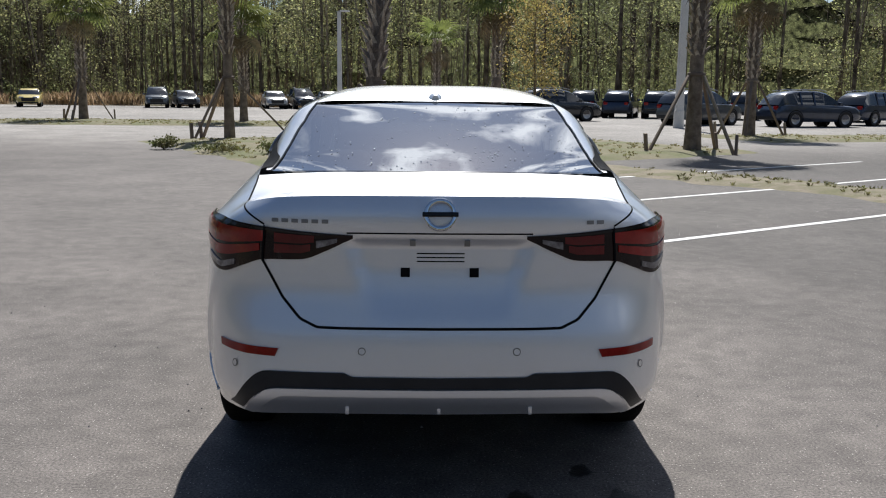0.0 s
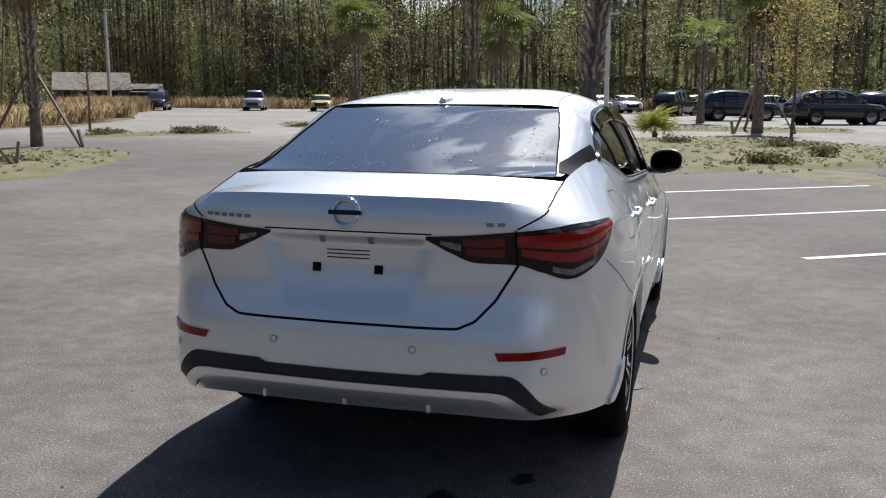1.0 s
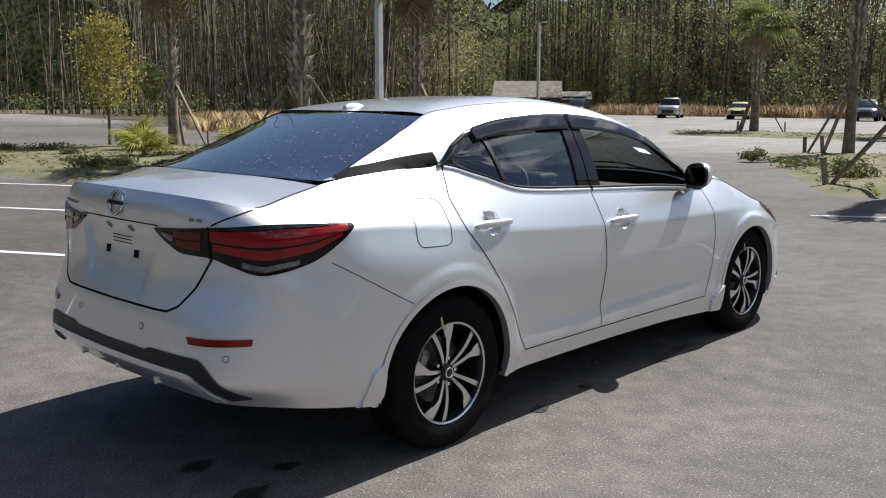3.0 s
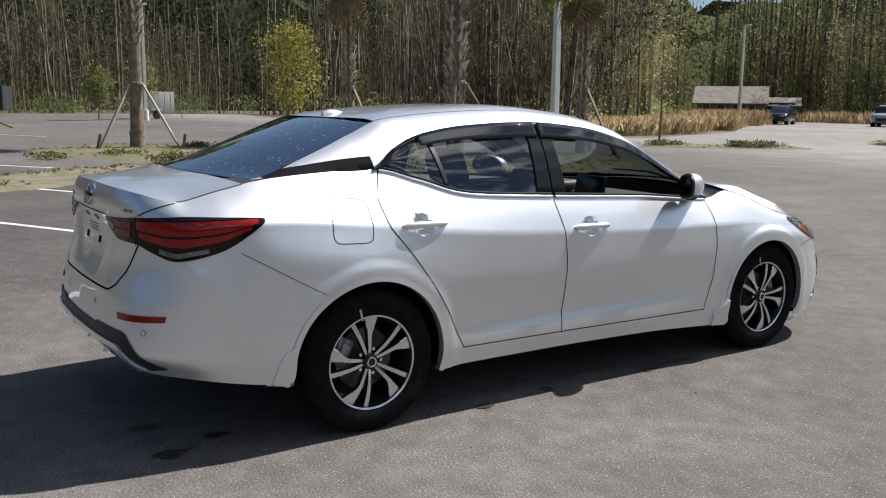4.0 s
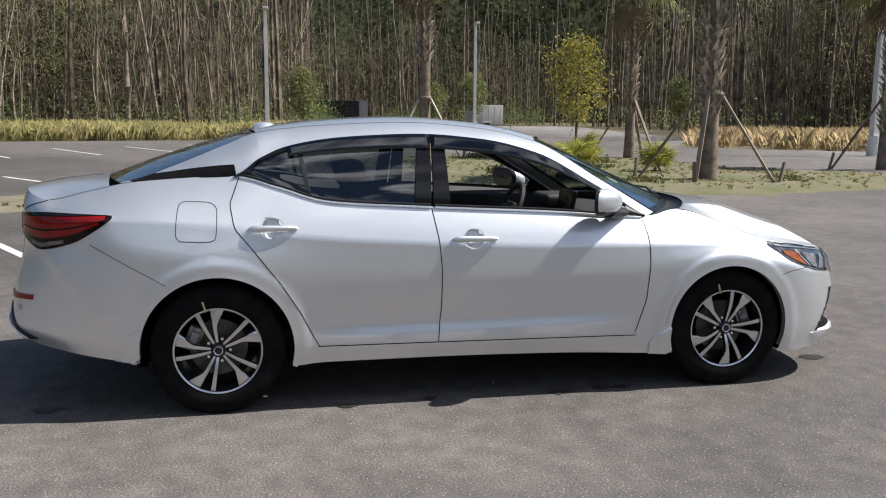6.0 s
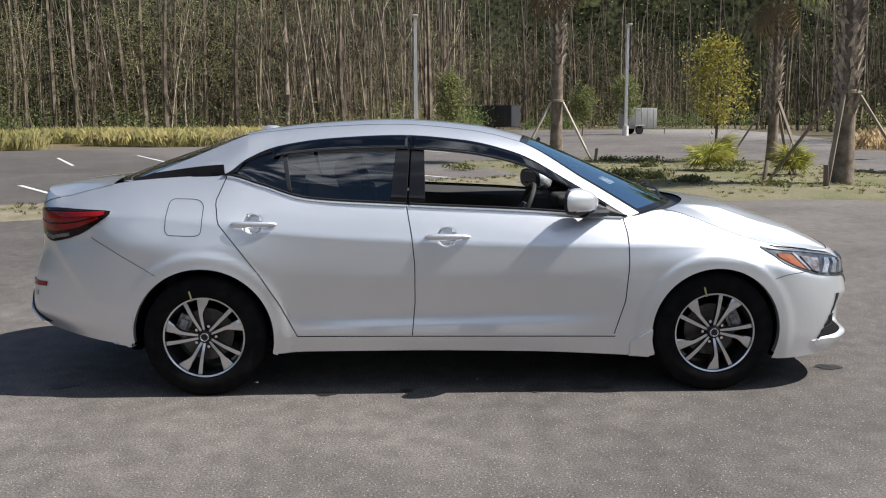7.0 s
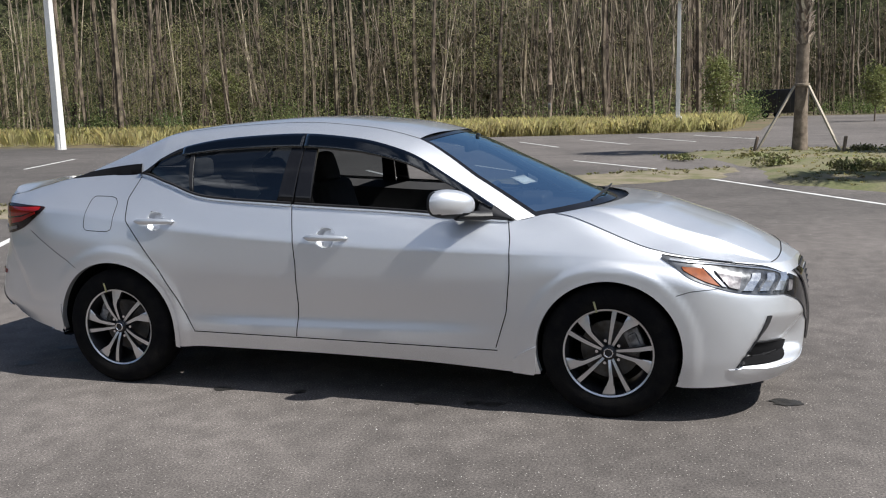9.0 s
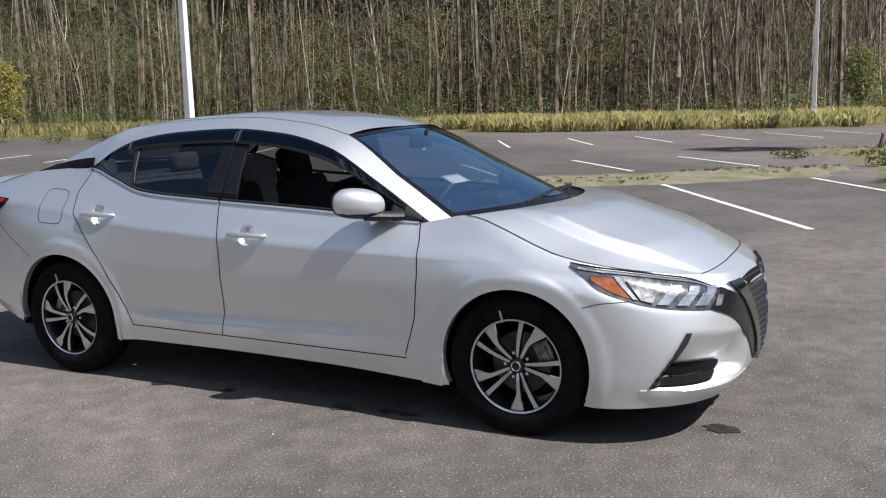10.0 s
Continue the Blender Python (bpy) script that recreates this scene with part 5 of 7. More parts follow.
    lathe(bm, [(.017, .0862), (.019, .0885), (.022, .0885), (.024, .0860)], "x", (0, 0, 0), 32)
    part("cap_ring", bm, M_CHROME, cap)
    for k in range(5):
        bm = bmesh.new()
        a = radians(36 + 72 * k)
        rod(bm, (.045, .057 * math.sin(a), .057 * math.cos(a)), (.066, .057 * math.sin(a), .057 * math.cos(a)), .009, .008, 6)
        part("wheel_nut", bm, M_CHROME, w)
    bm = bmesh.new()
    box(bm, (.0975, -.0045, .205), (.1030, .0045, .258), .001, Matrix.Rotation(radians(15 - turn), 4, "X"))
    part("chalk_mark", bm, M_YELLOWMARK, w)
    return w


for y, s, turn, aft in ((HUB_Y, 1, -19, False), (-HUB_Y, 1, 16.5, True), (HUB_Y, -1, 20, True), (-HUB_Y, -1, 33, False)):
    wheel(y, s, turn, aft)

# cabin
def soft_block(name, lo, hi, bevel, material, parent, m=None, label=""):
    bm = bmesh.new()
    r = bmesh.ops.create_cube(bm, size=1.0)
    for v in r["verts"]:
        v.co = Vector((lo[i] + (v.co[i] + 0.5) * (hi[i] - lo[i]) for i in range(3)))
    bmesh.ops.bevel(bm, geom=bm.edges[:], offset=bevel, segments=4, affect="EDGES", profile=0.5)
    if m is not None:
        bmesh.ops.transform(bm, matrix=m, verts=bm.verts)
    return part(name, bm, material, parent, label)


def tilt(y, z, a):
    return Matrix.Translation((0, y, z)) @ Matrix.Rotation(radians(a), 4, "X") @ Matrix.Translation((0, -y, -z))


for cx in (.36, -.36):
    seat = soft_block("front_seat", (cx - .25, -.42, .38), (cx + .25, .12, .56), .05, M_CLOTH, sedan, tilt(-.15, .45, 6), "charcoal cloth front seat")
    lean = tilt(-.42, .5, 17)
    soft_block("backrest", (cx - .24, -.48, .48), (cx + .24, -.36, 1.07), .055, M_CLOTH, seat, lean)
    soft_block("headrest", (cx - .135, -.49, 1.05), (cx + .135, -.375, 1.26), .05, M_CLOTH, seat, lean)
    bm = bmesh.new()
    for d in (-.05, .05):
        rod(bm, (cx + d, -.43, 1.04), (cx + d, -.43, 1.13), .007)
    bmesh.ops.transform(bm, matrix=lean, verts=bm.verts)
    part("headrest_stem", bm, M_CHROME, seat)
bench = soft_block("rear_bench", (-.64, -1.32, .36), (.64, -.78, .56), .05, M_CLOTH, sedan, None, "charcoal cloth rear bench")
soft_block("backrest", (-.64, -1.42, .50), (.64, -1.26, 1.06), .05, M_CLOTH, bench, tilt(-1.35, .5, 22))
for cx in (-.38, .38):
    soft_block("headrest", (cx - .12, -1.60, 1.06), (cx + .12, -1.50, 1.19), .04, M_CLOTH, bench)
soft_block("parcel_shelf", (-.60, -1.93, 1.03), (.60, -1.50, 1.06), .01, M_TRIM, sedan)
dash = soft_block("dashboard", (-.70, .74, .60), (.70, 1.12, .905), .05, M_TRIM, sedan, None, "dark dashboard")
soft_block("binnacle", (-.52, .66, .88), (-.22, .86, .965), .03, M_TRIM, dash)
soft_block("screen", (-.13, .70, .86), (.13, .73, 1.02), .010, M_SCREEN, dash, tilt(.7, .9, -10))
soft_block("console", (-.12, -.35, .36), (.12, .80, .56), .03, M_TRIM, sedan)
bm = bmesh.new()
m_ = Matrix.Translation((-.36, .46, .86)) @ Matrix.Rotation(radians(66), 4, "X")
for k in range(40):
    for j in range(8):
        a, b = k * math.pi / 20, j * math.pi / 4
        bm.verts.new(m_ @ Vector(((.178 + .016 * math.cos(b)) * math.cos(a), (.178 + .016 * math.cos(b)) * math.sin(a), .016 * math.sin(b))))
bm.verts.ensure_lookup_table()
for k in range(40):
    for j in range(8):
        bm.faces.new([bm.verts[k * 8 + j], bm.verts[((k + 1) % 40) * 8 + j], bm.verts[((k + 1) % 40) * 8 + (j + 1) % 8], bm.verts[k * 8 + (j + 1) % 8]])
wheel_s = part("steering_wheel", bm, M_TRIM, sedan, "black steering wheel")
bm = bmesh.new()
box(bm, (-.17, -.02, -.012), (.17, .02, .012), .006, m_)
box(bm, (-.02, -.17, -.012), (.02, .02, .012), .006, m_)
box(bm, (-.065, -.055, -.02), (.065, .05, .02), .012, m_)
part("steering_spokes", bm, M_TRIM, wheel_s)
bm = bmesh.new()
box(bm, (-.12, .46, 1.235), (.12, .485, 1.30), .012)
rod(bm, (0, .475, 1.28), (0, .52, 1.335), .012)
part("inside_mirror", bm, M_BLACK, sedan)
grid_part("paper_sheet", upper_grid(np.linspace(.74, .92, 4), .40, .55, 6) + [0, 0, -.03], M_PAPER, sedan, label="white paper sheet behind the windscreen", thick=.001)
for s in (1, -1):
    g = []
    for i, yy in enumerate(np.linspace(-1.0, .80, 20)):
        p = belt_at(yy)
        g.append([[s * (p[0] - .10), yy, .30], [s * (p[0] - .06), yy, .62], [s * (p[0] - .075), yy, p[2] - .05], [s * (p[0] - .02), yy, p[2] - .004]])
    grid_part("door_lining", np.array(g), M_TRIM, (fdoor_r if s > 0 else fdoor_l))
grid_part("headliner", upper_grid(np.linspace(W_SCREEN_TOP, W_GLASS_TOP, 30), .03, 1.0, 16) + [0, 0, -.03], M_TRIM, sedan, both=True, flip=True)
bm = bmesh.new()
box(bm, (-.62, -1.6, .26), (.62, .95, .36), .02)
part("cabin_floor", bm, M_TRIM, sedan)
bm = bmesh.new()
box(bm, (-.60, .95, .28), (.60, 1.05, .86), .02)
part("bulkhead", bm, M_BLACK, sedan)
bm = bmesh.new()
box(bm, (-.60, -1.62, .30), (.60, -1.55, 1.04), .02)
part("rear_bulkhead", bm, M_BLACK, sedan)

# water drops on the rear glass
rng = random.Random(4)
bm = bmesh.new()
kk = np.arange(11.0)
RA, SPN = np.array(RAIL), np.array(SPINE)
for i in range(520):
    w = 7.08 + 2.8 * rng.random() ** .9
    t = pillar(w) + .05 + (.95 - pillar(w)) * rng.random()
    s = 1 if rng.random() < .62 else -1
    r, sp_ = pchip(kk, RA, w), pchip(kk, SPN, w)
    c = upper_point(r, sp_, np.array([t]), crown(w))[0]
    c2 = upper_point(pchip(kk, RA, w + .02), pchip(kk, SPN, w + .02), np.array([t]), crown(w))[0]
    c3 = upper_point(r, sp_, np.array([t - .02]), crown(w))[0]
    n = Vector(c3 - c).cross(Vector(c2 - c)).normalized()
    if n.z < 0:
        n = -n
    c, n = Vector((s * c[0], c[1], c[2] - .003)), Vector((s * n.x, n.y, n.z))
    q = n.to_track_quat("Z", "Y").to_matrix().to_4x4()
    rad = .0012 + .0032 * rng.random() ** 3
    ring = [bm.verts.new(c + q @ Vector((rad * math.cos(a), rad * 1.3 * math.sin(a), 0))) for a in np.linspace(0, 2 * math.pi, 6, endpoint=False)]
    tip = bm.verts.new(c + n * rad * .6)
    for k in range(6):
        bm.faces.new((ring[k], ring[(k + 1) % 6], tip))
drops = part("water_drops", bm, M_DROP, backlight)
drops["kind"] = "stuff"


# ---- woods round the lot ----
M_BARK = mat("tree_bark", (0.222, 0.176, 0.130), 0.95, 0, (0.05, 0.038, 0.028), 1.2, 30.0, 0.3, bump=0.6, bump_scale=25, object_random=0, island=True)
M_PALEBARK = mat("pale_bark", (0.45, 0.38, 0.285), 0.95, 0, (0.18, 0.145, 0.105), 1.5, 30.0, 0.3, bump=0.5, bump_scale=25, island=True)
M_LEAF = mat("woodland_leaves", (0.35, 0.36, 0.15), 0.7, 0, (0.19, 0.215, 0.10), 0.15, 4.0, 0.3, island=True, trans=0.7)
M_SPRING = mat("spring_leaves", (0.37, 0.36, 0.18), 0.7, 0, (0.29, 0.28, 0.12), 0.15, 4.0, 0.3, island=True, trans=0.7)
# darker leaf colour that stands for shade deep among the trunks
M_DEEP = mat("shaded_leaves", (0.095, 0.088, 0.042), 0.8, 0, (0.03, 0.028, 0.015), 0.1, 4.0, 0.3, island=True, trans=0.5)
M_SHRUB = mat("evergreen_shrub", (0.20, 0.25, 0.085), 0.6, 0, (0.10, 0.14, 0.045), 0.15, 4.0, 0.3, island=True, trans=0.5)
M_DRYGRASS = mat("tall_dry_grass", (0.72, 0.64, 0.33), 0.85, 0, (0.58, 0.55, 0.25), 0.4, 6.0, 0.1, object_random=0.16, island=True, trans=0.5)
M_TANGRASS = mat("tan_feather_grass", (0.72, 0.565, 0.36), 0.85, 0, (0.62, 0.52, 0.31), 0.4, 6.0, 0.1, object_random=0.16, island=True, trans=0.5)
M_REDGRASS = mat("russet_grass", (0.54, 0.40, 0.26), 0.85, 0, (0.49, 0.37, 0.23), 0.4, 6.0, 0.1, object_random=0.16, island=True, trans=0.55)
M_TWIG = mat("bare_twigs", (0.215, 0.165, 0.105), 0.9, 0, (0.12, 0.09, 0.06), 0.3, 6.0, 0.3, island=True)
# backdrop colour; its dark tone and patches stand for shaded gaps between trees
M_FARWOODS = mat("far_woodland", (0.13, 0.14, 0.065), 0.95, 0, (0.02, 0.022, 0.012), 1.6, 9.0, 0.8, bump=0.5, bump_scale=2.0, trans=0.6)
M_STRAW = mat("short_straw", (0.30, 0.27, 0.14), 0.85, 0, (0.17, 0.18, 0.06), 0.8, 6.0, 0.3, island=True, trans=0.3)
M_LAWN = mat("patchy_grass", (0.34, 0.335, 0.14), 0.8, 0, (0.36, 0.30, 0.13), 0.8, 6.0, 0.3, island=True, trans=0.3)

EDGE = [(-40, -92), (-54, -60), (-54, -20), (-55, -2), (-62, 3), (-97, 4), (-99, 38), (-60, 36), (-40, 30), (-47, 52), (-64, 67), (-88, 95), (-98, 114), (-76, 120), (-61, 97), (-36, 86), (4, 80), (34, 76), (62, 58), (74, 30),
        (70, -10), (62, -50), (30, -80), (-40, -92)]


def edge_samples(n, depth0, depth1, rng):
    """Places spread along the woods' edge, between two depths behind it."""
    seg = [(Vector((*a, 0)), Vector((*b, 0))) for a, b in zip(EDGE, EDGE[1:])]
    lens = np.array([(b - a).length for a, b in seg])
    # the sides that are only mirrored in glass take fewer
    weight = lens * np.array([(2.2 if 10 <= i <= 13 else 1.0) if i < 19 else .3 for i in range(len(seg))])
    pick = np.random.RandomState(rng.randrange(10 ** 6)).choice(len(seg), n, p=weight / weight.sum())
    out = []
    for k in pick:
        a, b = seg[k]
        d = (b - a).normalized()
        nrm = Vector((-d.y, d.x, 0))
        deep = min(depth1, {7: 10, 8: 8, 9: 14}.get(int(k), 99))
        out.append((a + (b - a) * rng.random() + nrm * (depth0 + (deep - depth0) * rng.random()), k))
    return out


def leaf_cloud(name, centres, spreads, sizes, counts, material, seed, label, category, slim=.45, upright=0.0, level=0.0):
    """Many small leaf-shaped faces strewn round the centres; level turns their faces to the sky."""
    rs = np.random.RandomState(seed)
    c = np.repeat(np.asarray(centres), counts, axis=0)
    sp = np.repeat(np.asarray(spreads), counts, axis=0)
    sz = np.repeat(np.asarray(sizes), counts)
    m = len(c)
    p = c + rs.normal(0, 1, (m, 3)) * sp
    a = rs.normal(0, 1, (m, 3)) + np.array([0, 0, upright])
    if level:
        a = np.cross(a, rs.normal(0, .6, (m, 3)) + np.array([0, -.5 * level, level]))
    a /= np.linalg.norm(a, axis=1, keepdims=True)
    b = np.cross(a, rs.normal(0, 1 if not level else .6, (m, 3)) + np.array([0, -.5 * level, level]))
    b /= np.linalg.norm(b, axis=1, keepdims=True)
    k = (sz * (.6 + .8 * rs.rand(m)))[:, None]
    v = np.stack([p - a * k, p + b * k * slim - a * k * .1, p + a * k, p - b * k * slim + a * k * .1], 1)
    v[..., 2] = np.maximum(v[..., 2], .02)
    f = np.arange(4 * m).reshape(m, 4)
    me = bpy.data.meshes.new(name)
    me.vertices.add(4 * m)
    me.vertices.foreach_set("co", v.reshape(-1))
    me.loops.add(4 * m)
    me.loops.foreach_set("vertex_index", f.reshape(-1).astype(np.int32))
    me.polygons.add(m)
    me.polygons.foreach_set("loop_start", (np.arange(m) * 4).astype(np.int32))
    me.update(calc_edges=True)
    me.materials.append(material)
    return tagged(new(name, me), label, category, kind="stuff")


def poles_mesh(name, stems, material, label, sides=5):
    """Many tapered stems, each a list of (point, radius), in one mesh."""
    v, f = [], []
    for st in stems:
        base = len(v)
        for (p, r) in st:
            for k in range(sides):
                a = 2 * math.pi * k / sides
                v.append((p[0] + r * math.cos(a), p[1] + r * math.sin(a), p[2]))
        for i in range(len(st) - 1):
            for k in range(sides):
                f.append((base + i * sides + k, base + i * sides + (k + 1) % sides, base + (i + 1) * sides + (k + 1) % sides, base + (i + 1) * sides + k))
    ob = mesh_part(name, v, f, material)
    return tagged(ob, label, "trees", kind="stuff")


rng = random.Random(11)
dark, pale, boughs = [], [], []
leafc, leafs, leafz, leafn = [], [], [], []
for i, (p, k) in enumerate(edge_samples(2300, 0.3, 24, rng)):
    if rng.random() < (.45 if k >= 9 else .38 if k < 6 else 0):
        continue
    h = rng.uniform(12, 22)
    r = rng.uniform(.10, .22) if rng.random() < .16 else .022 + .075 * rng.random() ** 2
    loose = .035 if r > .09 else .10
    lean = Vector((rng.gauss(0, loose), rng.gauss(0, loose), 0))
    bend = Vector((rng.gauss(0, 8 * loose), rng.gauss(0, 8 * loose), 0))
    stem = [(p + lean * h * u + bend * math.sin(3 * u) * u, r * (1 - .72 * u) + .012) for u in (0, .25, .5, .75, 1)]
    stem = [((q.x, q.y, h * u - .1), rr) for (q, rr), u in zip(stem, (0, .25, .5, .75, 1))]
    (pale if rng.random() < (.20 if r < .09 else .03) else dark).append(stem)
    for j in range(rng.randrange(4, 10)):
        u = rng.uniform(.12, .7)
        b0 = Vector(stem[0][0]).lerp(Vector(stem[4][0]), u)
        a = rng.uniform(0, 6.28)
        ln = rng.uniform(.8, 4.6)
        d = Vector((math.cos(a), math.sin(a), rng.uniform(.1, 1.1))) * ln
        boughs.append([(tuple(b0), .026), (tuple(b0 + d * .5 + Vector((rng.gauss(0, .1), rng.gauss(0, .1), .15))), .016), (tuple(b0 + d + Vector((0, 0, rng.gauss(.1, .3)))), .005)])
    leafc.append((stem[4][0][0], stem[4][0][1], h * .78))
    leafs.append((1.7, 1.7, h * .13))
    leafz.append(.13)
    leafn.append(11)
# a thicket of thin grey stems between
for p, k in edge_samples(3600, 0, 20, rng):
    if k > 18 or rng.random() < (.62 if k >= 9 else .30):
        continue
    h, r = rng.uniform(7, 13), rng.uniform(.014, .045)
    lean, wob = Vector((rng.gauss(0, .06), rng.gauss(0, .06), 1)), Vector((rng.gauss(0, .2), rng.gauss(0, .2), 0))
    line = [p + lean * (h * u) + wob * math.sin(4 * u) for u in (0, .2, .45, .7, 1)]
    (pale if rng.random() < .07 else dark).append([((q.x, q.y, q.z - .1), r * (1 - .7 * u) + .006) for q, u in zip(line, (0, .2, .45, .7, 1))])
# the outermost row: forked pale trees, stout dark trunks
rim = [q for q in edge_samples(520, -.6, 4.5, rng) if q[1] < 10]
for i, (p, k) in enumerate(rim):
    h = rng.uniform(11, 19)
    stout = i % 2 == 0
    r = rng.uniform(.13, .24) if stout else rng.uniform(.04, .085)
    lean = Vector((rng.gauss(0, .03 if stout else .09), rng.gauss(0, .03 if stout else .09), 1))
    wob = Vector((rng.gauss(0, .35), rng.gauss(0, .35), 0)) * (.3 if stout else 1)
    line = [p + lean * (h * u) + wob * math.sin(5 * u) for u in (0, .12, .25, .4, .6, .8, 1)]
    dull = stout or rng.random() < .5
    (dark if dull else pale).append([((q.x, q.y, q.z - .1), r * (1 - .75 * u) + .008) for q, u in zip(line, (0, .12, .25, .4, .6, .8, 1))])
    if stout:
        continue
    for j in range(rng.randrange(3, 8)):
        u = rng.choice((1, 2, 3, 3, 4))
        a, ln = rng.uniform(0, 6.28), rng.uniform(1.5, 4.5)
        d = Vector((math.cos(a) * .55, math.sin(a) * .55, rng.uniform(.5, 1.1))) * ln
        q = line[u] + Vector((0, 0, -.1))
        rb = r * rng.uniform(.35, .6)
        (dark if dull else pale).append([(tuple(q), rb), (tuple(q + d * .45 + Vector((rng.gauss(0, .15), rng.gauss(0, .15), .2))), rb * .7), (tuple(q + d), .008)])
        for e in range(2):
            w = q + d * rng.uniform(.35, .9)
            g = Vector((rng.gauss(0, .6), rng.gauss(0, .6), rng.uniform(.2, 1.2)))
            (dark if dull else pale).append([(tuple(w), rb * .35), (tuple(w + g), .005)])
# tall pines over the far side
pine = []
for p, k in edge_samples(700, 1.5, 28, rng):
    if not 9 <= k <= 17:
        continue
    h, r = rng.uniform(21, 30), rng.uniform(.13, .27)
    lean = Vector((rng.gauss(0, .02), rng.gauss(0, .02), 0))
    dark.append([(tuple(p + lean * h * u + Vector((0, 0, h * u - .1))), r * (1 - .7 * u)) for u in (0, .25, .5, .75, 1)])
    for j in range(4):
        u = rng.uniform(.6, 1.0)
        a, w = rng.uniform(0, 6.28), rng.uniform(.2, 2.4) * (1.25 - u)
        q = p + lean * h * u + Vector((math.cos(a) * w, math.sin(a) * w, h * u))
        pine.append(tuple(q))
leaf_cloud("woods_pine_crowns", pine, [(1.1, 1.1, .7)] * len(pine), [.16] * len(pine), [24] * len(pine), M_LEAF, 15, "high green pine crowns over the far trees", "foliage", level=1.0)
# a stand of old pines closes the far end of the drive
stand = []
for p, k in edge_samples(2600, 0, 30, rng):
    if not 11 <= k <= 13 or rng.random() < .72:
        continue
    h, r = rng.uniform(20, 29), rng.uniform(.14, .30)
    lean = Vector((rng.gauss(0, .025), rng.gauss(0, .025), 0))
    dark.append([(tuple(p + lean * h * u + Vector((0, 0, h * u - .1))), r * (1 - .65 * u)) for u in (0, .25, .5, .75, 1)])
    for j in range(9):
        u = rng.uniform(.22, 1.0)
        a, w = rng.uniform(0, 6.28), rng.uniform(.3, 2.6) * (1.3 - u)
        stand.append(tuple(p + lean * h * u + Vector((math.cos(a) * w, math.sin(a) * w, h * u))))
leaf_cloud("woods_pine_stand", stand, [(.9, .9, .5)] * len(stand), [.17] * len(stand), [26] * len(stand), M_LEAF, 16, "dense green pine boughs at the drive's far end", "foliage", level=1.0)
poles_mesh("woods_trunks", dark, M_BARK, "dense dark tree trunks of the surrounding woods")
poles_mesh("woods_pale_trunks", pale, M_PALEBARK, "slender pale tree trunks among the woods")
poles_mesh("woods_boughs", boughs, M_BARK, "thin bare twigs and boughs in the woods", 3)
leaf_cloud("woods_crowns", leafc, leafs, leafz, leafn, M_LEAF, 5, "high green crowns of the surrounding woods", "foliage")
# mid-height leaves in drifts, green and spring yellow, with bare gaps between
def drift(p, z, cut):
    return noise.noise((p.x * .11, p.y * .11, z * .13)) > cut


def zone(p, k):
    """Where the woods are leafy (below 0) and where mostly bare trunks stand (above 0)."""
    if k >= 9:
        return -.02
    return .02 if k >= 7 else (-.14 if p[1] < -11 else .20)


pts = edge_samples(30000, 0, 17, rng)
high = [(p.x, p.y, .4 + (8.5 if k < 9 else 13) * rng.random(), k) for p, k in pts]
green = [q for q in high if drift(Vector(q[:3]), q[2], .06 + zone(q, q[3]))][:4700]
high = [(p.x, p.y, 1.2 + (8 if k < 9 else 12) * rng.random(), k) for p, k in edge_samples(20000, -.5, 8, rng)]
bright = [q for q in high if drift(Vector(q[:3]), q[2] + 40, .10 + zone(q, q[3])) and (q[3] < 9 or rng.random() < .4)][:3000]
for name, places, leafm, sd, label in (("woods_midstorey", green, M_LEAF, 6, "green leaf sprays between the trunks"), ("woods_spring_leaves", bright, M_SPRING, 7, "yellow-green spring leaves between the trunks")):
    grow = [(.38 if q[3] < 9 else .78) * rng.uniform(.6, 1.4) for q in places]
    leaf_cloud(name, [q[:3] for q in places], [(g, g, g * .75) for g in grow], [.055 if q[3] < 9 else .13 for q in places], [46 if q[3] < 9 else 56 for q in places], leafm, sd, label, "foliage", level=1.0)
# grey-brown tangle of fine twigs
pts = edge_samples(3000, 0, 12, rng)
leaf_cloud("woods_twigs", [(p.x, p.y, .3 + (8.5 if k < 9 else 12) * rng.random() ** 1.2) for p, k in pts], [(.9, .9, 1.1)] * 3000, [.62] * 3000, [20] * 3000, M_TWIG, 12, "tangle of fine bare twigs among the trunks", "twigs", .020, 1.1)
# low undergrowth along the edge
pts = edge_samples(1700, -1.2, 8, rng)
leaf_cloud("woods_undergrowth", [(p.x, p.y, .3 + 1.3 * rng.random()) for p, k in pts], [(.8, .8, .5)] * 1700, [.12] * 1700, [28] * 1700, M_LEAF, 8, "shrubby green undergrowth at the woods' edge", "undergrowth")
# evergreen shrubs in clumps before the trunks
shrub, size3 = [], []
for p, k in edge_samples(900, -1.2, 3.0, rng):
    if k < 6 and noise.noise((p.x * .16, p.y * .16, 21.0)) > .02:
        t = rng.uniform(.5, 1.25)
        shrub.append((p.x, p.y, .9 * t))
        size3.append((.65 * t, .65 * t, .75 * t))
leaf_cloud("woods_shrubs", shrub, size3, [.075] * len(shrub), [420] * len(shrub), M_SHRUB, 18, "dark green evergreen shrubs before the trunks", "shrubs", .5)
tall = [(p.x, p.y, rng.uniform(1.8, 8.5)) for p, k in edge_samples(4200, -.5, 3, rng) if (k < 3 and p.y < -10 or k in (8, 9)) and noise.noise((p.x * .2, p.y * .2, 5.0)) > .17]
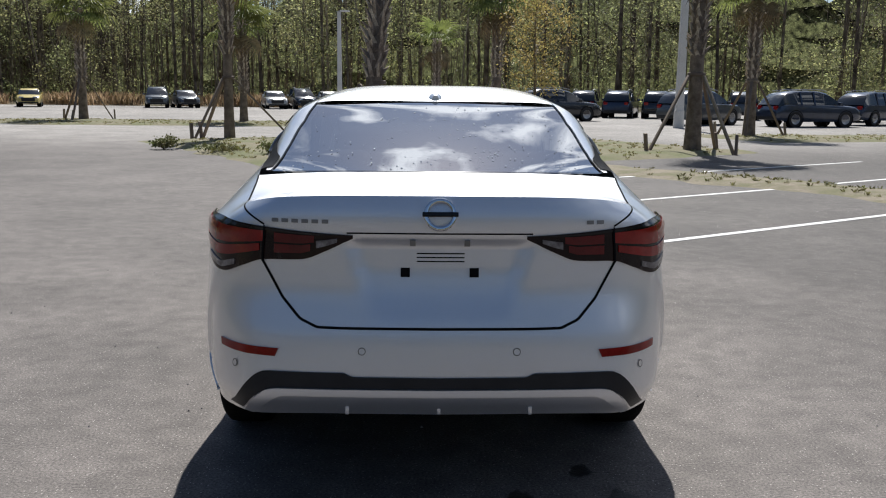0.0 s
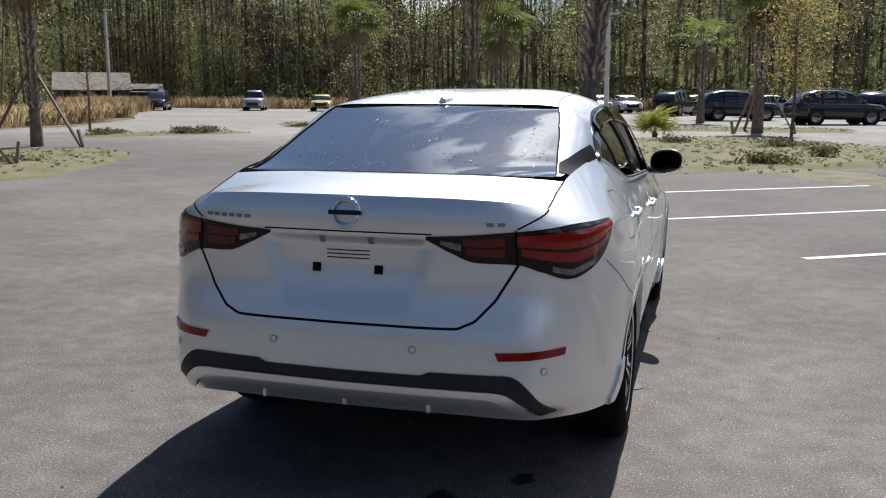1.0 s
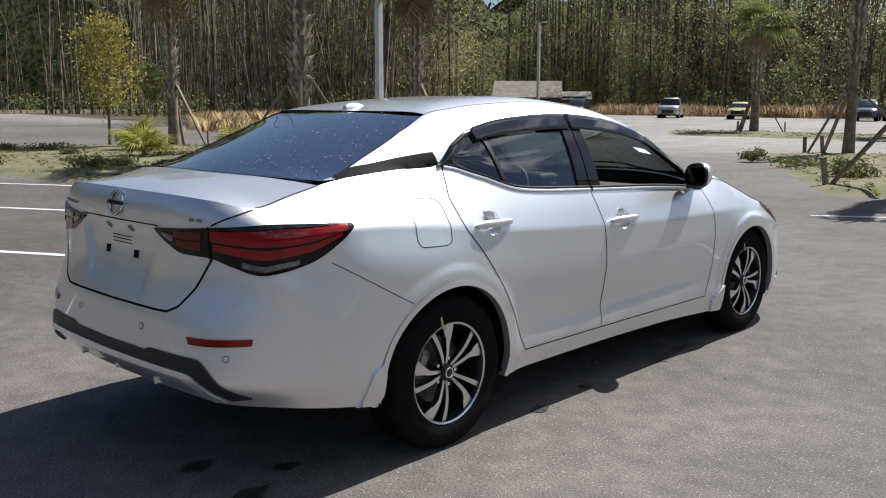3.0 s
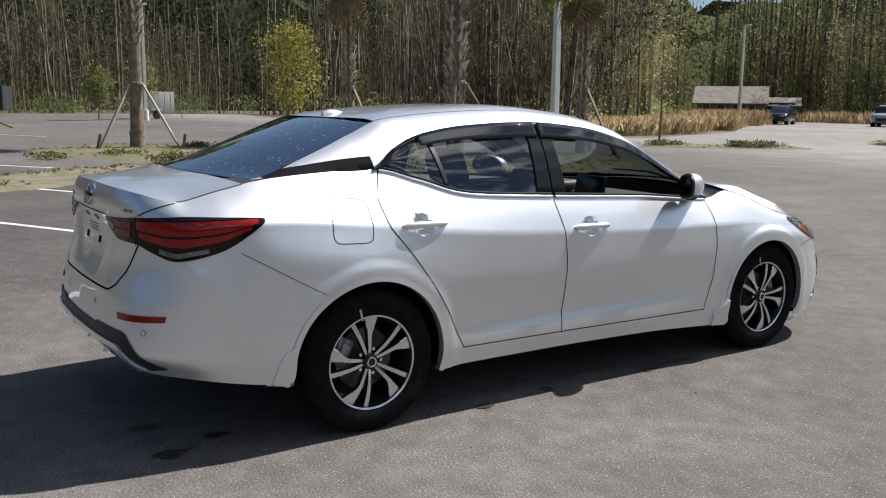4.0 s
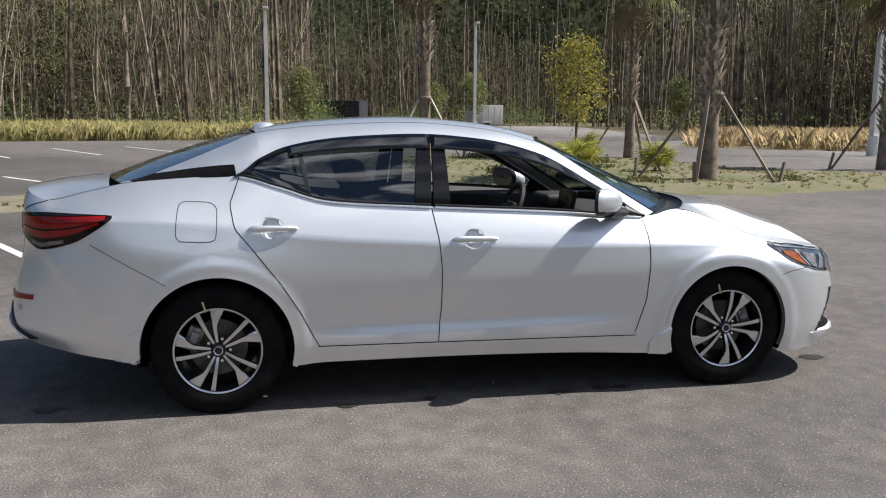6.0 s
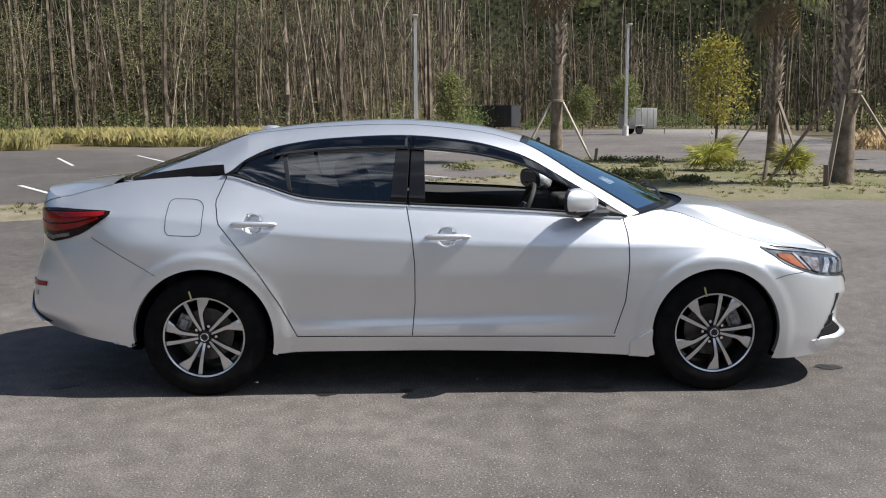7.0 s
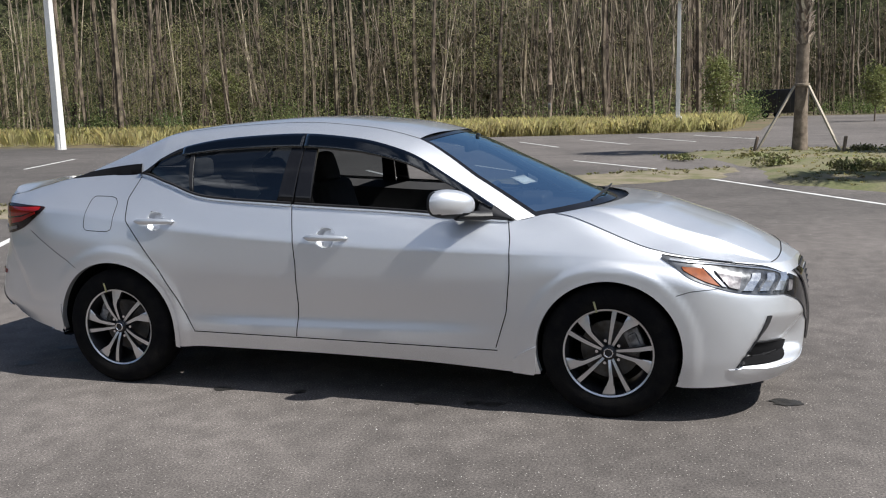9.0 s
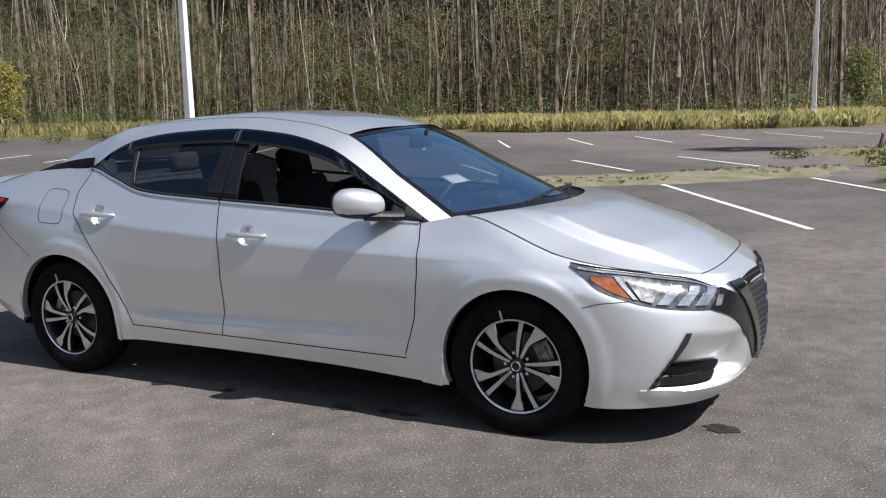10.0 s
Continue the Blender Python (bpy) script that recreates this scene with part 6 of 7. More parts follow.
leaf_cloud("woods_fresh_sprays", tall, [(.55, .55, .5)] * len(tall), [.07] * len(tall), [110] * len(tall), M_SPRING, 19, "fresh yellow-green leaf sprays at the woods' edge", "foliage", level=1.0)
# leafy boughs fill the far side behind its first trunks
inner = [(p.x, p.y, .5 + 15 * rng.random()) for p, k in edge_samples(6500, 7, 24, rng) if 9 <= k <= 18 and rng.random() < .5]
leaf_cloud("woods_inner_leaves", inner, [(1.1, 1.1, .7)] * len(inner), [.17] * len(inner), [34] * len(inner), M_LEAF, 23, "olive leaf masses behind the first trunks", "foliage", level=1.0)
# the deep of the woods, its shade put into the leaf colour
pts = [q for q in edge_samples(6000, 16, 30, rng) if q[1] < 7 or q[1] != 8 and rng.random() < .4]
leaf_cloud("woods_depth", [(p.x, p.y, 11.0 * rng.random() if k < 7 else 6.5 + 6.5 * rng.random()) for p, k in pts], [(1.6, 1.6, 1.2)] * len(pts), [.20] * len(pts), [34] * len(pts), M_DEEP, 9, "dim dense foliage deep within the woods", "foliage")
# the closed far side of the woods, with an uneven top
rs = np.random.RandomState(77)
FAR = [(-50, -125), (-86, -70), (-88, -28), (-124, -24), (-134, 20), (-134, 75), (-126, 135), (-70, 150), (0, 116), (50, 108), (100, 75), (112, -30), (70, -110), (-50, -125)]
ring = []
for (ax, ay), (bx, by) in zip(FAR, FAR[1:]):
    d = Vector((bx - ax, by - ay, 0))
    cuts = int(d.length / 4)
    ring += [(Vector((ax, ay, 0)) + d * (i / cuts), Vector((-d.y, d.x, 0)).normalized()) for i in range(cuts)]
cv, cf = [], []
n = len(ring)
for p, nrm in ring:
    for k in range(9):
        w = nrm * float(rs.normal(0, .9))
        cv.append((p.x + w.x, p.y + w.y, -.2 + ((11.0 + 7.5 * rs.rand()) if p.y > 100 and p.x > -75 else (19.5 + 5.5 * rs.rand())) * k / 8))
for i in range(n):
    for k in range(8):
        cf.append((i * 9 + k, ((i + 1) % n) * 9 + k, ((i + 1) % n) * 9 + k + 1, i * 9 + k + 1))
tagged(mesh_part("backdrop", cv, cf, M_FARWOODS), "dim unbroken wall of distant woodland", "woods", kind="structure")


def tall_grass(name, places, height, blades, material, seed, label, wide=.010, spread=.45):
    rs = np.random.RandomState(seed)
    c = np.repeat(np.asarray(places, float), blades, axis=0)
    m = len(c)
    ang = rs.rand(m) * 6.283
    foot = c + np.stack([np.cos(ang), np.sin(ang), np.zeros(m)], 1) * (rs.rand(m)[:, None] * min(.62, .5 * height))
    ang = ang + rs.normal(0, .9, m)
    out = np.stack([np.cos(ang), np.sin(ang), np.zeros(m)], 1)
    per = np.repeat(.72 + .36 * rs.rand(len(places)), blades)
    h = height * (per * (.35 + .75 * rs.rand(m)))[:, None]
    up = np.array([0, 0, 1.0])
    bend = spread * (.2 + rs.rand(m))[:, None]
    midp = foot + up * h * .62 + out * h * bend * .4
    tip = foot + up * h * (1 - bend * .35) + out * h * bend
    side = np.stack([-np.sin(ang), np.cos(ang), np.zeros(m)], 1) * wide
    v = np.stack([foot - side, foot + side, midp + side * .8, tip, midp - side * .8], 1)
    me = bpy.data.meshes.new(name)
    me.vertices.add(5 * m)
    me.vertices.foreach_set("co", v.reshape(-1))
    me.loops.add(5 * m)
    me.loops.foreach_set("vertex_index", np.arange(5 * m, dtype=np.int32))
    me.polygons.add(m)
    me.polygons.foreach_set("loop_start", (np.arange(m) * 5).astype(np.int32))
    me.update(calc_edges=True)
    me.materials.append(material)
    return tagged(new(name, me), label, "grass", kind="stuff")


rng = random.Random(21)


def between(corners, n):
    """Random places in a four-cornered field."""
    a, b, c, d = [Vector((*q, 0)) for q in corners]
    out = []
    for i in range(n):
        u, v = rng.random(), rng.random()
        out.append(tuple((a.lerp(b, u)).lerp(d.lerp(c, u), v)))
    return out


def gaps(places, cut=-.12):
    """Leaves irregular bare patches in a field."""
    return [q for q in places if noise.noise((q[0] * .22, q[1] * .22, 7.7)) > cut]


tall_grass("tall_grass", gaps(between([(-32.8, -23), (-39.6, -14), (-54, -14), (-54, -24)], 1350) + between([(-39.8, -14), (-44.5, 3), (-56, 3), (-54, -14)], 1500)
                               + between([(-34, -24), (-40, -60), (-54, -60), (-54, -24)], 900), .0), 1.0, 34, M_DRYGRASS, 3, "tall golden ornamental grass along the lot's edge", .0055, .42)
tall_grass("tall_grass", gaps(between([(-33, 17.5), (-27, 24.5), (-40, 30), (-44, 25)], 480) + between([(-26.3, 25), (-31.2, 40), (-42, 42), (-40, 30)], 680)
                               + between([(-31.5, 41), (-37, 49), (-46, 51), (-42, 42)], 390), -.06), .95, 48, M_TANGRASS, 4, "tall golden-tan grass beside the drive", .0050, .42)
tall_grass("tall_grass", gaps(between([(-54, 79), (4, 74.5), (4, 79), (-60, 84)], 680) + between([(-35, 45), (-53, 77), (-70, 90), (-46, 52)], 620)), 1.3, 46, M_REDGRASS, 5, "russet dry grass before the far trees", .0125, .32)
for k, key in enumerate(BEDS):
    spots = [q for q in BEDS[key] if noise.noise((q[0] * .55, q[1] * .55, 3.3 + k)) > (-.22 if "strip" not in key else -.10)]
    r2 = random.Random(30 + k)
    places = [(x + r2.uniform(-.2, .2), y + r2.uniform(-.2, .2), z - .02) for x, y, z in spots if r2.random() < (.62 if "strip" not in key else .75)]
    if places:
        tall_grass("bed_grass", places, .09 if "strip" in key else .085, 15, M_LAWN if "strip" not in key else M_STRAW, 40 + k, "short patchy grass in a planting bed", .004, .8)


# ---- palms, young trees, poles ----
M_PALMBARK = mat("palm_trunk", (0.25, 0.20, 0.155), 0.95, 0, (0.13, 0.10, 0.075), 5.0, 40.0, 0.3, bump=0.8, bump_scale=35)
M_BOOT = mat("palm_boot", (0.52, 0.45, 0.37), 0.95, 0, (0.25, 0.20, 0.16), 7.0, 40.0, 0.3, bump=0.5, bump_scale=40, island=True)
M_FROND = mat("palm_frond", (0.23, 0.255, 0.075), 0.5, 0, (0.15, 0.175, 0.05), 3.0, 20.0, 0.25, object_random=.3, trans=0.45)
M_FANLEAF = mat("fan_leaf", (0.42, 0.40, 0.08), 0.5, 0, (0.28, 0.29, 0.06), 3.0, 20.0, 0.25, object_random=.3, trans=0.45)
M_DEADFROND = mat("dry_frond", (0.30, 0.22, 0.12), 0.8, 0, (0.2, 0.15, 0.08), 3.0, 20.0, 0.25, object_random=.3)
M_STAKE = mat("stake_timber", (0.24, 0.19, 0.145), 0.85, 0, (0.17, 0.135, 0.105), 2.0, 40.0, 0.2, bump=0.3, bump_scale=60, object_random=.25)
M_PALESTAKE = mat("pale_timber", (0.42, 0.37, 0.30), 0.85, 0, (0.33, 0.29, 0.23), 2.0, 40.0, 0.2, bump=0.3, bump_scale=60)
M_YOUNGBARK = mat("young_bark", (0.19, 0.15, 0.115), 0.9, 0, (0.13, 0.10, 0.08), 8.0, 40.0, 0.2)
M_GOLDLEAF = mat("golden_leaves", (0.40, 0.31, 0.11), 0.6, 0, (0.30, 0.24, 0.08), 1.0, 6.0, 0.25, island=True, trans=0.4)
M_LIMELEAF = mat("lime_leaves", (0.36, 0.31, 0.06), 0.6, 0, (0.27, 0.25, 0.05), 1.0, 6.0, 0.25, island=True, trans=0.4)
M_OLIVELEAF = mat("olive_leaves", (0.24, 0.25, 0.09), 0.6, 0, (0.16, 0.18, 0.06), 1.0, 6.0, 0.25, island=True, trans=0.4)
M_POLETIMBER = mat("pole_timber", (0.30, 0.235, 0.185), 0.9, 0, (0.19, 0.15, 0.12), 1.5, 30.0, 0.3, bump=0.5, bump_scale=30)
M_POLE = mat("concrete_pole", (0.74, 0.73, 0.70), 0.8, 0, (0.64, 0.63, 0.60), 1.2, 30.0, 0.12, bump=0.2, bump_scale=60)
M_BEDSHRUB = mat("shrub_leaves", (0.13, 0.15, 0.05), 0.7, 0, (0.19, 0.17, 0.07), 2.0, 8.0, 0.3, island=True, trans=0.25)


def frond_mesh(seed, leaf):
    """One palmetto leaf: a stalk and a fan of folded leaflets that droop at their tips."""
    r = random.Random(seed)
    bm = bmesh.new()
    L = 1.0
    tube(bm, [(0, 0, 0), (.35, 0, .10), (.75, 0, .08)], [.018, .014, .009], 4)
    for k in range(26):
        a = radians(-118 + 236 * k / 25)
        ln = (.78 + .22 * math.cos(a)) * (.85 + .25 * r.random())
        d = Vector((math.cos(a), math.sin(a), .10))
        base = Vector((.72, 0, .085))
        w = Vector((-math.sin(a), math.cos(a), 0)) * .028
        mid, tip = base + d * ln * .55 + Vector((0, 0, .03)), base + d * ln + Vector((0, 0, -.28 - .22 * r.random()))
        v = [bm.verts.new(q) for q in (base - w * .2, base + w * .2, mid + w, tip, mid - w)]
        fold = bm.verts.new(mid + Vector((0, 0, -.02)))
        bm.faces.new((v[0], v[1], v[2], fold))
        bm.faces.new((v[2], v[3], fold))
        bm.faces.new((v[3], v[4], fold))
        bm.faces.new((v[4], v[0], fold))
    me = bpy.data.meshes.new("frond")
    bm.to_mesh(me)
    bm.free()
    me.materials.append(leaf)
    return me


FRONDS = [frond_mesh(k, M_FROND) for k in range(3)]
FANS = [frond_mesh(20 + k, M_FANLEAF) for k in range(3)]
DEAD = frond_mesh(9, M_DEADFROND)


def palm(at, height, radius=.17, booted=(.1, 1.0), stakes=3, spin=0, fronds=26, stake_pale=False, lean=(0, 0), label="", feet=None, tie=1.95):
    p = thing("palm_tree", label or "young cabbage palm with rough boot-covered trunk propped by timber stakes", "palm tree", (*at, 0), 0, "palms")
    rng = random.Random(int(at[0] * 13 + at[1] * 7))
    bm = bmesh.new()
    pts = [(lean[0] * u * u, lean[1] * u * u, -.05 + height * u) for u in np.linspace(0, 1, 9)]
    tube(bm, pts, [radius * k for k in (1.25, 1.05, .95, .92, .92, .95, 1.0, 1.05, .9)], 14)
    part("trunk", bm, M_PALMBARK, p)
    bm = bmesh.new()
    z = height * booted[0]
    turn = row = 0
    while z < height * booted[1]:
        for k in range(7):
            a = turn + k * 2 * math.pi / 7
            u = z / height
            c = Vector((lean[0] * u * u, lean[1] * u * u, z))
            d = Vector((math.cos(a), math.sin(a), 0))
            t = Vector((-math.sin(a), math.cos(a), 0))
            b0, ln = c + d * radius * .86, rng.uniform(.20, .36)
            w = radius * rng.uniform(.22, .32)
            out, skew = rng.uniform(.06, .15), (.09 if row % 2 else -.09) * rng.uniform(.5, 1.3)
            vs = [bm.verts.new(q) for q in (b0 - t * w, b0 + t * w, b0 + t * (w * .45 + skew) + d * out + Vector((0, 0, ln)), b0 - t * (w * .45 - skew) + d * out + Vector((0, 0, ln * .9)),
                                            b0 + Vector((0, 0, ln * .55)) + t * skew * .4 - d * .02)]
            bm.faces.new((vs[0], vs[1], vs[2], vs[3]))
            bm.faces.new((vs[3], vs[2], vs[4]))
            bm.faces.new((vs[0], vs[3], vs[4]))
            bm.faces.new((vs[1], vs[4], vs[2]))
        turn += .45
        row += 1
        z += .15
    if len(bm.faces):
        part("boot_lattice", bm, M_BOOT, p, "criss-cross stubs of old leaf bases", smooth=False)["kind"] = "stuff"
    else:
        bm.free()
    top = Vector((lean[0], lean[1], height - .05))
    for k in range(fronds):
        dead = k >= fronds - 4
        o = new("frond", DEAD if dead else FRONDS[k % 3])
        o.parent = p
        el = rng.uniform(-25, 70) if not dead else rng.uniform(-75, -50)
        sc = rng.uniform(.85, 1.2)
        o.matrix_local = Matrix.Translation(top) @ Matrix.Rotation(k * 2.399 + spin, 4, "Z") @ Matrix.Rotation(radians(-el), 4, "Y") @ Matrix.Scale(sc, 4)
    for k in range(stakes):
        a = spin + k * 2 * math.pi / max(stakes, 1)
        d = Vector((math.cos(a), math.sin(a), 0))
        foot = d * 1.35
        if feet:
            foot = Vector((*feet[k], 0))
            d = foot.normalized()
        bm = bmesh.new()
        m_ = Matrix.Translation(foot + Vector((0, 0, -.05)))
        up = d * (radius + .03) + Vector((0, 0, tie)) - foot
        q = up.to_track_quat("Z", "Y").to_matrix().to_4x4()
        box(bm, (-.045, -.025, 0), (.045, .025, up.length), .004, m_ @ q)
        part("stake", bm, M_PALESTAKE if stake_pale else M_STAKE, p)
        bm = bmesh.new()
        q2 = Euler((rng.uniform(-.25, .25), rng.uniform(-.25, .25), a)).to_matrix().to_4x4()
        box(bm, (-.03, -.045, -.15), (.03, .045, .5), .004, Matrix.Translation(foot * 1.02) @ q2)
        part("peg", bm, M_STAKE, p)
    bm = bmesh.new()
    if stakes:
        lathe(bm, [(radius + .012, 0), (radius + .03, .01), (radius + .03, .07), (radius + .012, .08)], "x", (0, 0, 0), 14)
        bmesh.ops.transform(bm, matrix=Matrix.Translation((lean[0] * .15, lean[1] * .15, tie - .05)) @ Matrix.Rotation(radians(-90), 4, "Y"), verts=bm.verts)
        part("collar", bm, M_STAKE, p)
    else:
        bm.free()
    return p


palm((-23.19, 4.14), 5.9, .19, (.52, 1.0), 3, .9, stake_pale=True, label="cabbage palm with smooth lower trunk propped by pale timber stakes")
palm((-12.96, 8.56), 5.2, .20, (.28, 1.0), 3, .55, feet=[(1.0, 1.1), (.74, -.67), (-1.07, -1.2)])
palm((-16.5, 15.67), 5.0, .15, (.20, 1.0), 3, 2.2)
palm((-22.19, 10.69), 5.3, .16, (.28, 1.0), 3, .3)
palm((-0.97, 11.4), 5.6, .15, (.30, 1.0), 3, 2.6, fronds=3, feet=[(-1.6, .45), (.3, 1.75), (.5, -.55)], tie=1.6, lean=(.68, .5))
palm((-5.6, 21.3), 5.4, .14, (.45, 1.0), 3, .2, fronds=4, feet=[(1.8, .55), (-.9, -.65), (-1.0, .85)], tie=1.8)
palm((-15.58, 37.15), 4.9, .19, (.35, 1.0), 3, .5)
palm((-7.99, 35.9), 4.3, .17, (.30, 1.0), 0, 1.1, label="short cabbage palm with a dense green crown")
palm((6.8, 17.5), 5.3, .19, (.45, 1.0), 3, 3.6, feet=[(-1.25, -.45), (.75, -1.0), (.75, .4)])
palm((11.47, 26.42), 5.0, .19, (.40, 1.0), 3, .1)
palm((2.99, 31.52), 5.1, .19, (.40, 1.0), 3, 1.9)
palm((0.79, 43.57), 4.0, .18, (.40, 1.0), 0, .4, fronds=12, label="cabbage palm on a grass verge")


def leaf_mesh(name, centres, spread, size, per, material, parent, seed, label=""):
    o = leaf_cloud(name, centres, [spread] * len(centres), [size] * len(centres), [per] * len(centres), material, seed, "", "")
    for key in list(o.keys()):
        del o[key]
    if label:
        o["label"] = label
    o.parent = parent
    return o


def young_tree(at, height, width, leaf, label, seed=1, size=.055, clumps=110, per=22, clear=.3):
    t = thing("young_tree", label, "tree", (*at, 0), 0, "young trees")
    r = random.Random(seed)
    bm = bmesh.new()
    tube(bm, [(0, 0, -.05), (.03, .02, height * .3), (-.02, .03, height * .65), (0, 0, height * .97)], [.055, .045, .03, .008], 8)
    part("trunk", bm, M_YOUNGBARK, t)
    tips = []
    for k in range(26):
        u = clear + (.95 - clear) * k / 26
        a = k * 2.399
        reach = width * .5 * math.sin(math.pi * min(1, (u - clear) / (1 - clear) * .8 + .2)) * r.uniform(.7, 1.05)
        b0 = Vector((0, 0, height * u))
        tip = b0 + Vector((math.cos(a) * reach, math.sin(a) * reach, reach * .55))
        bm = bmesh.new()
        tube(bm, [b0, (b0 + tip) / 2 + Vector((0, 0, .05)), tip], [.016, .010, .004], 5)
        part("limb", bm, M_YOUNGBARK, t)
        for q in (.35, .6, .8, 1.0, 1.0):
            tips.append(b0.lerp(tip, q) + Vector((r.gauss(0, .12), r.gauss(0, .12), r.gauss(0, .14))))
    leaf_mesh("crown", [tuple(c) for c in tips], (.17, .17, .16), size, per, leaf, t, seed)
    return t


young_tree((3.63, 24.5), 4.6, 2.5, M_GOLDLEAF, "slender young tree with golden-brown spring leaves", 2, .045, per=26)
young_tree((-24.21, 9.58), 4.0, 2.1, M_LIMELEAF, "young tree with a dense yellow-green crown", 3, .06, per=24)
young_tree((-21.52, 24.47), 4.2, 1.2, M_GOLDLEAF, "thin nearly bare sapling on a grassy bed", 4, .035, per=4)
young_tree((22.5, 31.5), 4.6, 2.6, M_LIMELEAF, "young tree with yellow-green leaves by parked vehicles", 5, .07, per=22)
young_tree((-54, 1.9), 4.2, 2.0, M_OLIVELEAF, "small green tree at the woods' edge", 6, .09, per=22)
young_tree((-61.95, 11.96), 3.6, 2.0, M_OLIVELEAF, "small green tree beyond the lot", 7, .09, per=20)
young_tree((-65.92, 16.11), 4.6, 2.2, M_OLIVELEAF, "small green tree beside a lamp pole", 8, .09, per=20)
young_tree((-62.8, 32.4), 4.3, 2.2, M_OLIVELEAF, "small green tree on the far paving's edge", 12, .09, per=20)
young_tree((-60.03, -35.95), 5.0, 3.0, M_OLIVELEAF, "young green tree at the woods' edge", 9, .10, per=20)
young_tree((-30.49, -40.51), 4.2, 2.6, M_LIMELEAF, "young green tree beside the lot", 10, .08, per=22)


def fan_palm(at, size, seed, label="low saw palmetto with spiky yellow-green fans"):
    t = thing("fan_palm", label, "palm shrub", (*at, 0), 0, "low palms")
    r = random.Random(seed)
    for k in range(13):
        o = new("frond", FANS[k % 3])
        o.parent = t
        o.matrix_local = Matrix.Translation((0, 0, .05)) @ Matrix.Rotation(k * 2.399, 4, "Z") @ Matrix.Rotation(radians(-r.uniform(22, 78)), 4, "Y") @ Matrix.Scale(size * r.uniform(.8, 1.1), 4)
    bm = bmesh.new()
    tube(bm, [(0, 0, -.05), (.02, 0, .12), (0, 0, .24)], [.11, .10, .06], 8)
    part("stem", bm, M_PALMBARK, t)
    return t


fan_palm((-17.54, 7.21), .58, 1)
fan_palm((-15.48, 8.55), .52, 2)
fan_palm((-0.54, 26.1), .72, 3)
fan_palm((-20.22, 8.43), .62, 4)


def shrub(at, w, h, seed, material=M_BEDSHRUB):
    t = thing("low_shrub", "small dark green mounded shrub in a planting bed", "shrub", (*at, .02), 0, "bed shrubs")
    r = random.Random(seed)
    bm = bmesh.new()
    for k in range(7):
        a = r.uniform(0, 6.28)
        tube(bm, [(0, 0, -.03), (math.cos(a) * w * .2, math.sin(a) * w * .2, h * .4), (math.cos(a) * w * .4, math.sin(a) * w * .4, h * .8)], [.010, .007, .003], 4)
    part("stems", bm, M_YOUNGBARK, t)
    cs = [(r.gauss(0, w * .25), r.gauss(0, w * .25), h * r.uniform(.15, .75)) for k in range(22)]
    leaf_mesh("foliage", cs, (w * .12, w * .12, h * .14), .045, 20, material, t, seed)


rng = random.Random(77)
for k in range(13):
    shrub(tuple(lot(rng.uniform(4.8, 15), 9.7 + rng.random() ** 1.5 * 8).xy), rng.uniform(.5, 1.0), rng.uniform(.18, .34), 100 + k)
for k in range(15):
    s_ = rng.uniform(-15, -3)
    shrub(tuple(lot(s_, (12.2 if s_ < -8 else 11.5) + rng.random() ** 1.5 * 6.5).xy), rng.uniform(.45, .9), rng.uniform(.16, .30), 130 + k)
for k in range(8):
    shrub((-31 + rng.uniform(-4, 4), -38 + rng.uniform(-3, 3)), rng.uniform(.9, 1.5), rng.uniform(.35, .6), 160 + k)
for k in range(6):
    shrub(tuple(lot(rng.uniform(-2.5, 1.8), rng.uniform(28.4, 30.6)).xy), rng.uniform(.6, 1.1), rng.uniform(.2, .32), 180 + k)


def lamp_pole(at, height, w=.26, label="tall square white concrete lamp pole"):
    t = thing("lamp_pole", label, "street lamp", (*at, 0), 0, "lamp poles")
    bm = bmesh.new()
    vs = [[bm.verts.new((sx * w * k / 2, sy * w * k / 2, z)) for sx, sy in ((-1, -1), (1, -1), (1, 1), (-1, 1))] for z, k in ((-.1, 1.0), (height, .72))]
    for k in range(4):
        bm.faces.new((vs[0][k], vs[0][(k + 1) % 4], vs[1][(k + 1) % 4], vs[1][k]))
    bm.faces.new(vs[1])
    bmesh.ops.bevel(bm, geom=bm.edges[:], offset=.012, segments=2, affect="EDGES")
    part("post", bm, M_POLE, t, smooth=False)
    bm = bmesh.new()
    box(bm, (-.16, -.16, height), (.16, .16, height + .04), .01)
    bm2 = bmesh.new()
    box(bm2, (.05, -.16, height + .02), (.75, .16, height + .12), .02)
    part("cap", bm, M_POLE, t)
    part("lamp_head", bm2, M_POLE, t, "flat grey lamp head")
    bm = bmesh.new()
    rod(bm, (0, 0, -.05), (0, 0, .75), .24, .22, 16)
    part("footing", bm, M_POLE, t, "round concrete footing")
    return t


lamp_pole((-24.11, 21.09), 8.4, .28)
lamp_pole((-50.51, -0.41), 7.4, .26)
lamp_pole((-61.93, 15.19), 8.0, .24)
lamp_pole((-31.82, -28.77), 9.0, .38)
lamp_pole((11.26, 34.43), 8.6, .34)
lamp_pole((-5.9, 61.0), 7.0, .34)
lamp_pole((-57.13, 74.36), 9.6, .30)
pole = thing("timber_pole", "tall bare weathered timber pole at the woods' edge", "pole", (-57.54, -9.28, 0))
bm = bmesh.new()
tube(bm, [(0, 0, -.1), (.03, .02, 3), (-.05, .03, 6.5), (-.02, -.03, 10), (.04, 0, 16)], [.19, .18, .17, .155, .12], 12)
part("shaft", bm, M_POLETIMBER, pole, "grey-brown weathered round timber")
bm = bmesh.new()
box(bm, (.15, -.10, 1.3), (.27, .10, 1.75), .015)
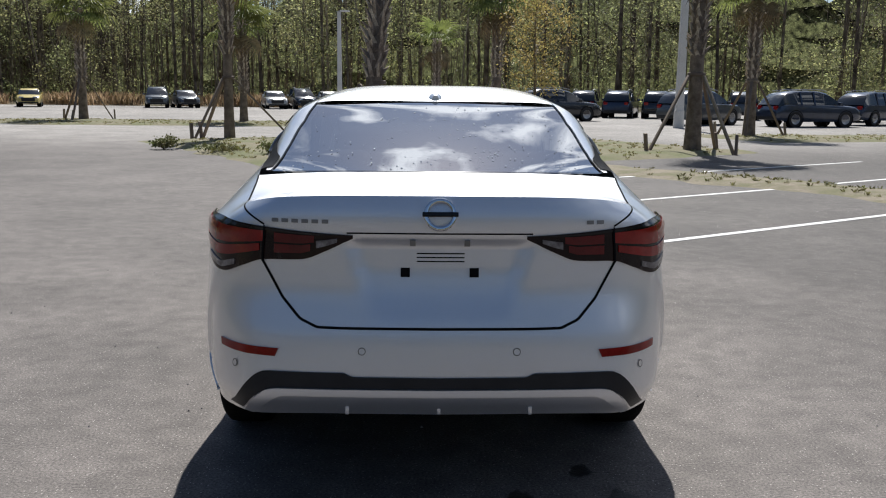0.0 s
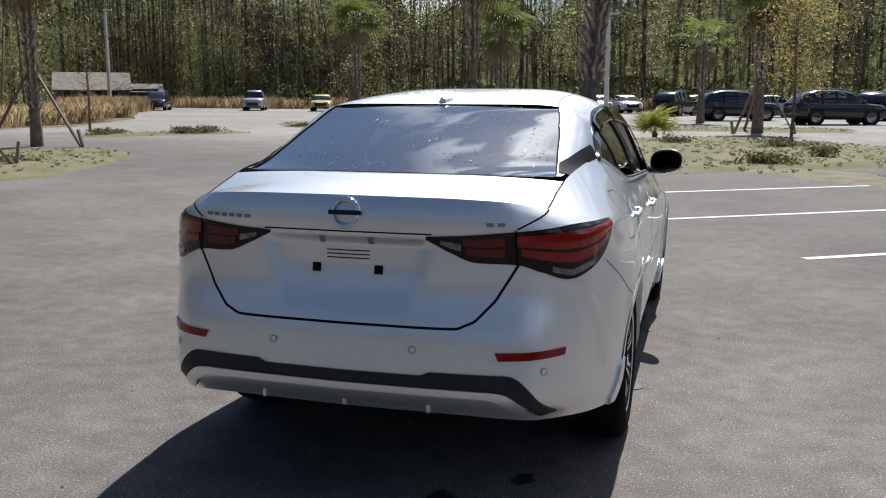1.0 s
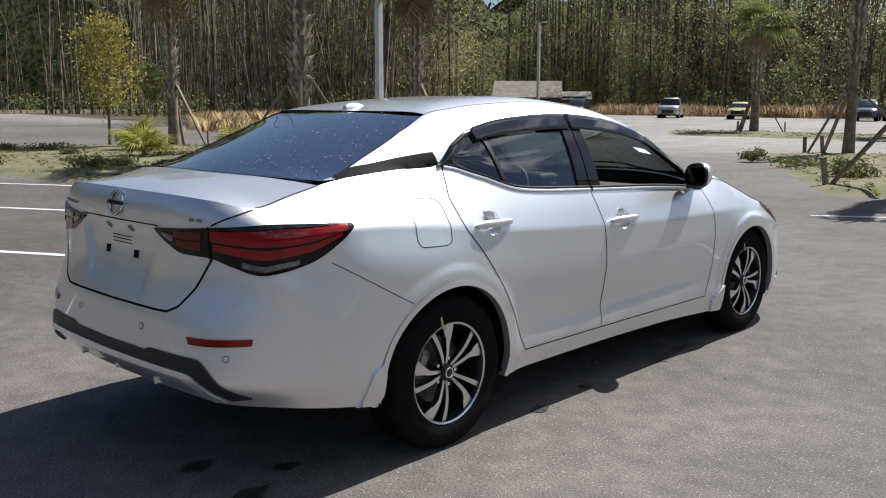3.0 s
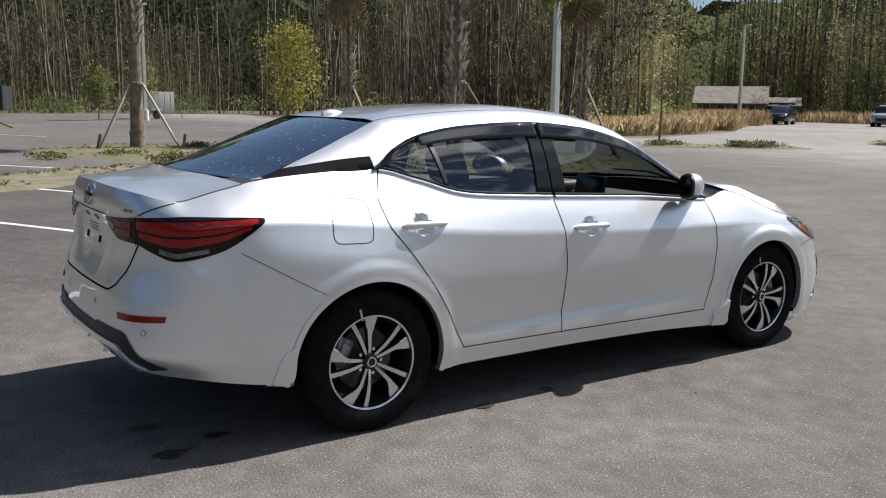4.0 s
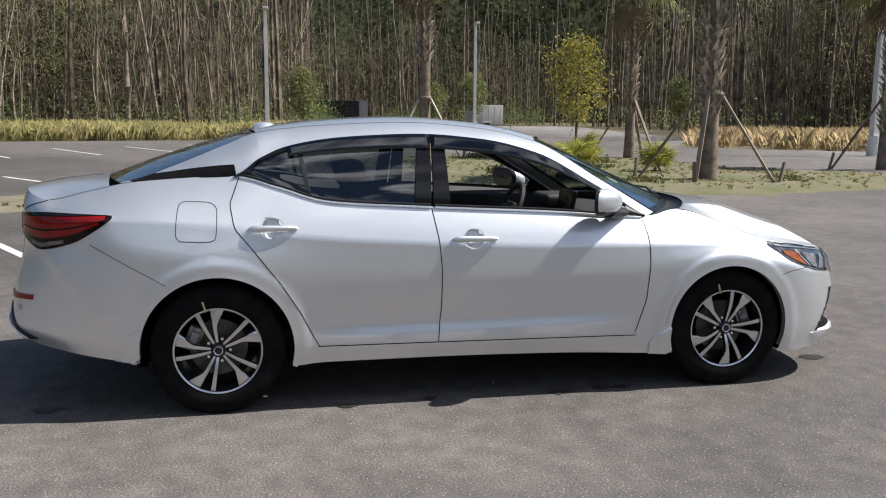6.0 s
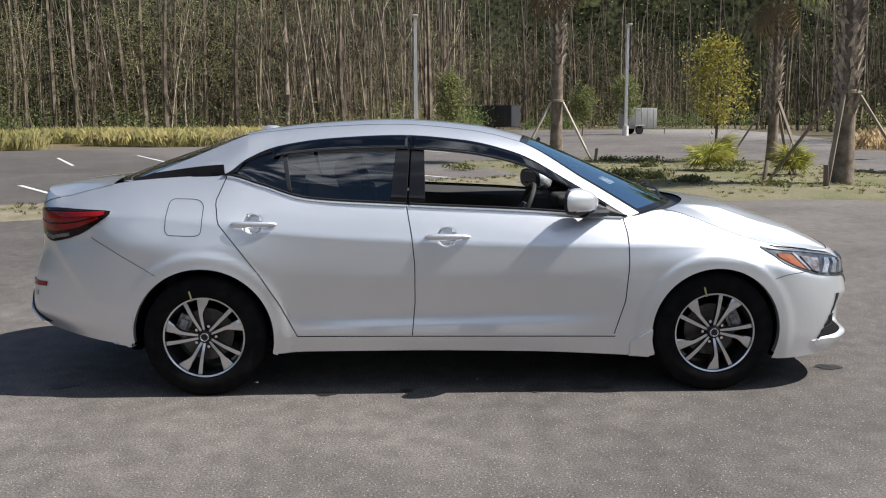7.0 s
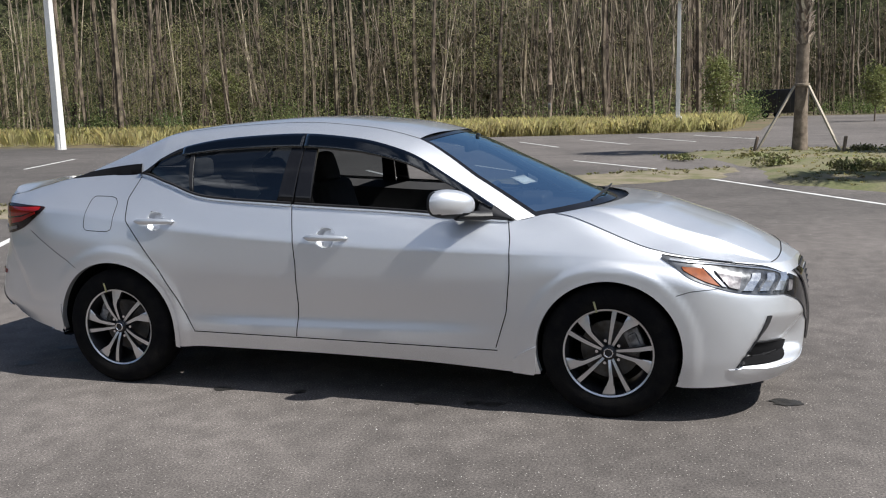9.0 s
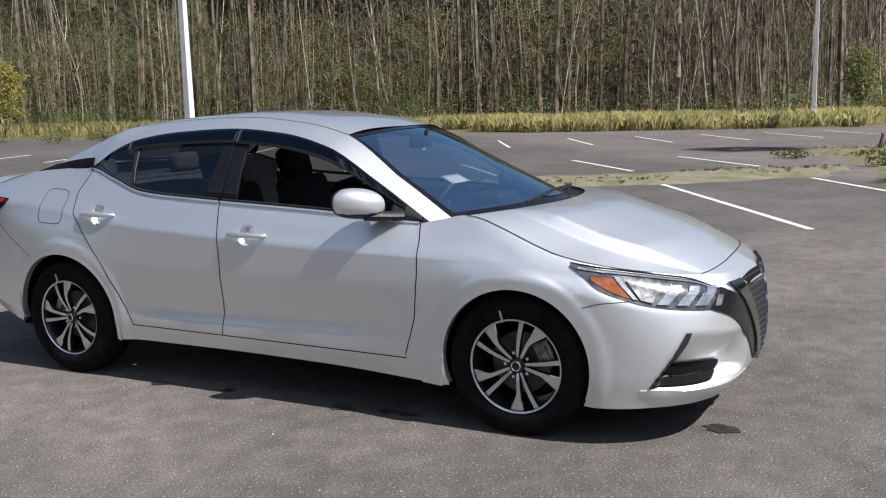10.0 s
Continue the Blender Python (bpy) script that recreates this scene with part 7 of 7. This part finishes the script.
part("junction_box", bm, M_TRIMGREY, pole, "small grey box")


# ---- vehicles parked round the lot ----
M_FARGLASS = mat("vehicle_glass", (0.015, 0.017, 0.02), 0.08, 0, coat=0.6)
M_FARTYRE = mat("vehicle_tyre", (0.02, 0.02, 0.021), 0.8)
M_FARRIM = mat("vehicle_rim", (0.45, 0.45, 0.46), 0.35, 0.7)
VEHICLE_PAINT = {
    "black": mat("black_paint", (0.020, 0.022, 0.030), 0.25, 0.3, coat=0.8),
    "blue": mat("dark_blue_paint", (0.035, 0.048, 0.085), 0.28, 0.4, coat=0.8),
    "grey": mat("grey_paint", (0.10, 0.11, 0.12), 0.3, 0.4, coat=0.8),
    "white": mat("white_paint", (0.70, 0.70, 0.69), 0.35, 0.0, coat=0.6),
    "silver": mat("silver_car_paint", (0.48, 0.48, 0.47), 0.35, 0.5, coat=0.6),
    "yellow": mat("yellow_paint", (0.62, 0.50, 0.16), 0.35, 0.0, coat=0.6),
}
# profile: length, half width, (share of length, height) of bonnet-and-belt line, and of the roof
SHAPES = {
    "suv": (4.62, .91, [(0, .80), (.03, 1.00), (.10, 1.06), (.55, 1.04), (.72, 1.02), (.90, .96), (.97, .82), (1, .62)], [(.015, 1.03), (.07, 1.38), (.13, 1.56), (.28, 1.67), (.46, 1.67), (.58, 1.58), (.66, 1.38), (.77, 1.03)], .66, .37),
    "sedan": (4.60, .89, [(0, .78), (.03, .98), (.12, 1.02), (.55, .95), (.72, .93), (.90, .84), (.97, .70), (1, .52)], [(.08, 1.01), (.24, 1.36), (.42, 1.43), (.54, 1.41), (.72, .95)], .58, .33),
    "pickup": (5.30, .93, [(0, .95), (.01, 1.06), (.34, 1.08), (.36, 1.10), (.66, 1.10), (.76, 1.10), (.93, 1.04), (.98, .90), (1, .70)], [(.33, 1.10), (.36, 1.72), (.45, 1.78), (.58, 1.76), (.70, 1.10)], .70, .39),
}


def vehicle(kind, colour, at, heading, label):
    """A parked vehicle: lofted body, glasshouse, lamps, wheels; heading in degrees from +y, counter-clockwise."""
    L, hw, belt, roofl, tread, wr = SHAPES[kind]
    paint = VEHICLE_PAINT[colour]
    car = thing("parked_" + kind, label, "car", (*at, 0), heading, "parked vehicles")
    us = np.unique(np.concatenate([np.linspace(0, 1, 25), [b[0] for b in belt]]))
    zb = pchip([b[0] for b in belt], [b[1] for b in belt], us)
    bm = bmesh.new()
    rows_ = []
    for u, z in zip(us, zb):
        y = -L / 2 + L * u
        end = min(u, 1 - u)
        w = hw * (1 - .16 * math.exp(-end * 18))
        zl = .26 + .10 * math.exp(-end * 14)
        half = [(w * .92, zl), (w * .99, zl + .12), (w, .62 * (z - zl) + zl), (w * .955, z - .05), (w * .88, z), (w * .45, z + .025)]
        rows_.append([bm.verts.new((sx * a, y, b)) for sx, lst in ((-1, half), (1, half[::-1])) for a, b in lst])
    for a, b in zip(rows_, rows_[1:]):
        for k in range(len(a) - 1):
            bm.faces.new((a[k], a[k + 1], b[k + 1], b[k]))
        bm.faces.new((a[-1], a[0], b[0], b[-1]))
    bm.faces.new(rows_[0])
    bm.faces.new(rows_[-1])
    bmesh.ops.recalc_face_normals(bm, faces=bm.faces)
    part("body", bm, paint, car)
    # glasshouse
    ru = np.linspace(roofl[0][0], roofl[-1][0], 18)
    rz = pchip([r[0] for r in roofl], [r[1] for r in roofl], ru)
    bm = bmesh.new()
    rows_ = []
    for u, z in zip(ru, rz):
        y = -L / 2 + L * u
        base = float(np.interp(u, us, zb)) - .02
        z = max(z, base + .02)
        t = (z - base) / .6
        half = [(hw * .90, base), (hw * (.90 - .17 * t), z - .07 * t), (hw * (.78 - .16 * t), z)]
        rows_.append([bm.verts.new((sx * a, y, b)) for sx, lst in ((-1, half), (1, half[::-1])) for a, b in lst])
    for a, b in zip(rows_, rows_[1:]):
        for k in range(5):
            bm.faces.new((a[k], a[k + 1], b[k + 1], b[k]))
    bmesh.ops.recalc_face_normals(bm, faces=bm.faces)
    cabin = part("glasshouse", bm, [M_FARGLASS, paint], car)
    for f in cabin.data.polygons:
        f.material_index = 1 if abs(f.normal.z) > .93 or (f.center.z > max(rz) - .10) else 0
    for u in (np.interp(.30, [0, 1], [roofl[1][0], roofl[-1][0]]), np.interp(.62, [0, 1], [roofl[1][0], roofl[-2][0]])):
        y = -L / 2 + L * u
        base, z = float(np.interp(u, us, zb)), float(np.interp(u, ru, rz))
        for sx in (-1, 1):
            bm = bmesh.new()
            rod(bm, (sx * hw * .90, y, base - .02), (sx * hw * .735, y - .06, z - .05), .05, .045, 4)
            part("pillar", bm, paint, cabin)
    front, back = L / 2, -L / 2
    for sx in (-1, 1):
        bm = bmesh.new()
        box(bm, (sx * hw * .55 - .17, front - .22, .66), (sx * hw * .55 + .17, front - .05, .80), .03)
        part("headlight", bm, M_LED, car)
        bm = bmesh.new()
        box(bm, (sx * hw * .68 - .12, back - .0, .80), (sx * hw * .68 + .12, back + .12, .98), .02)
        part("tail_light", bm, M_RED, car)
        bm = bmesh.new()
        box(bm, (sx * hw * 1.09 - .09, L * .20 - .06, 1.02), (sx * hw * 1.09 + .09, L * .20 + .06, 1.16), .03)
        part("door_mirror", bm, paint, car)
    bm = bmesh.new()
    box(bm, (-hw * .55, front - .10, .42), (hw * .55, front + .012, .72), .03)
    part("grille", bm, M_BLACK, car)
    bm = bmesh.new()
    box(bm, (-hw * .80, front - .16, .30), (hw * .80, front + .01, .40), .03)
    part("front_bumper", bm, M_BLACK, car)
    bm = bmesh.new()
    box(bm, (-hw * .80, back - .01, .32), (hw * .80, back + .16, .50), .03)
    part("rear_bumper", bm, M_BLACK, car)
    if kind == "suv":
        for sx in (-1, 1):
            bm = bmesh.new()
            tube(bm, [(sx * hw * .66, -L * .36, 1.66), (sx * hw * .68, -L * .2, 1.74), (sx * hw * .68, 0, 1.74), (sx * hw * .66, L * .1, 1.66)], .018, 6)
            part("roof_rail", bm, M_FARRIM, car)
    for y in (-L * .295, L * .295):
        for sx in (-1, 1):
            w = new("wheel")
            w.parent = car
            w.matrix_local = Matrix.Translation((sx * (hw - .10), y, wr))
            bm = bmesh.new()
            lathe(bm, [(wr * .62, -.10), (wr * .95, -.11), (wr, -.07), (wr, .07), (wr * .95, .11), (wr * .62, .10)], "x", (0, 0, 0), 24)
            part("tyre", bm, M_FARTYRE, w)
            bm = bmesh.new()
            lathe(bm, [(wr * .62, sx * .10), (wr * .56, sx * .085), (wr * .18, sx * .075), (.0, sx * .08)], "x", (0, 0, 0), 24)
            part("rim", bm, M_FARRIM, w)
            bm = bmesh.new()
            lathe(bm, [(wr * 1.03, sx * .103), (wr * 1.13, sx * .100), (wr * 1.14, -sx * .2)], "x", (0, .0, .01), 24)
            part("wheel_arch", bm, M_GAP, w)
    return car


SUV = "dark crossover parked in a far bay with sunlit roof"
vehicle("suv", "blue", (18.35, 37.57), -76, "dark blue crossover parked near a palm, seen from its flank")
vehicle("suv", "grey", (13.57, 38.97), -55, "dark grey crossover parked behind staked palms")
vehicle("suv", "blue", (23.24, 41.05), -58, "dark blue crossover parked along the far row")
for k, (x, y, c) in enumerate(((-1.02, 60.12, "black"), (10.51, 52.84, "black"), (12.47, 51.6, "blue"), (14.66, 50.95, "black"), (17.04, 50.29, "black"), (19.43, 49.64, "grey"), (22.02, 48.78, "black"), (25.5, 47.5, "black"), (29, 45, "grey"))):
    vehicle("suv", c, (x, y), -20 + 3 * (k % 2), "black crossover in a far parking row" if c == "black" else SUV)
vehicle("suv", "black", (7.18, 43.32), -71, "black crossover parked sideways in the far lot")
vehicle("suv", "black", (2.72, 48.93), -71, "black crossover with sunlit roof in the far lot")
vehicle("sedan", "silver", (5.02, 57.58), -70, "silver sedan half hidden behind other vehicles")
vehicle("sedan", "white", (-5.2, 68.9), 200, "white sedan parked facing the far lot")
vehicle("sedan", "white", (0.63, 66.08), -64, "white sedan gleaming in the far lot")
vehicle("sedan", "silver", (-12.0, 69.6), 196, "silver sedan with glinting glass in the far lot")
vehicle("suv", "black", (-9.8, 69.9), 198, "black crossover parked between pale sedans")
vehicle("sedan", "silver", (-7.5, 69.4), 199, "silver sedan with glinting glass in the far lot")
vehicle("suv", "grey", (-21.38, 69.28), 195, "dark grey crossover parked facing the lot")
vehicle("sedan", "grey", (-19.45, 70.43), 205, "dark grey sedan parked facing the lot")
vehicle("sedan", "yellow", (-31.11, 68.15), 200, "yellow hatchback parked at the far verge")
vehicle("pickup", "silver", (-38, 68.94), 203, "silver pickup truck parked at the far verge")
vehicle("suv", "black", (-46.0, 66.0), 205, "black crossover parked by a house")


# ---- trailers and house beyond ----
def trailer(at, heading, size, material, label, trim):
    t = thing("cargo_trailer", label, "trailer", (*at, 0), heading)
    l, w, h = size
    bm = bmesh.new()
    box(bm, (-l / 2, -w / 2, .45), (l / 2, w / 2, h), .06)
    part("box", bm, material, t)
    for k in range(5):
        x = -l / 2 + l * (k + .5) / 5
        for sy in (-1, 1):
            bm = bmesh.new()
            box(bm, (x - .02, sy * w / 2 - .012, .5), (x + .02, sy * w / 2 + .012, h - .06), .004)
            part("rib", bm, trim, t)
    for sx in (-1, 1):
        bm = bmesh.new()
        box(bm, (sx * l / 2 - .012, -w * .46, .52), (sx * l / 2 + .012, w * .46, h - .10), .01)
        part("door" if sx > 0 else "front_panel", bm, trim, t)
    for sy in (-1, 1):
        bm = bmesh.new()
        lathe(bm, [(.0, -.1), (.30, -.1), (.33, -.05), (.33, .05), (.30, .1), (.0, .1)], "x", (0, 0, 0), 20)
        bmesh.ops.transform(bm, matrix=Matrix.Translation((-.2, sy * w / 2, .33)) @ Matrix.Rotation(radians(90), 4, "Z"), verts=bm.verts)
        part("wheel", bm, M_FARTYRE, t)
        bm = bmesh.new()
        box(bm, (-.62, sy * w / 2 - .14, .66), (.22, sy * w / 2 + .14, .72), .02)
        part("mudguard", bm, trim, t)
    bm = bmesh.new()
    tube(bm, [(l / 2, -.5, .5), (l / 2 + .8, -.06, .5), (l / 2 + 1.2, 0, .5)], .04, 6)
    tube(bm, [(l / 2, .5, .5), (l / 2 + .8, .06, .5), (l / 2 + 1.2, 0, .5)], .04, 6)
    rod(bm, (l / 2 + 1.1, 0, 0), (l / 2 + 1.1, 0, .55), .03)
    part("drawbar", bm, M_BLACK, t)


M_TRAILERGREY = mat("trailer_sheet", (0.42, 0.42, 0.41), 0.5, 0.3, (0.34, 0.34, 0.33), 1.0, 20.0, 0.1)
M_TRAILERTRIM = mat("trailer_trim", (0.55, 0.55, 0.54), 0.5, 0.3)
M_TRAILERBLACK = mat("trailer_black", (0.022, 0.024, 0.03), 0.35, 0.2, (0.03, 0.032, 0.04), 1.0)
M_TRAILERDARK = mat("trailer_dark_trim", (0.07, 0.075, 0.085), 0.4, 0.3)
trailer((-68.41, 17.63), 100, (2.6, 1.8, 2.1), M_TRAILERGREY, "small grey enclosed cargo trailer on the far paving", M_TRAILERTRIM)
trailer((-84.38, 6.42), 240, (6.4, 2.2, 2.55), M_TRAILERBLACK, "long black enclosed cargo trailer by the woods", M_TRAILERDARK)

M_SHINGLE = mat("roof_shingles", (0.22, 0.19, 0.165), 0.9, 0, (0.15, 0.13, 0.115), 1.5, 12.0, 0.2, bump=0.5, bump_scale=12)
M_SIDING = mat("house_siding", (0.20, 0.165, 0.13), 0.8, 0, (0.15, 0.12, 0.10), 0.6, 10.0, 0.15)
M_GABLE = mat("pale_gable", (0.62, 0.60, 0.56), 0.8)
house = thing("house", "single-storey house with a broad brown shingle roof among trees", "house", (-73.61, 94.41, 0), 37)


def house_block(lo, hi, ridge, over, parent):
    bm = bmesh.new()
    box(bm, lo, hi)
    part("wall", bm, M_SIDING, parent, smooth=False)
    bm = bmesh.new()
    x0, x1, y0, y1, z0 = lo[0] - over, hi[0] + over, lo[1] - over, hi[1] + over, hi[2] - .15
    ym = (y0 + y1) / 2
    for a, b in ((y0, ym), (y1, ym)):
        q = [(x0, a, z0), (x1, a, z0), (x1, b, ridge), (x0, b, ridge)]
        lo_ = [bm.verts.new(v) for v in q]
        hi_ = [bm.verts.new((v[0], v[1], v[2] + .14)) for v in q]
        bm.faces.new(lo_[::-1])
        bm.faces.new(hi_)
        for k in range(4):
            bm.faces.new((lo_[k], lo_[(k + 1) % 4], hi_[(k + 1) % 4], hi_[k]))
    bmesh.ops.recalc_face_normals(bm, faces=bm.faces)
    part("roof", bm, M_SHINGLE, parent, smooth=False)
    for x in (lo[0] - .02, hi[0] + .02):
        bm = bmesh.new()
        bm.faces.new([bm.verts.new(v) for v in ((x, lo[1], hi[2]), (x, hi[1], hi[2]), (x, ym, ridge))])
        part("gable", bm, M_GABLE, parent, smooth=False)
    for k in range(4):
        x = lo[0] + (hi[0] - lo[0]) * (k + .6) / 4.4
        bm = bmesh.new()
        box(bm, (x - .5, lo[1] - .03, .95), (x + .5, lo[1] + .02, 2.1), .01)
        w = part("window", bm, M_GABLE, parent, smooth=False)
        bm = bmesh.new()
        box(bm, (x - .42, lo[1] - .05, 1.02), (x + .42, lo[1] + .01, 2.03))
        part("pane", bm, M_FARGLASS, w, smooth=False)


house_block((-4.6, -4, 0), (3.4, 4, 1.95), 4.0, .6, house)
house_block((3.6, -3.6, 0), (7.4, 2.0, 1.7), 2.6, .5, house)
